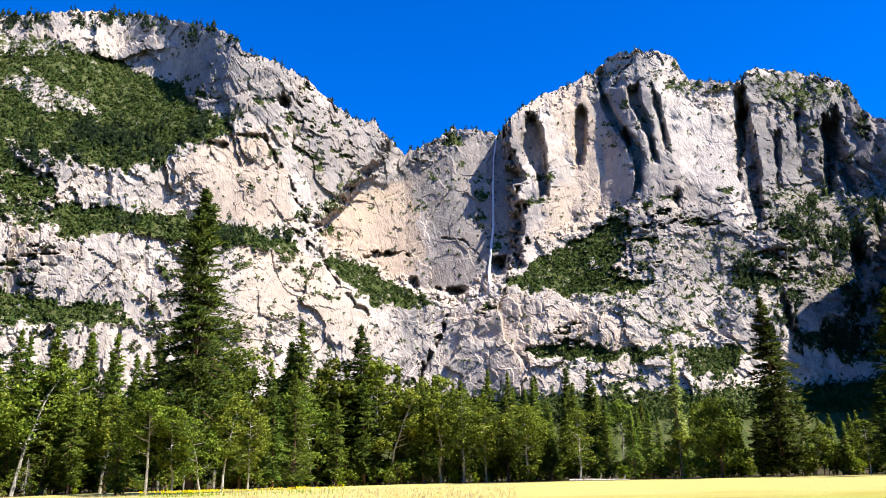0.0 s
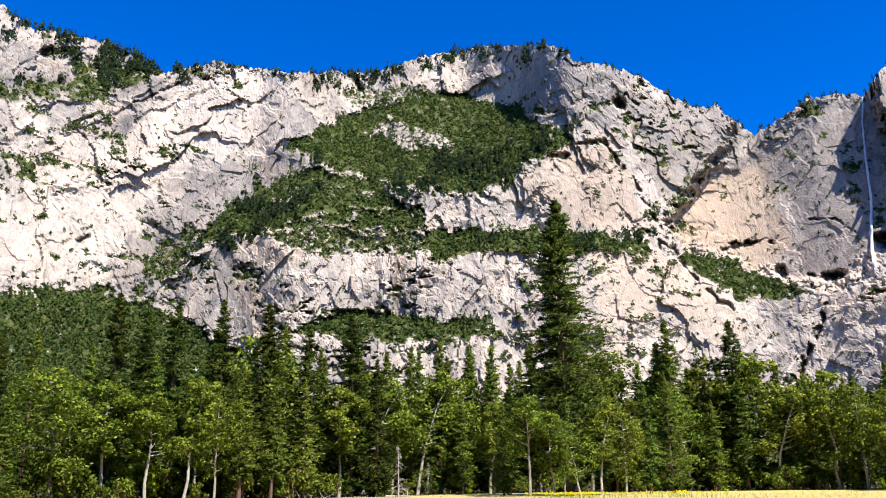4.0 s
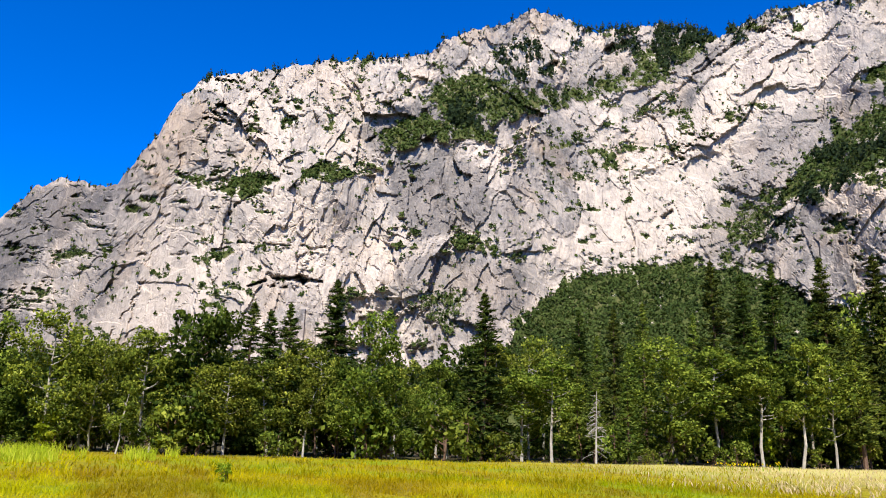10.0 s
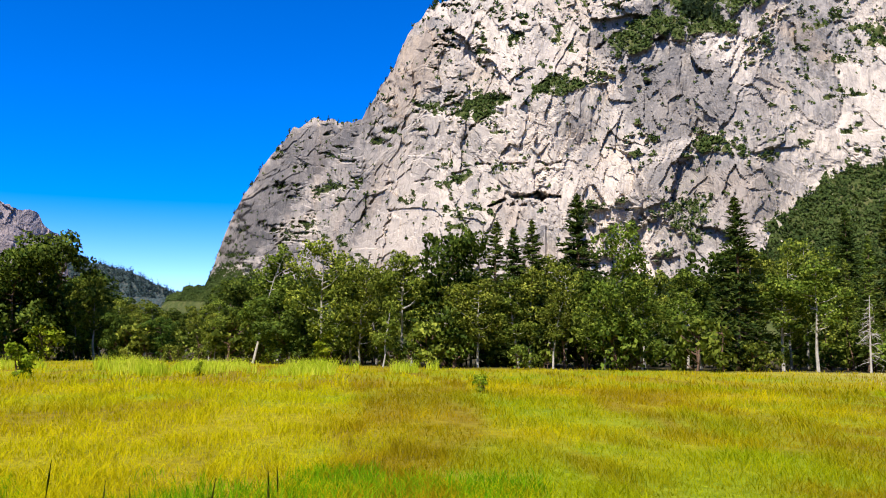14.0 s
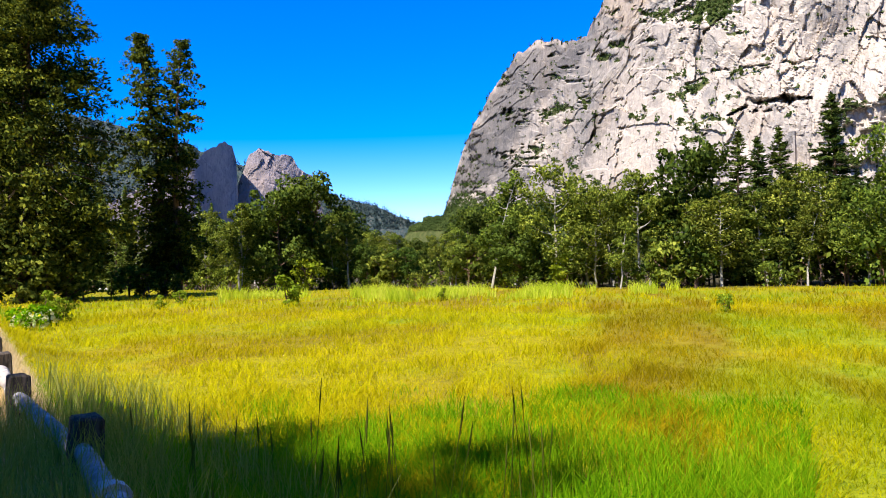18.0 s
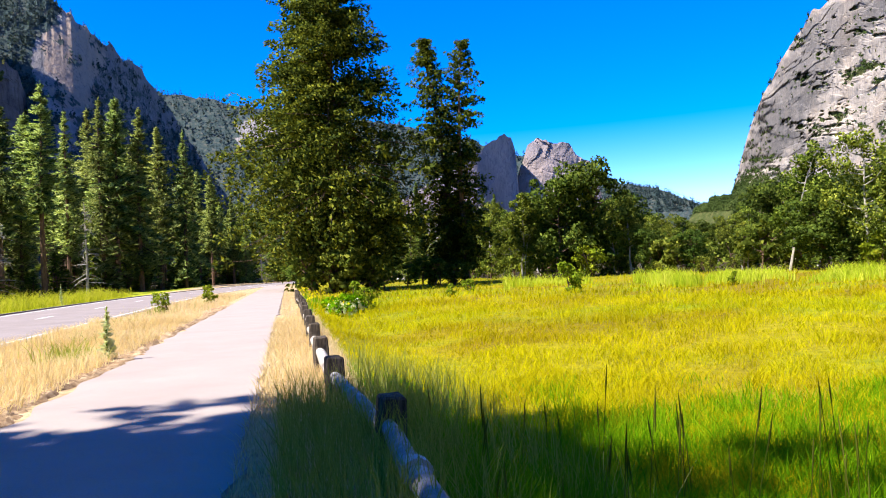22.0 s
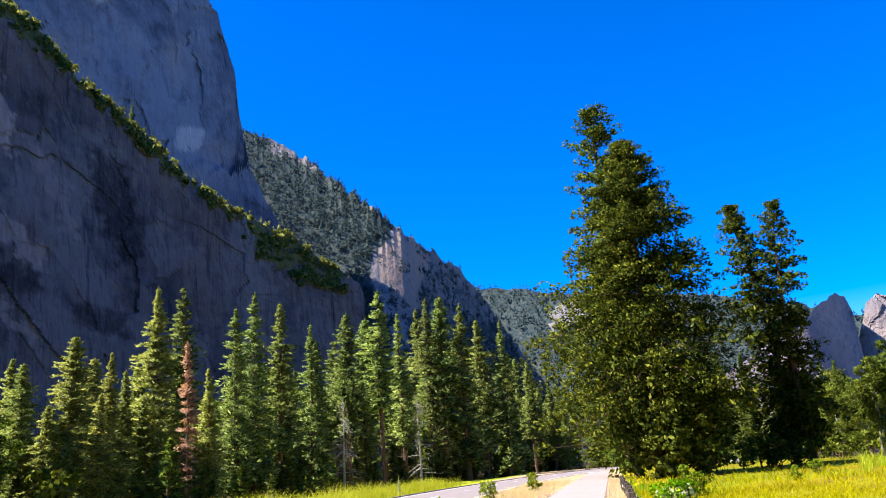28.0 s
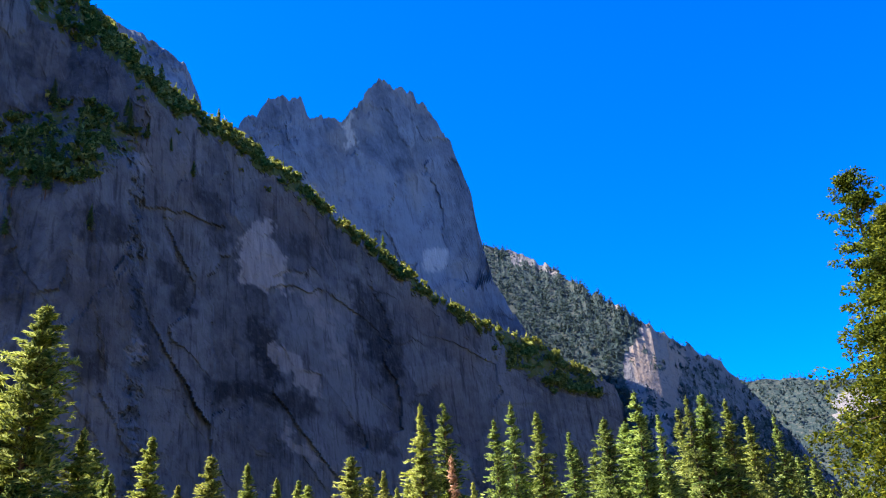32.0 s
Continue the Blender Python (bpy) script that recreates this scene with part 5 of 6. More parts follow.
def broadleaf(name, label, height, radius, seed=0, leaves=2300, blobs=13, base=0.22, material=None, wood=None, leaf=0.42, stems=1, category="tree", group="valley broadleaf trees"):
    """A leafy tree: forking trunk and limbs, leaves gathered on the outsides of uneven clumps."""
    rng = np.random.default_rng(seed)
    root = empty(name, label, category, group)
    tr, cr = Soup(), Foliage()
    ends = []
    for s in range(stems):
        foot = np.array([rng.normal(0, 0.35 * (stems > 1)), rng.normal(0, 0.35 * (stems > 1)), -0.3])
        drift = rng.normal(0, 0.05 + 0.05 * stems, 2) * height
        hs = np.linspace(0, 1, 6)
        axis = foot + np.stack([drift[0] * hs ** 1.4, drift[1] * hs ** 1.4, hs * (height * 0.9 + 0.3)], 1)
        axis[1:, :2] += rng.normal(0, 0.012 * height, (5, 2))
        tr.tube(axis, (0.010 * height + 0.05) * (1 - 0.85 * hs), 7)
        for b in range(max(3, blobs // stems)):
            f = base + (0.97 - base) * (b + rng.random()) / max(3, blobs // stems)
            p = np.array([np.interp(f, hs, axis[:, c]) for c in range(3)])
            a = rng.uniform(0, 2 * np.pi)
            w = math.sin(math.pi * min(0.97, (0.18 + 0.80 * (f - base) / (1 - base)))) ** 0.7
            reach = radius * w * rng.uniform(0.35, 0.9)
            q = p + np.array([math.cos(a) * reach, math.sin(a) * reach, reach * rng.uniform(0.25, 0.8)])
            mid = (p + q) / 2 + np.array([0, 0, -0.1 * reach])
            tr.tube([p, mid, q], [0.05 + 0.0035 * height, 0.05, 0.015], 5)
            big = radius * rng.uniform(0.26, 0.46) * (0.55 + 0.45 * w)
            ends.append((q, big))
            for _ in range(3):
                e = unit(rng.normal(size=3) + np.array([0, 0, 0.2]))
                ends.append((q + e * big * rng.uniform(0.8, 1.25), big * rng.uniform(0.35, 0.6)))
        ends.append((axis[-1], radius * 0.3))
    share = np.array([r ** 2 for _, r in ends])
    for (q, r), n in zip(ends, (leaves * share / share.sum()).astype(int)):
        if n < 1:
            continue
        d = unit(rng.normal(size=(n, 3)) + np.array([0, 0, 0.25]))
        rr = r * rng.uniform(0.35, 1.0, n) ** 0.5
        pos = q + d * rr[:, None] * np.array([1, 1, 0.8])
        pos += 0.25 * r * np.stack([vnoise(pos[:, 1] * 1.1, pos[:, 2] * 1.1, c + seed) for c in range(3)], 1)
        side = pos * np.array([1, 1, 0]) / radius
        cr.tufts(pos, d * 0.6 + np.array([0, 0, -0.25]), d + 0.45 * side + np.array([0, 0, 0.15]), np.full(n, leaf), rng, 0.66, 0.6, 0.35)
    part("trunk", tr.mesh(name + "_trunk", wood or M_PALEBARK), root)
    part("crown", cr.mesh(name + "_crown", material or M_LEAF), root)
    return root


def snag(name, label, height, seed, twigs=46):
    rng = np.random.default_rng(seed)
    root = empty(name, label, "dead tree", "bleached snags")
    tr, tw = Soup(), Soup()
    tr.tube([(0, 0, -0.2), (0.1, 0, height * 0.4), (0.25, 0.1, height)], [0.16, 0.11, 0.03], 7)
    for _ in range(twigs):
        h = rng.uniform(0.12, 0.95) * height
        a = rng.uniform(0, 2 * np.pi)
        L = rng.uniform(0.5, 1.0) * height * 0.30 * (1.1 - h / height)
        p = np.array([0.2 * h / height, 0, h])
        q = p + np.array([np.cos(a) * L, np.sin(a) * L, rng.uniform(-0.8, 0.25) * L])
        tw.tube([p, (p + q) / 2 + np.array([0, 0, 0.1]), q], [0.04, 0.028, 0.01], 4)
        for _ in range(3):
            u = p + (q - p) * rng.uniform(0.4, 1)
            tw.tube([u, u + rng.normal(0, 0.35, 3) + np.array([0, 0, -0.2])], [0.018, 0.007], 3)
    part("trunk", tr.mesh("snag_trunk", M_DEADWOOD), root)
    part("branch_tangle", tw.mesh("snag_branches", M_DEADWOOD), root)
    return root


def plant(proto, az, dist, height, rng, widen=1.0):
    """Stand a tree of that height at a bearing and distance; the first use takes the prototype itself."""
    x, y = -math.sin(math.radians(az)) * dist, math.cos(math.radians(az)) * dist
    z = float(ground_z(np.array([x]), np.array([y]))[0])
    k = height / proto["tall"]
    m = pose(x, y, z, 0, 0, rng.uniform(0, 360)) @ Matrix.Diagonal((k * widen, k * widen, k, 1))
    if proto.get("waiting"):
        proto["waiting"] = 0
        proto.matrix_basis = m
        return proto
    ob = copy_thing(proto, Matrix.Identity(4))
    ob.matrix_basis = m
    return ob


def grown(root, tall):
    root["tall"], root["waiting"] = tall, 1
    return root


rng_py = random.Random(11)
FIR = [grown(conifer("fir_tree", "dark green conifer with a narrow pointed crown", 26, r, b, 100 + i, 300, 6, None, sh, 0.85, 0.24, 0, 0.3, None, 5), 26)
       for i, (r, b, sh) in enumerate(((6.0, 0.06, 0.95), (5.2, 0.12, 0.9), (6.6, 0.05, 1.05), (4.8, 0.2, 0.85), (5.6, 0.1, 0.9)))]
THIN = [grown(conifer("pine_tree", "tall thin pine with bare lower trunk and short branches", 30, r, b, 200 + i, 230, 6, M_PINE, 0.85, 0.8, 0.34, 0, 0.3, None, 5, dead=1), 30)
        for i, (r, b) in enumerate(((4.4, 0.3), (4.8, 0.4), (3.9, 0.22)))]
PINE = [grown(conifer("pine_tree", "sunlit grey-green pine with a pointed crown", 26, r, b, 150 + i, 330, 7, M_PINE, sh, 0.74, 0.34, 0, 0.35, None, 5, dead=0.6, tiers=1.3), 26)
        for i, (r, b, sh) in enumerate(((6.4, 0.10, 1.05), (5.4, 0.26, 0.9), (6.8, 0.07, 1.1), (5.2, 0.34, 0.85)))]
NEARPINE = [grown(conifer("pine_tree", "sunlit grey-green pine with dense fine needles", 20, r, b, 170 + i, 460, 9, M_NEARPINE, sh, 0.5, 0.36, 0, 0.3, None, 8, dead=0.3, tiers=1.3), 20)
            for i, (r, b, sh) in enumerate(((5.8, 0.06, 1.1), (5.0, 0.14, 1.0), (5.6, 0.2, 0.85)))]
COTTON = [grown(broadleaf("cottonwood_tree", "leafy green cottonwood with pale slender trunk", 17, r, 300 + i, 5400, bl, ba, leaf=0.38), 17)
          for i, (r, bl, ba) in enumerate(((4.7, 19, 0.26), (3.8, 17, 0.34), (5.2, 20, 0.18), (3.2, 16, 0.3), (4.2, 18, 0.38)))]
OAK = [grown(broadleaf("oak_tree", "dense dark green rounded broadleaf tree", 15, r, 400 + i, 7600, 24, 0.08, M_DARKLEAF, M_BARK, 0.5, st), 15)
       for i, (r, st) in enumerate(((6.0, 1), (5.2, 2)))]
BUSH = [grown(broadleaf("bush", "low leafy green bush at the wood's edge", 3, r, 500 + i, 900, 12, 0.05, M_LEAF, M_BARK, 0.34, 3, "bush", "bushes at the wood's edge"), 3)
        for i, r in enumerate((1.5, 1.9))]
MEADOWBUSH = [grown(broadleaf("bush", "bright green leafy shrub in the grass", 3, r, 540 + i, 900, 12, 0.03, M_BRIGHTLEAF, M_BARK, 0.3, 3, "bush", "meadow bushes"), 3) for i, r in enumerate((1.3, 1.6))]
SAPLING = [grown(conifer("young_fir", "small bright green young conifer", 6, 1.9, 0.04, 600 + i, 90, 4, M_CEDAR, 0.8, 0.6, 0.2, 0, 0.2, group="young conifers"), 6) for i in range(2)]

DARKFIR = [grown(conifer("fir_tree", "dark full conifer rising above its neighbours", 26, r, 0.05, 130 + i, 330, 7, M_DARKFIR, sh, 0.85, 0.26, 0, 0.28, None, 5), 26) for i, (r, sh) in enumerate(((6.4, 0.95), (5.6, 0.85)))]

# trees that stand out: bearing, top's height angle, distance, kind, widening
STANDOUT_A = [
    (27.8, 9.5, 190, "F", 1),
    (25.2, 8.7, 190, "F", 1),
    (23.6, 9.5, 195, "F", 1),
    (9.8, 10.6, 190, "F", 1.1),
    (5.6, 10.4, 190, "F", 1.2),
    (-10.4, 6.8, 200, "F", 1),
    (-6.6, 6.5, 200, "F", 1),
    (-8.8, 7.0, 205, "F", 1),
    (-16.1, 8.6, 175, "T", 1),
    (-22.3, 10.9, 165, "F", 1.25),
    (-29.6, 10.6, 150, "F", 1.3),
    (-18.4, 4.5, 165, "O", 1),
    (47.8, 12.5, 130, "F", 1),
    (45.8, 11.5, 132, "F", 1),
    (43.9, 12.3, 130, "F", 1),
    (40.9, 12.4, 135, "F", 1),
    (37.8, 12.3, 140, "F", 1.1),
    (31.9, 11.8, 150, "F", 1.1),
]
STANDOUT_B = [
    (30.1, 8.6, 150, "F", 1),
    (35.0, 10.9, 145, "F", 1),
    (54.5, 9.4, 118, "F", 1),
    (56.8, 9.3, 115, "F", 1),
    (80, 9.2, 100, "F", 1.35),
    (78.6, 8.7, 100, "F", 1.35),
    (77.4, 9.2, 100, "F", 1.35),
    (74.2, 11, 104, "F", 1.3),
    (63.5, 10.5, 102, "F", 1.35),
    (71.6, 9.0, 94, "C", 0.9),
    (83.4, 8.6, 92, "O", 0.9),
    (86.6, 7.2, 92, "C", 1),
    (92.4, 7.9, 96, "C", 1.05),
    (96.9, 7.2, 102, "C", 1.0),
    (89.5, 6, 95, "C", 1),
    (114.6, 5.4, 112, "C", 1.1),
    (112.2, 6.3, 112, "O", 1),
    (109.8, 7.2, 116, "O", 0.95),
]
STANDOUT_C = [
    (107, 5.0, 118, "C", 1),
    (104.2, 3.2, 130, "C", 1),
    (101.4, 2.9, 135, "C", 1),
    (124.4, 8.8, 140, "F", 1.2),
    (116.4, 5.1, 170, "F", 1),
    (134.9, 5.2, 190, "F", 1),
    (143.2, 11.9, 150, "F", 1),
    (142.2, 12.0, 152, "F", 1.1),
    (140.9, 11.4, 155, "F", 1.1),
    (139.6, 10.2, 165, "F", 1),
    (138, 9.9, 165, "F", 1),
    (136.3, 6.8, 175, "F", 1),
    (155.4, 12.9, 100, "F", 1),
    (153.7, 12.1, 104, "F", 1),
    (151.5, 10.6, 112, "F", 1),
    (149, 11.2, 122, "F", 1),
    (146.7, 12.8, 125, "T", 1.1),
    (145.3, 11.1, 138, "T", 1),
]
STANDOUT_D = [
    (161.9, 13.3, 84, "F", 1),
    (160.1, 13.3, 86, "T", 1),
    (156.6, 11.9, 96, "F", 1.1),
    (163.8, 7.8, 82, "F", 1),
    (158.5, 7.8, 90, "F", 1),
    (187.6, 19.7, 58, "F", 1.15),
    (184.4, 12.2, 58, "F", 1.3),
    (180.1, 11.7, 62, "F", 1.25),
    (176.2, 10.4, 64, "F", 1),
    (174, 9.8, 68, "F", 1.2),
    (171.9, 8.8, 70, "F", 1),
    (166.9, 10, 74, "F", 1.15),
    (164.6, 9, 78, "F", 1),
    (189.8, 15.5, 60, "F", 1.2),
    (169.8, 8.3, 74, "F", 1),
    (182.4, 9.4, 62, "F", 1),
    (178.3, 8.6, 66, "F", 1.1),
]
STANDOUT = STANDOUT_A + STANDOUT_B + STANDOUT_C + STANDOUT_D
KINDS = {"F": FIR, "T": THIN, "C": COTTON, "O": OAK}


def tall_by(el, dist):
    return dist * math.tan(math.radians(el)) + EYE + 0.4


for i, (a, e, d, kind, wide) in enumerate(STANDOUT):
    d = d + 9 if a < 60 else d
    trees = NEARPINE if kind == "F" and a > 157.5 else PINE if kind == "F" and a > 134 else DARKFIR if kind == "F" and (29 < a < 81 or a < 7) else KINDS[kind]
    plant(trees[i % len(trees)], a, d, tall_by(e, d), rng_py, wide)

# the rest of the wood: rows behind the meadow's edge, under the treeline
TREELINE = [(-36, 5.5), (-30, 5.4), (-26, 4.2), (-18, 4.6), (-12, 5.7), (-4, 7.6), (3, 9.0), (10, 10.0), (20, 10.4), (27, 10.6), (32, 10.8), (40, 10.8), (48, 10.6), (57, 9.0), (62, 8.2), (66, 6.7),
            (72, 7.2), (80, 7.6), (86, 6.6), (92, 6.6), (98, 5.0), (101, 2.6), (104, 3.0), (107, 4.4), (110, 5.5), (115, 4.6), (118, 5.5), (124, 6.5), (130, 5.5), (134, 5.0), (138, 8.0), (143, 10.0),
            (150, 9.5), (158, 8.5), (166, 8.0), (174, 7.8), (182, 9.0), (190, 12), (198, 14)]
for row, (back_by, share, gap) in enumerate(((0, 0.74, 5.0), (8, 0.92, 5.6), (19, 0.99, 6.4))):
    a = -34.0
    while a < 199:
        d = float(line(EDGE, a)) + back_by + rng_py.uniform(-3, 3)
        a += math.degrees(gap * (0.68 if a > 133 else 1.0) * rng_py.uniform(0.7, 1.3) / d)
        if 124.5 < a < 129.5 and row == 0:
            continue
        h = tall_by(float(line(TREELINE, a)) * share * (rng_py.uniform(0.7, 1.16) if a > 140 else rng_py.uniform(0.72, 1.02)), d)
        if a > 117:
            pick = rng_py.choice((NEARPINE if a > 157 else PINE if a > 134 else FIR) + THIN) if rng_py.random() < 0.93 else rng_py.choice(COTTON)
        elif a > 60:
            pick = rng_py.choice(COTTON if rng_py.random() < 0.88 else OAK)
        elif row == 0:
            pick = rng_py.choice(COTTON) if rng_py.random() < (0.75 if a > 15 else 0.4) else rng_py.choice(FIR)
        else:
            pick = rng_py.choice(FIR) if rng_py.random() < 0.8 else rng_py.choice(COTTON)
        plant(pick, a, d, max(4.0, h), rng_py, rng_py.uniform(0.9, 1.2) * (1.15 if row == 0 and a < 100 else 1.2 if a > 140 else 1.0))
a = -32.0
while a < 196:
    d = float(line(EDGE, a)) + rng_py.uniform(-5, 9)
    a += math.degrees(rng_py.uniform(1.2, 4.2 if 58 < a < 120 else 5.0) / d)
    if rng_py.random() < (0.7 if a > 134 else 0.35 if a > 118 else 0.0):
        plant(rng_py.choice(SAPLING), a, d, rng_py.uniform(2.5, 9.5), rng_py, 1.2)
    else:
        plant(rng_py.choice(BUSH if rng_py.random() < 0.86 else MEADOWBUSH), a, d, rng_py.uniform(1.5, 5.8), rng_py)

# undergrowth deeper in the wood
a = -30.0
while a < 160:
    d = float(line(EDGE, a)) + rng_py.uniform(12, 26)
    a += math.degrees(rng_py.uniform(2.5, 4.5) / d)
    plant(rng_py.choice(BUSH), a, d, rng_py.uniform(3.0, 6.0), rng_py, 1.2)

# deeper wood down the valley
for back_by in (36, 62):
    a = 94.0
    while a < 137:
        d = float(line(EDGE, a)) + back_by + rng_py.uniform(-5, 5)
        a += math.degrees(6.5 * rng_py.uniform(0.7, 1.3) / d)
        plant(rng_py.choice(COTTON + OAK if a < 117 else FIR + THIN), a, d, tall_by(float(line(TREELINE, a)) * rng_py.uniform(0.75, 1.0), d), rng_py, 1.15)

a = 146.0
while a < 195:
    d = float(line(EDGE, a)) - rng_py.uniform(0, 6)
    a += math.degrees(rng_py.uniform(3.0, 6.5) / d)
    plant(rng_py.choice(NEARPINE if a > 157 else PINE), a, d, tall_by(float(line(TREELINE, a)) * rng_py.uniform(0.35, 0.8), d), rng_py, 1.25)

for i in range(26):
    az = 136 + 1.0 * i + rng_py.uniform(-0.4, 0.4)
    d = float(line(EDGE, az)) - rng_py.uniform(2, 7)
    plant(rng_py.choice(SAPLING), az, d, rng_py.uniform(2.5, 7.0), rng_py, 1.15)

# single trees of note
big_pine = grown(conifer("ponderosa_pine", "tall dark ponderosa pine standing above the wood", 54, 15.5, 0.12, 701, 720, 12, M_DARKFIR, 0.9, 1.05, 0.30, 0, 0.25, 0.7, 6, group="great conifers", tiers=0.7), 54)
plant(big_pine, 17.0, 150, tall_by(19.7, 150), rng_py)
for i, (az, el, d) in enumerate(((13.2, 4.9, 146), (14.8, 5.6, 141), (16.2, 4.4, 138), (18.0, 5.2, 140), (19.6, 6.2, 139), (21.4, 5.6, 147), (11.6, 6.4, 160), (10.2, 7.2, 164))):
    plant((COTTON + FIR)[i], az, d, tall_by(el, d), rng_py, 1.1)
cedar = grown(conifer("incense_cedar", "great sunlit incense cedar beside the footpath", 33, 16.8, 0.17, 702, 560, 6, M_CEDAR, 0.92, 0.42, 0.2, 0, 0.22, 0.85, 36, clump=1.05, group="great conifers"), 33)
plant(cedar, 127.7, 86, tall_by(21.6, 86), rng_py)
cedar_b = grown(conifer("incense_cedar", "slender cedar rising behind the great cedar", 42, 7.0, 0.3, 703, 190, 4, M_CEDAR, 0.5, 0.44, 0.3, 0, 0.15, 0.6, 32, clump=1.0, group="great conifers"), 42)
plant(cedar_b, 129.5, 94, tall_by(24.1, 94), rng_py)
for az, el, d, lean, seed in ((119.4, 16.0, 96, 0.10, 825), (118.7, 15.9, 95, -0.015, 822)):
    twin = grown(conifer("tall_cedar", "tall cedar with a leaning bare trunk and narrow crown", 27, 5.2, 0.10, seed, 270, 4, M_CEDAR, 0.5, 0.38, 0.30, lean, 0.2, 0.42, 20, clump=0.55, group="great conifers", crook=0.25), 27)
    plant(twin, az, d, tall_by(el, d), rng_py).rotation_euler.z = math.radians(300)
for az, d, tall in ((125.6, 83, 3.2), (126.5, 80, 4.2), (127.2, 82, 3.4), (128.3, 81, 3.8), (129.3, 84, 4.6), (124.6, 86, 3.5), (119.6, 93, 2.6), (120.6, 92, 3.0), (122.0, 95, 3.2)):
    plant(BUSH[int(d) % 2], az, d, tall, rng_py, 1.15)
red = grown(conifer("dead_fir", "rust-brown dead conifer among green ones", 18, 1.9, 0.2, 705, 110, 5, M_RUST, 0.7, 0.7, 0.3, 0, 0.3, dead=1, group="great conifers"), 18)
plant(red, 159.9, 80, tall_by(9.6, 80), rng_py)
for i, (az, d, h) in enumerate(((29.6, 172, 8.5), (26.6, 178, 7.0), (28.6, 150, 9), (149.5, 116, 13), (144.2, 140, 15), (133.0, 178, 12), (55.8, 106, 9))):
    s = snag("snag", "bleached bare snag with tangled twigs", 10, 800 + i)
    x = bearing(az, 0, d)
    s.matrix_basis = pose(x.x, x.y, MEADOW_Z, 0, 0, 60 * i) @ Matrix.Diagonal((h / 10, h / 10, h / 10, 1))
# trees across the road behind the viewer, whose shade reaches the near verge
for i, (x, y, h) in enumerate(((11, -17.4, 15), (12.2, -15, 18), (14.6, -13.2, 26.2), (16, -9.2, 23.5), (18.2, -6.8, 24), (9.3, -1, 18.5), (11.2, 1.7, 20), (12.7, 4.7, 20), (13.4, -18.6, 17.5), (21, -4, 26), (14.5, -16.5, 20), (15.6, -12, 25.5), (13, -13.4, 23.5))):
    plant(OAK[i % 2] if i in (2, 3, 4, 9, 11, 12) else COTTON[i % 5], math.degrees(math.atan2(-x, y)) % 360, math.hypot(x, y), h, rng_py, 0.72 if i in (2, 3, 4, 9, 11, 12) else 0.92)


def cliff_tree(m, trees, az, el, tall, i):
    """A conifer rooted on a mountain's face."""
    ia = int(np.argmin(np.abs(m["az"] - az)))
    je = int(np.argmin(np.abs(m["el"][ia] - el)))
    p = m["P"][ia, je]
    proto = trees[i % len(trees)]
    ob = copy_thing(proto, Matrix.Identity(4))
    k = tall / proto["tall"]
    ob.matrix_basis = pose(p[0], p[1], p[2] - 0.5, 0, 0, 73 * i) @ Matrix.Diagonal((k, k, k, 1))
    return tagged(ob, "sunlit pine rooted on a granite cliff", "tree", "cliff pines")


CLIFF_PINES = [(188.9, 28.9, 16.6), (188.7, 26.7, 18.0), (183.6, 31.5, 17.5), (182.3, 31.1, 12.1), (180.5, 30.8, 8.3), (178.7, 28.9, 11.5), (185.5, 25.0, 11.6), (190.8, 26.4, 13.3), (178.9, 33.8, 10.3), (177.0, 32.7, 13.0), (187.4, 37.2, 12.5), (188.8, 37.2, 11.1), (189.2, 32.7, 13.9), (181.7, 34.5, 17.4), (183.9, 32.8, 11.3), (164.0, 24.0, 14.8), (187.0, 30.6, 11.1), (188.0, 28.6, 12.5), (185.1, 30.9, 11.1), (189.5, 27.3, 13.9), (190.8, 23.9, 13.9), (175.4, 31.9, 6.3), (171.8, 30.1, 6.0), (157.7, 19.8, 7.0), (152.6, 16.4, 7.9), (163.1, 23.2, 8.7), (166.9, 26.2, 7.3)]
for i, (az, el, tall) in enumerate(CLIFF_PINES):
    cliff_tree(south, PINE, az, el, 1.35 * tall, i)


# ---- grass ----
def grass(name, label, xy, height, width, material, seed, lean=0.35, cat="grass"):
    rng = np.random.default_rng(seed)
    n = len(xy)
    h = height * rng.uniform(0.55, 1.15, n)
    w = width * rng.uniform(0.7, 1.3, n)
    a, b = rng.uniform(0, 2 * np.pi, n), rng.uniform(0, 2 * np.pi, n)
    z = ground_z(xy[:, 0], xy[:, 1]) - 0.03
    foot = np.stack([xy[:, 0], xy[:, 1], z], 1)
    side = np.stack([np.cos(a), np.sin(a), np.zeros(n)], 1) * w[:, None]
    bow = np.stack([np.cos(b), np.sin(b), np.zeros(n)], 1) * (h * lean * rng.uniform(0.2, 1, n))[:, None]
    mid = foot + bow * 0.3 + np.array([0, 0, 1]) * (h * 0.6)[:, None]
    tip = foot + bow + np.array([0, 0, 1]) * h[:, None]
    V = np.stack([foot - side, foot + side, mid + side * 0.6, mid - side * 0.6, tip], 1).reshape(-1, 3)
    i = 5 * np.arange(n)[:, None]
    F = np.concatenate([i + [0, 1, 2], i + [0, 2, 3], i + [3, 2, 4]])
    return tagged(new(name, np_mesh(name, V, F, material)), label, cat, kind="stuff")


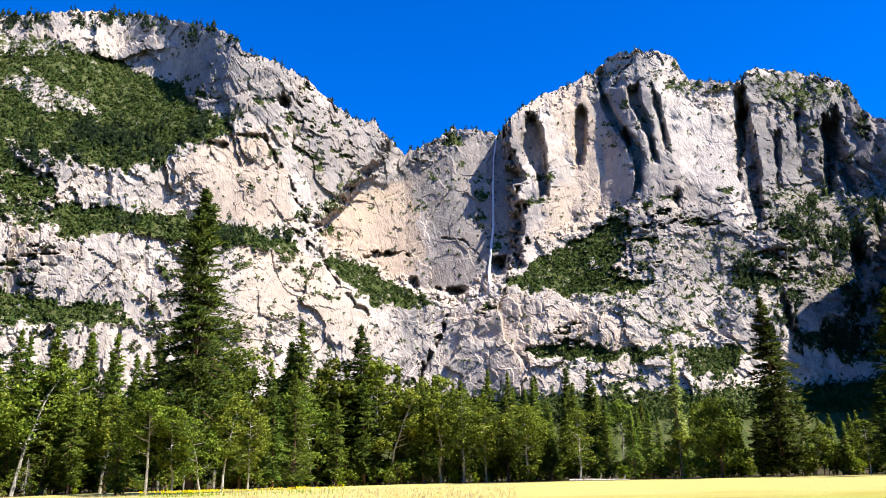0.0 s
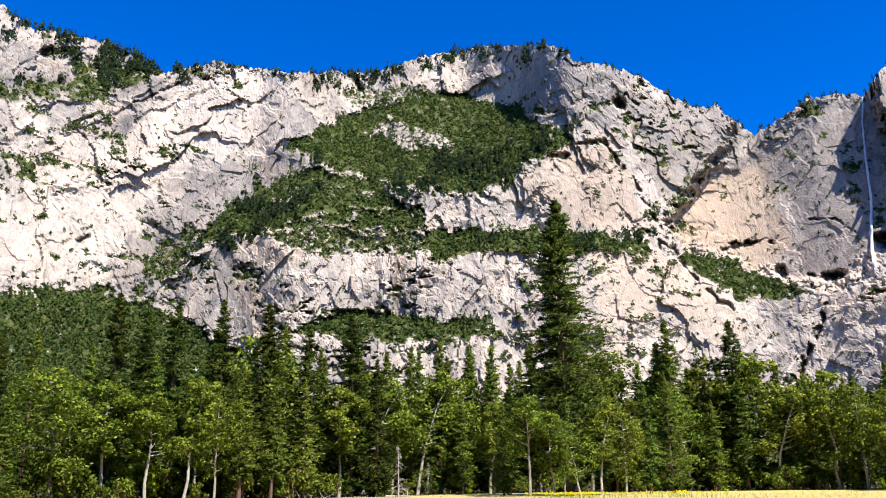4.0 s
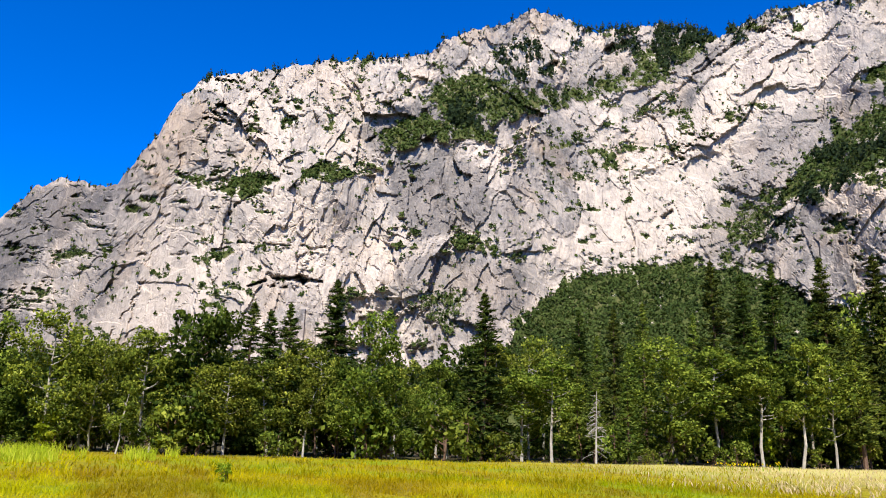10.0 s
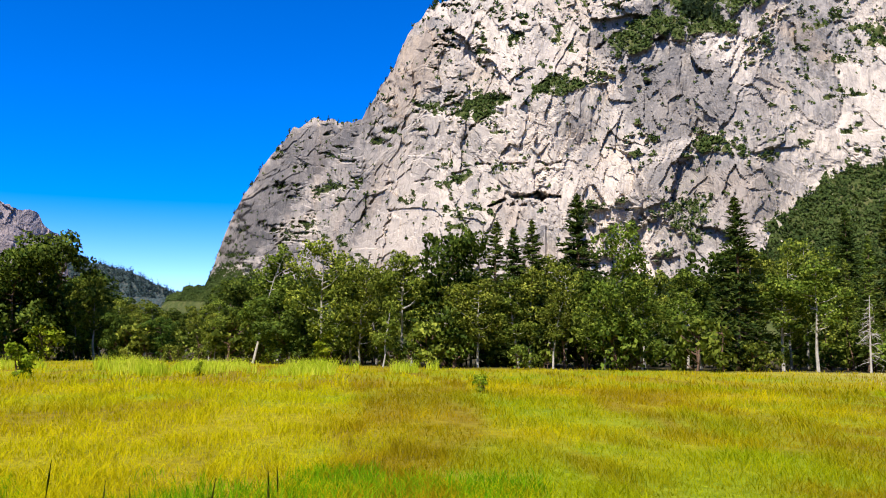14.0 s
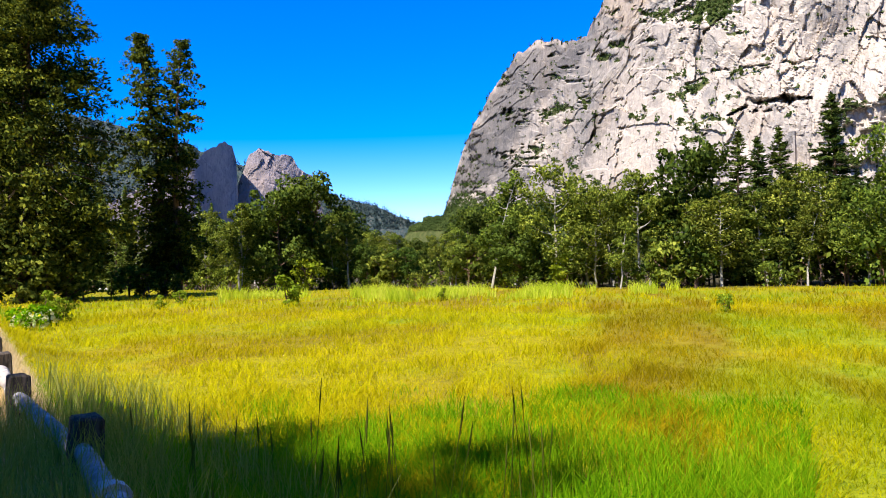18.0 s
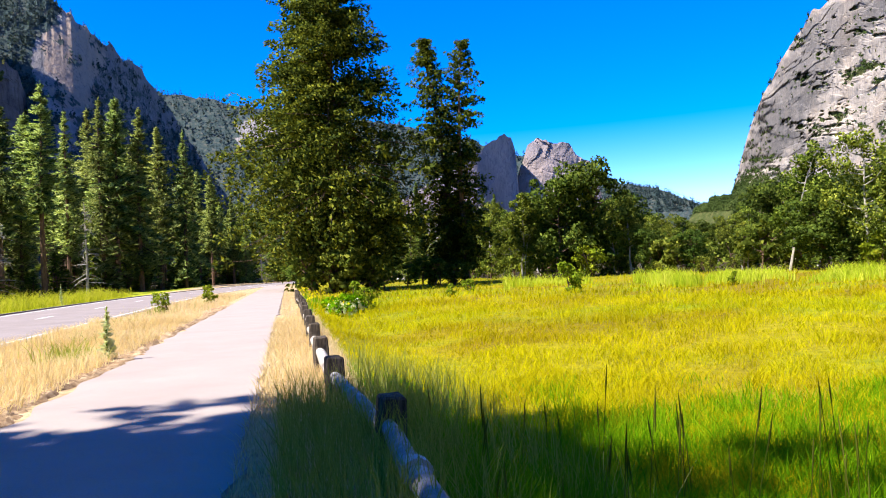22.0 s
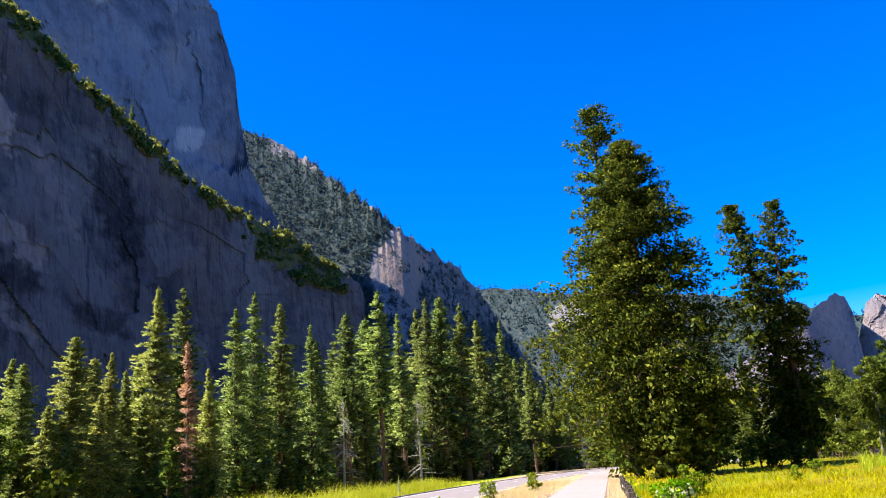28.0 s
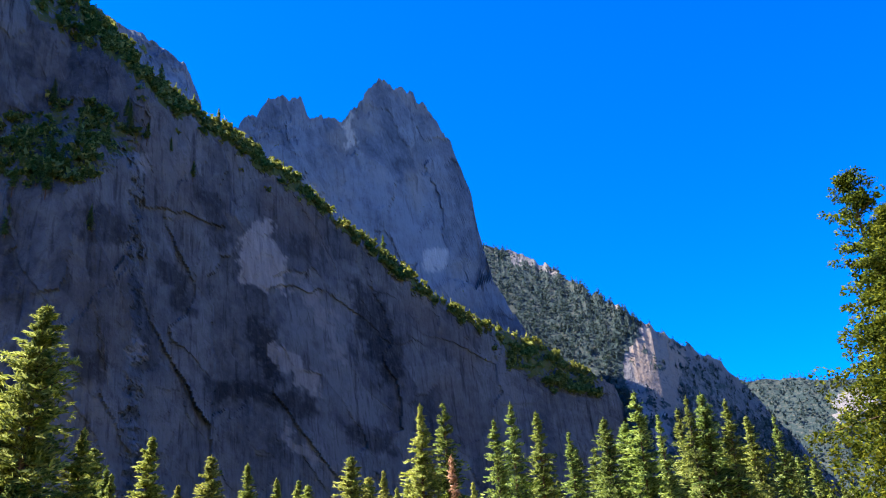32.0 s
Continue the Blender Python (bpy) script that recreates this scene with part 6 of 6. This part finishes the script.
def sector(n, az0, az1, r0, r1, rng, n_lo=-1e9, n_hi=1e9, power=1.0):
    a = np.radians(rng.uniform(az0, az1, n))
    u = rng.random(n)
    r = (r0 ** (1 - power) + u * (r1 ** (1 - power) - r0 ** (1 - power))) ** (1 / (1 - power)) if power != 1 else r0 * (r1 / r0) ** u
    xy = np.stack([-np.sin(a) * r, np.cos(a) * r], 1)
    c = xy[:, 0] * ACROSS.x + xy[:, 1] * ACROSS.y
    return xy[(c > n_lo) & (c < n_hi)], r[(c > n_lo) & (c < n_hi)]


def band(n, s0, s1, n0, n1, rng):
    s, c = rng.uniform(s0, s1, n), rng.uniform(n0, n1, n)
    return np.stack([ALONG.x * s + ACROSS.x * c, ALONG.y * s + ACROSS.y * c], 1)


gr = np.random.default_rng(77)
xy, r = sector(150000, 40, 132, 4.5, 46, gr, n_hi=-1.0)
grass("meadow_grass", "dense golden green meadow grass", xy, (0.15 + 0.0035 * r) * (1 + 0.75 * fbm(xy[:, 0] / 1.6, xy[:, 1] / 0.9, 2, 41).clip(-1, 1.2)), 0.003 + 0.0004 * r, M_MEADOW, 1, 1.5)
xy, r = sector(80000, 76, 132, 3.0, 14, gr, n_hi=-0.9, power=0.9)
keep = vnoise(xy[:, 0] / 1.7, xy[:, 1] / 1.7, 8) + 0.5 * vnoise(xy[:, 0] / 0.6, xy[:, 1] / 0.6, 9) < 1.75 - r / 6.2 + gr.normal(0, 0.3, len(r))
xy, r = xy[keep], r[keep]
grass("lush_grass", "tall bright green grass by the fence", xy, 0.58 - 0.025 * r, 0.003 + 0.0004 * r, M_LUSH, 2, 0.8)
xy, r = sector(24000, -5, 130, 44, 150, gr, n_hi=-2)
keep = r < line(EDGE, np.degrees(np.arctan2(-xy[:, 0], xy[:, 1]))) - 4
xy, r = xy[keep], r[keep]
dry = np.degrees(np.arctan2(-xy[:, 0], xy[:, 1])) < 46 + gr.normal(0, 5, len(r))
grass("far_meadow_grass", "golden meadow grass farther out", xy[~dry], 0.42, 0.04, M_MEADOW, 3, 1.2)
grass("dry_meadow_grass", "pale dry meadow grass along the wood", xy[dry], 0.42, 0.04, M_STRAW, 13, 1.2)
xy, r = sector(24000, 84, 116, 58, 80, gr, n_hi=-2)
keep = fbm(xy[:, 0] / 9, xy[:, 1] / 4, 3, 3) > 0.25
xy, r = xy[keep], r[keep]
grass("pale_reeds", "band of tall pale yellow-green reeds", xy, 1.05 + 0.35 * vnoise(xy[:, 0] / 5, xy[:, 1] / 5, 4), 0.03, M_REEDBED, 4, 0.7)
xy = np.concatenate([band(14000, 5, 30, -1.0, 0.5, gr), band(2600, 30, 70, -1.0, 0.4, gr)])
grass("verge_grass", "dry straw grass between path and fence", xy, 0.24, 0.006, M_STRAW, 5, 0.9)
xy = np.concatenate([band(38000, 2, 34, 3.5, 7.4, gr), band(9000, 34, 75, 3.6, 7.2, gr)])
keep = fbm(xy[:, 0] / 1.3, xy[:, 1] / 1.3, 3, 14) > -0.45 + 0.9 * (gr.random(len(xy)) - 0.5)
xy = xy[keep]
grass("roadside_grass", "dry straw grass between path and road", xy, 0.36 + 0.16 * vnoise(xy[:, 0] / 1.9, xy[:, 1] / 1.9, 15), 0.0075, M_STRAW, 6, 0.9)
xy = band(2600, 4, 60, 3.9, 7.4, gr)
keep = fbm(xy[:, 0] / 1.6, xy[:, 1] / 1.6, 2, 17) > 0.35
grass("verge_weeds", "sparse pale green weeds in dry grass", xy[keep], 0.5, 0.008, M_PALEWEED, 16, 0.7)
xy = np.concatenate([band(14000, 20, 90, 16.3, 24, gr), band(7000, 5, 60, 20, 40, gr)])
clump = vnoise(xy[:, 0] / 3.2, xy[:, 1] / 3.2, 19)
grass("bank_grass", "tall yellow-green grass beyond the road", xy, 0.95 + 0.65 * clump, 0.018, M_BANK, 7, 0.9)
xy = np.concatenate([band(2600, 4.2, 9.5, -1.3, 0.15, gr), band(1500, 5.0, 14, -2.6, -0.9, gr)])
grass("fence_weeds", "seedy greenish weeds round the fence posts", xy, 0.66, 0.006, M_PALEWEED, 8, 0.45)


def reed_stalks(n):
    rng = np.random.default_rng(5)
    soup = Soup()
    for _ in range(n):
        a, r = math.radians(rng.uniform(93, 121)), rng.uniform(4.2, 7.2)
        p = np.array([-math.sin(a) * r, math.cos(a) * r, -0.45])
        h = rng.uniform(0.7, 1.25)
        q = p + np.array([rng.normal(0, 0.09), rng.normal(0, 0.09), h])
        soup.tube([p, (p + q) / 2 + rng.normal(0, 0.012, 3), q], [0.004, 0.0035, 0.003], 4)
        soup.tube([q - (q - p) * 0.22, q - (q - p) * 0.10, q + (q - p) * 0.03], [0.003, 0.0075, 0.002], 5)
    ob = new("reed_stalks", soup.mesh("reed_stalks", M_REED))
    return tagged(ob, "dark upright reed stalks with seed heads", "reeds", kind="stuff")


reed_stalks(38)


# the crumbling earth edge along the path
def earth_bank(s0, s1, n0, n1, tall):
    k, j = int((s1 - s0) / 0.12), 9
    s, c = np.meshgrid(np.linspace(s0, s1, k), np.linspace(0, 1, j), indexing="ij")
    n = n0 + (n1 - n0) * c + 0.16 * fbm(s * 0.9, c * 0 + 2, 3, 31) * (1 - c)
    z = tall * np.sin(np.pi * np.clip(c, 0, 1)) ** 0.7 * (0.75 + 0.5 * fbm(s * 0.7, c * 2, 3, 33)) + 0.05 * fbm(s * 4, c * 5, 4, 34, 0.7) + 0.015
    z[:, 0], z[:, -1] = -0.03, -0.03
    P = np.stack([ALONG.x * s + ACROSS.x * n, ALONG.y * s + ACROSS.y * n, z], -1).reshape(-1, 3)
    m = Mat("dry_earth")
    g = m.noise(6, 5, 0.7)
    m.bump(g, 0.04)
    mt = m.done(m.ramp(g, (0.3, (0.12, 0.07, 0.04)), (0.5, (0.34, 0.22, 0.12)), (0.65, (0.52, 0.38, 0.23))), 0.95, 0, 0.1)
    tagged(new("earth_bank", np_mesh("earth_bank", P, grid_faces(k, j), mt, False)), "crumbling brown earth edge beside the path", "bank", kind="structure")


earth_bank(3, 46, 3.24, 4.0, 0.05)


# ---- fence ----
def fence():
    rng = random.Random(4)
    root = empty("fence", "low weathered log fence along the footpath", "fence")
    spots = [(2.6 if i == 1 else 3.45 * i, (-0.76 if i < 3 else -0.53) + 0.04 * rng.uniform(-1, 1)) for i in range(-2, 17)]
    for s, n in spots:
        bm = bmesh.new()
        bmesh.ops.create_cube(bm, size=1)
        bmesh.ops.subdivide_edges(bm, edges=bm.edges[:], cuts=3, use_grid_fill=True)
        for v in bm.verts:
            v.co = Vector((v.co.x * 0.27, v.co.y * 0.24, (v.co.z + 0.5) * 0.78))
            if v.co.z > 0.7:
                v.co.x *= 0.9
                v.co.y *= 0.9
            v.co += 0.02 * noise.noise_vector(v.co * 6 + Vector((s, 0, 0)))
        bmesh.ops.bevel(bm, geom=[e for e in bm.edges if e.calc_face_angle(0) > 0.9], offset=0.02, segments=1, affect="EDGES")
        me = bpy.data.meshes.new("post")
        bm.to_mesh(me)
        bm.free()
        me.materials.append(M_POST)
        ob = part("post", me, root)
        ob.matrix_basis = Matrix.Translation(place(s, n, -0.2)) @ pose(0, 0, 0, rng.uniform(-3, 3), rng.uniform(-3, 3), 41 + rng.uniform(-7, 7))
    for (s0, n0), (s1, n1) in zip(spots, spots[1:]):
        a, b = place(s0 + 0.05, n0 + 0.02, 0.28 + rng.uniform(-0.05, 0.05)), place(s1 - 0.02, n1 + 0.02, 0.30 + rng.uniform(-0.05, 0.05))
        soup = Soup()
        k = 9
        pts = [a.lerp(b, i / (k - 1)) + 0.02 * noise.noise_vector((s0 + i * 0.7, 3, 1)) for i in range(k)]
        soup.tube([tuple(p) for p in pts], [0.082 + 0.016 * noise.noise((s0 * 3 + i, 1, 2)) - (0.02 if i in (0, k - 1) else 0) for i in range(k)], 11)
        rail = part("rail", soup.mesh("rail", M_LOG, False), root)
        if abs(s0 - 2.6) < 0.1:
            for f in (0.60,):
                c = a.lerp(b, f)
                st = Soup()
                d = (b - a).normalized()
                st.tube([tuple(c - d * 0.06), tuple(c + d * 0.06)], [0.108, 0.108], 14)
                part("strap", st.mesh("strap", M_STRAP), rail, "pale metal strap round the rail")


def wood_mat(name, a, b, c):
    m = Mat(name)
    g = m.noise(1.0, 5, 0.65, m.stretch(18, 18, 3), 0.6)
    patchy = m.noise(5, 4, 0.6)
    col = m.mix(m.ramp(g, (0.35, 0.0), (0.65, 1.0)), a, b)
    col = m.mix(m.ramp(patchy, (0.52, 0.0), (0.64, 0.8)), col, c)
    m.bump(g, 0.015)
    return m.done(col, 0.9, 0, 0.15)


M_POST = wood_mat("post_wood", (0.035, 0.028, 0.023), (0.11, 0.085, 0.065), (0.18, 0.15, 0.12))
M_LOG = wood_mat("rail_wood", (0.26, 0.22, 0.19), (0.48, 0.42, 0.37), (0.62, 0.57, 0.52))
M_STRAP = Mat("strap_metal").done((0.55, 0.52, 0.48), 0.5, 0.6)
fence()


# ---- small plants ----
def small(name, label, proto, x, y, h, cat="bush"):
    ob = copy_thing(proto, Matrix.Identity(4))
    ob.name = name
    ob.matrix_basis = pose(x, y, float(ground_z(np.array([x]), np.array([y]))[0]), 0, 0, x * 37) @ Matrix.Diagonal((h / 3, h / 3, h / 3, 1))
    return tagged(ob, label, cat, "meadow bushes")


plant(MEADOWBUSH[1], 118.5, 66, 1.0, rng_py)
plant(MEADOWBUSH[0], 100.4, 60, 1.0, rng_py)
small("bush", "small bright green sapling in the meadow", MEADOWBUSH[0], -53, -20.7, 2.2)
small("bush", "round green bush on the dry verge", MEADOWBUSH[1], -26.9, -31.2, 1.0)
small("bush", "green bush on the dry verge by the path", MEADOWBUSH[0], -35.5, -37.5, 1.2)
small("bush", "low green shrub by the fence", MEADOWBUSH[1], -33.5, -24.5, 1.2)
small("bush", "low green shrub by the fence", MEADOWBUSH[0], -41, -30.5, 1.4)
small("bush", "low green clump in the meadow grass", MEADOWBUSH[1], -38.0, 6.3, 0.8)
small("bush", "low green clump in the meadow grass", MEADOWBUSH[0], -46, -26.3, 0.9)
xy = np.array([(-10.2, -14.9)]) + np.random.default_rng(3).normal(0, 0.28, (160, 2))
grass("green_weeds", "pale green weeds in dry grass", xy, 0.55, 0.012, M_PALEWEED, 23, 0.9)


def mullein(x, y, h, seed):
    rng = np.random.default_rng(seed)
    root = empty("mullein", "pale tall mullein stalk with drooping leaves", "plant", "verge weeds")
    st, lv = Soup(), Soup()
    st.tube([(0, 0, 0), (0.02, 0, h * 0.5), (0, 0.01, h)], [0.02, 0.016, 0.008], 6)
    n = 150
    f = rng.random(n) ** 0.85
    a = rng.uniform(0, 2 * np.pi, n)
    d = np.stack([np.cos(a), np.sin(a), 0.4 - 0 * a], 1)
    L = 0.20 * (1.1 - f) * rng.uniform(0.6, 1.3, n)
    pos = np.stack([0 * f, 0 * f, f * h], 1) + d * (0.4 * L)[:, None]
    sprays(lv, pos, d, L + 0.05, rng, 0.45, 1)
    part("stalk", st.mesh("mullein_stalk", M_LUSH), root)
    part("leaves", lv.mesh("mullein_leaves", M_PALEGREEN), root)
    root.matrix_basis = pose(x, y, 0)


M_PALEGREEN = blades("woolly_leaf", (0.34, 0.37, 0.20), (0.55, 0.56, 0.36))
mullein(-10.67, -14.23, 1.15, 1)
mullein(-38.2, -56.2, 1.6, 2)


def blossom_bush(x, y, h, seed):
    ob = broadleaf("flowering_shrub", "shrub dotted with pale blossom beside the fence", h, h * 1.1, seed, 700, 9, 0.03, M_LUSH, M_BARK, 0.16, 1, "shrub", "flowering shrubs")
    rng = np.random.default_rng(seed)
    fl = Soup()
    n = 160
    d = unit(rng.normal(size=(n, 3)))
    d[:, 2] = np.abs(d[:, 2])
    sprays(fl, d * np.array([h * 1.1, h * 1.1, h * 0.95]) * rng.uniform(0.75, 1.05, (n, 1)), d, np.full(n, 0.17), rng, 0.9, 2)
    part("blossom", fl.mesh("blossom", M_PETAL), ob, "pale cream blossom")
    ob.matrix_basis = pose(x, y, -0.25)


blossom_bush(-29.0, -22.4, 0.65, 31)
blossom_bush(-32.2, -24.2, 0.6, 32)


# ---- the falls ----
def waterfall():
    m = Mat("falling_water")
    n = m.noise(1.0, 4, 0.7, m.stretch(0.6, 0.6, 0.05))
    mt = m.done(m.ramp(n, (0.3, (0.40, 0.41, 0.42)), (0.7, (0.72, 0.73, 0.74))), 0.4)
    track = [(-4.75, 23.6), (-4.45, 22.0), (-4.3, 20.0), (-4.2, 17.2), (-3.95, 15.6), (-3.8, 14.4), (-3.75, 12.9)]
    V, F = [], []
    k = 60
    for i in range(k):
        e = 23.6 + (12.9 - 23.6) * i / (k - 1)
        a = float(np.interp(-e, [-t[1] for t in track], [t[0] for t in track])) + 0.03 * noise.noise((i * 0.4, 0, 0))
        ia = int(np.argmin(np.abs(north["az"] - a)))
        je = int(np.argmin(np.abs(north["el"][ia] - e)))
        r = float(north["R"][max(0, ia - 3):ia + 4, max(0, je - 3):je + 4].min()) - 4
        w = 0.03 + 0.06 * i / k + 0.06 * abs(noise.noise((i * 0.9, 4, 0)))
        for da, dr in ((-w, 2.5), (0, 0), (w, 2.5)):
            V.append(tuple(bearing(a + da, e, (r + dr) / math.cos(math.radians(e))) + Vector((0, 0, EYE))))
    for i in range(k - 1):
        for j in range(2):
            F.append((3 * i + j, 3 * i + j + 1, 3 * i + j + 4, 3 * i + j + 3))
    tagged(new("waterfall", np_mesh("waterfall", V, F, mt, False)), "thin white waterfall down a granite wall", "waterfall", kind="structure")


waterfall()


# ---- things farther along the road and at the meadow's edge ----
def lathe_wheel(radius, width):
    soup = Soup()
    soup.tube([(0, -width / 2, 0), (0, -width * 0.4, 0), (0, width * 0.4, 0), (0, width / 2, 0)], [radius * 0.9, radius, radius, radius * 0.9], 20)
    return soup


def car(az, dist, heading):
    root = empty("car", "white parked saloon car at the road's far end", "car")

    def hull(rows, name, material, parent, label=""):
        bm = bmesh.new()
        loops = []
        for x, w, z0, z1 in rows:
            loops.append([bm.verts.new(c) for c in ((x, -w, z0), (x, w, z0), (x, w * 1.02, (z0 + z1) / 2), (x, w * 0.94, z1), (x, -w * 0.94, z1), (x, -w * 1.02, (z0 + z1) / 2))])
        for p, q in zip(loops, loops[1:]):
            for k in range(6):
                bm.faces.new((p[k], p[(k + 1) % 6], q[(k + 1) % 6], q[k]))
        bm.faces.new(loops[0][::-1])
        bm.faces.new(loops[-1])
        bmesh.ops.recalc_face_normals(bm, faces=bm.faces[:])
        bmesh.ops.bevel(bm, geom=[e for e in bm.edges if e.calc_face_angle(0) > 0.5], offset=0.04, segments=2, affect="EDGES")
        me = bpy.data.meshes.new(name)
        bm.to_mesh(me)
        bm.free()
        me.materials.append(material)
        return part(name, me, parent, label)

    hull([(-2.25, 0.74, 0.35, 0.72), (-2.1, 0.84, 0.25, 0.86), (-0.9, 0.88, 0.22, 0.92), (1.2, 0.88, 0.22, 0.94), (2.0, 0.84, 0.25, 0.98), (2.25, 0.76, 0.35, 0.92)], "body", M_CARPAINT, root, "white painted bodywork")
    cabin = hull([(-0.95, 0.78, 0.90, 0.94), (-0.25, 0.70, 0.90, 1.40), (0.9, 0.70, 0.90, 1.43), (1.75, 0.76, 0.94, 1.0)], "cabin", M_CARPAINT, root)
    for y in (-1, 1):
        side = Soup()
        side.tris([(-0.65, y * 0.80, 0.98), (0.3, y * 0.80, 0.98), (0.3, y * 0.735, 1.34), (-0.65, y * 0.80, 0.98), (0.3, y * 0.735, 1.34), (-0.2, y * 0.735, 1.34),
                   (0.38, y * 0.80, 0.98), (1.4, y * 0.80, 0.98), (0.95, y * 0.735, 1.34), (0.38, y * 0.80, 0.98), (0.95, y * 0.735, 1.34), (0.38, y * 0.735, 1.34)])
        part("side_window", side.mesh("side_window", M_CARGLASS), cabin)
        for x in (-1.35, 1.35):
            wheel = part("wheel", lathe_wheel(0.32, 0.2).mesh("tyre", M_TYRE, False), root, "black tyre")
            wheel.location = (x, y * 0.76, 0.31)
            rim = part("rim", lathe_wheel(0.2, 0.03).mesh("rim", M_STRAP, False), wheel)
            rim.location = (0, y * 0.1, 0)
        lamp = Soup()
        lamp.tube([(-2.2, y * 0.58, 0.68), (-2.27, y * 0.56, 0.68)], [0.1, 0.08], 10)
        part("headlight", lamp.mesh("headlight", M_STRAP), root)
    shield = Soup()
    shield.tris([(-0.93, -0.68, 0.99), (-0.93, 0.68, 0.99), (-0.33, 0.6, 1.36), (-0.93, -0.68, 0.99), (-0.33, 0.6, 1.36), (-0.33, -0.6, 1.36)])
    part("windscreen", shield.mesh("windscreen", M_CARGLASS), cabin)
    x = bearing(az, 0, dist)
    root.matrix_basis = pose(x.x, x.y, 0.035, 0, 0, heading)


M_CARPAINT = Mat("white_car_paint").done((0.78, 0.78, 0.77), 0.25, 0, 0.5)
M_CARGLASS = Mat("dark_car_glass").done((0.02, 0.025, 0.03), 0.05, 0, 0.6)
M_TYRE = Mat("tyre_rubber").done((0.02, 0.02, 0.02), 0.85)
car(130.2, 168, 42)


def fallen_log(az0, d0, az1, d1, r, seed, limbs=4):
    rng = np.random.default_rng(seed)
    a, b = bearing(az0, 0, d0), bearing(az1, 0, d1)
    za, zb = (float(ground_z(np.array([p.x]), np.array([p.y]))[0]) for p in (a, b))
    root = empty("fallen_log", "bleached fallen log lying in the meadow grass", "log", "fallen logs")
    soup = Soup()
    a, b = np.array([a.x, a.y, za + r * 0.8]), np.array([b.x, b.y, zb + r * 0.8])
    t = np.linspace(0, 1, 7)[:, None]
    pts = a + (b - a) * t + rng.normal(0, 0.12 * r, (7, 3))
    soup.tube(pts, [r, r, 0.95 * r, 0.9 * r, 0.8 * r, 0.7 * r, 0.5 * r], 9)
    part("trunk", soup.mesh("fallen_trunk", M_DEADWOOD), root)
    for _ in range(limbs):
        p = a + (b - a) * rng.uniform(0.3, 1)
        q = p + np.array([rng.normal(0, 1.1), rng.normal(0, 1.1), rng.uniform(0.4, 1.5)])
        s = Soup()
        s.tube([p, (p + q) / 2 + rng.normal(0, 0.15, 3), q], [0.3 * r, 0.22 * r, 0.06 * r], 6)
        part("limb", s.mesh("fallen_limb", M_DEADWOOD), root)


for i, spec in enumerate(((123.0, 150, 123.7, 151, 0.3), (123.75, 152, 124.4, 150, 0.28), (-8.6, 172, -11.0, 174, 0.25), (-10.2, 169, -12.6, 171, 0.18), (36.5, 126, 34.6, 122, 0.2), (35.2, 119, 33.4, 121, 0.16), (29.5, 150, 27.8, 151, 0.2))):
    fallen_log(*spec, 900 + i, 0 if i < 2 else 5)


# flowering weeds in the grass: low clumps of yellow heads on green stems
def flower_strip(name, label, xy, tall, seed, head=0.22):
    rng = np.random.default_rng(seed)
    grass(name + "_stems", label + " stems", xy, tall, 0.03, M_LUSH, seed, 0.4, "flowers")
    n = len(xy)
    soup = Soup()
    pos = np.stack([xy[:, 0], xy[:, 1], ground_z(xy[:, 0], xy[:, 1]) + tall * rng.uniform(0.7, 1.1, n)], 1)
    sprays(soup, pos, rng.normal(0, 0.4, (n, 3)) + np.array([0, 0, 1]), np.full(n, head), rng, 0.8, 2)
    tagged(new(name, soup.mesh(name, M_YELLOW)), label, "flowers", kind="stuff")


M_YELLOW = blades("yellow_florets", (0.60, 0.50, 0.01), (0.75, 0.62, 0.02))
fr = np.random.default_rng(9)
for nm, az0, az1, d0, d1, n in (("goldenrod", 6, 20, 112, 128, 900), ("goldenrod", 44, 49, 94, 104, 160)):
    xy, r = sector(n, az0, az1, d0, d1, fr)
    keep = fbm(xy[:, 0] / 5, xy[:, 1] / 5, 2, 4) > -0.1
    flower_strip(nm, "yellow goldenrod in the meadow grass", xy[keep], 0.75, 40 + n)
xy = np.concatenate([band(70, 34, 60, -2.6, -0.6, fr)])
flower_strip("verge_flowers", "spiky yellow flowers beside the fence", xy, 0.7, 61, 0.12)
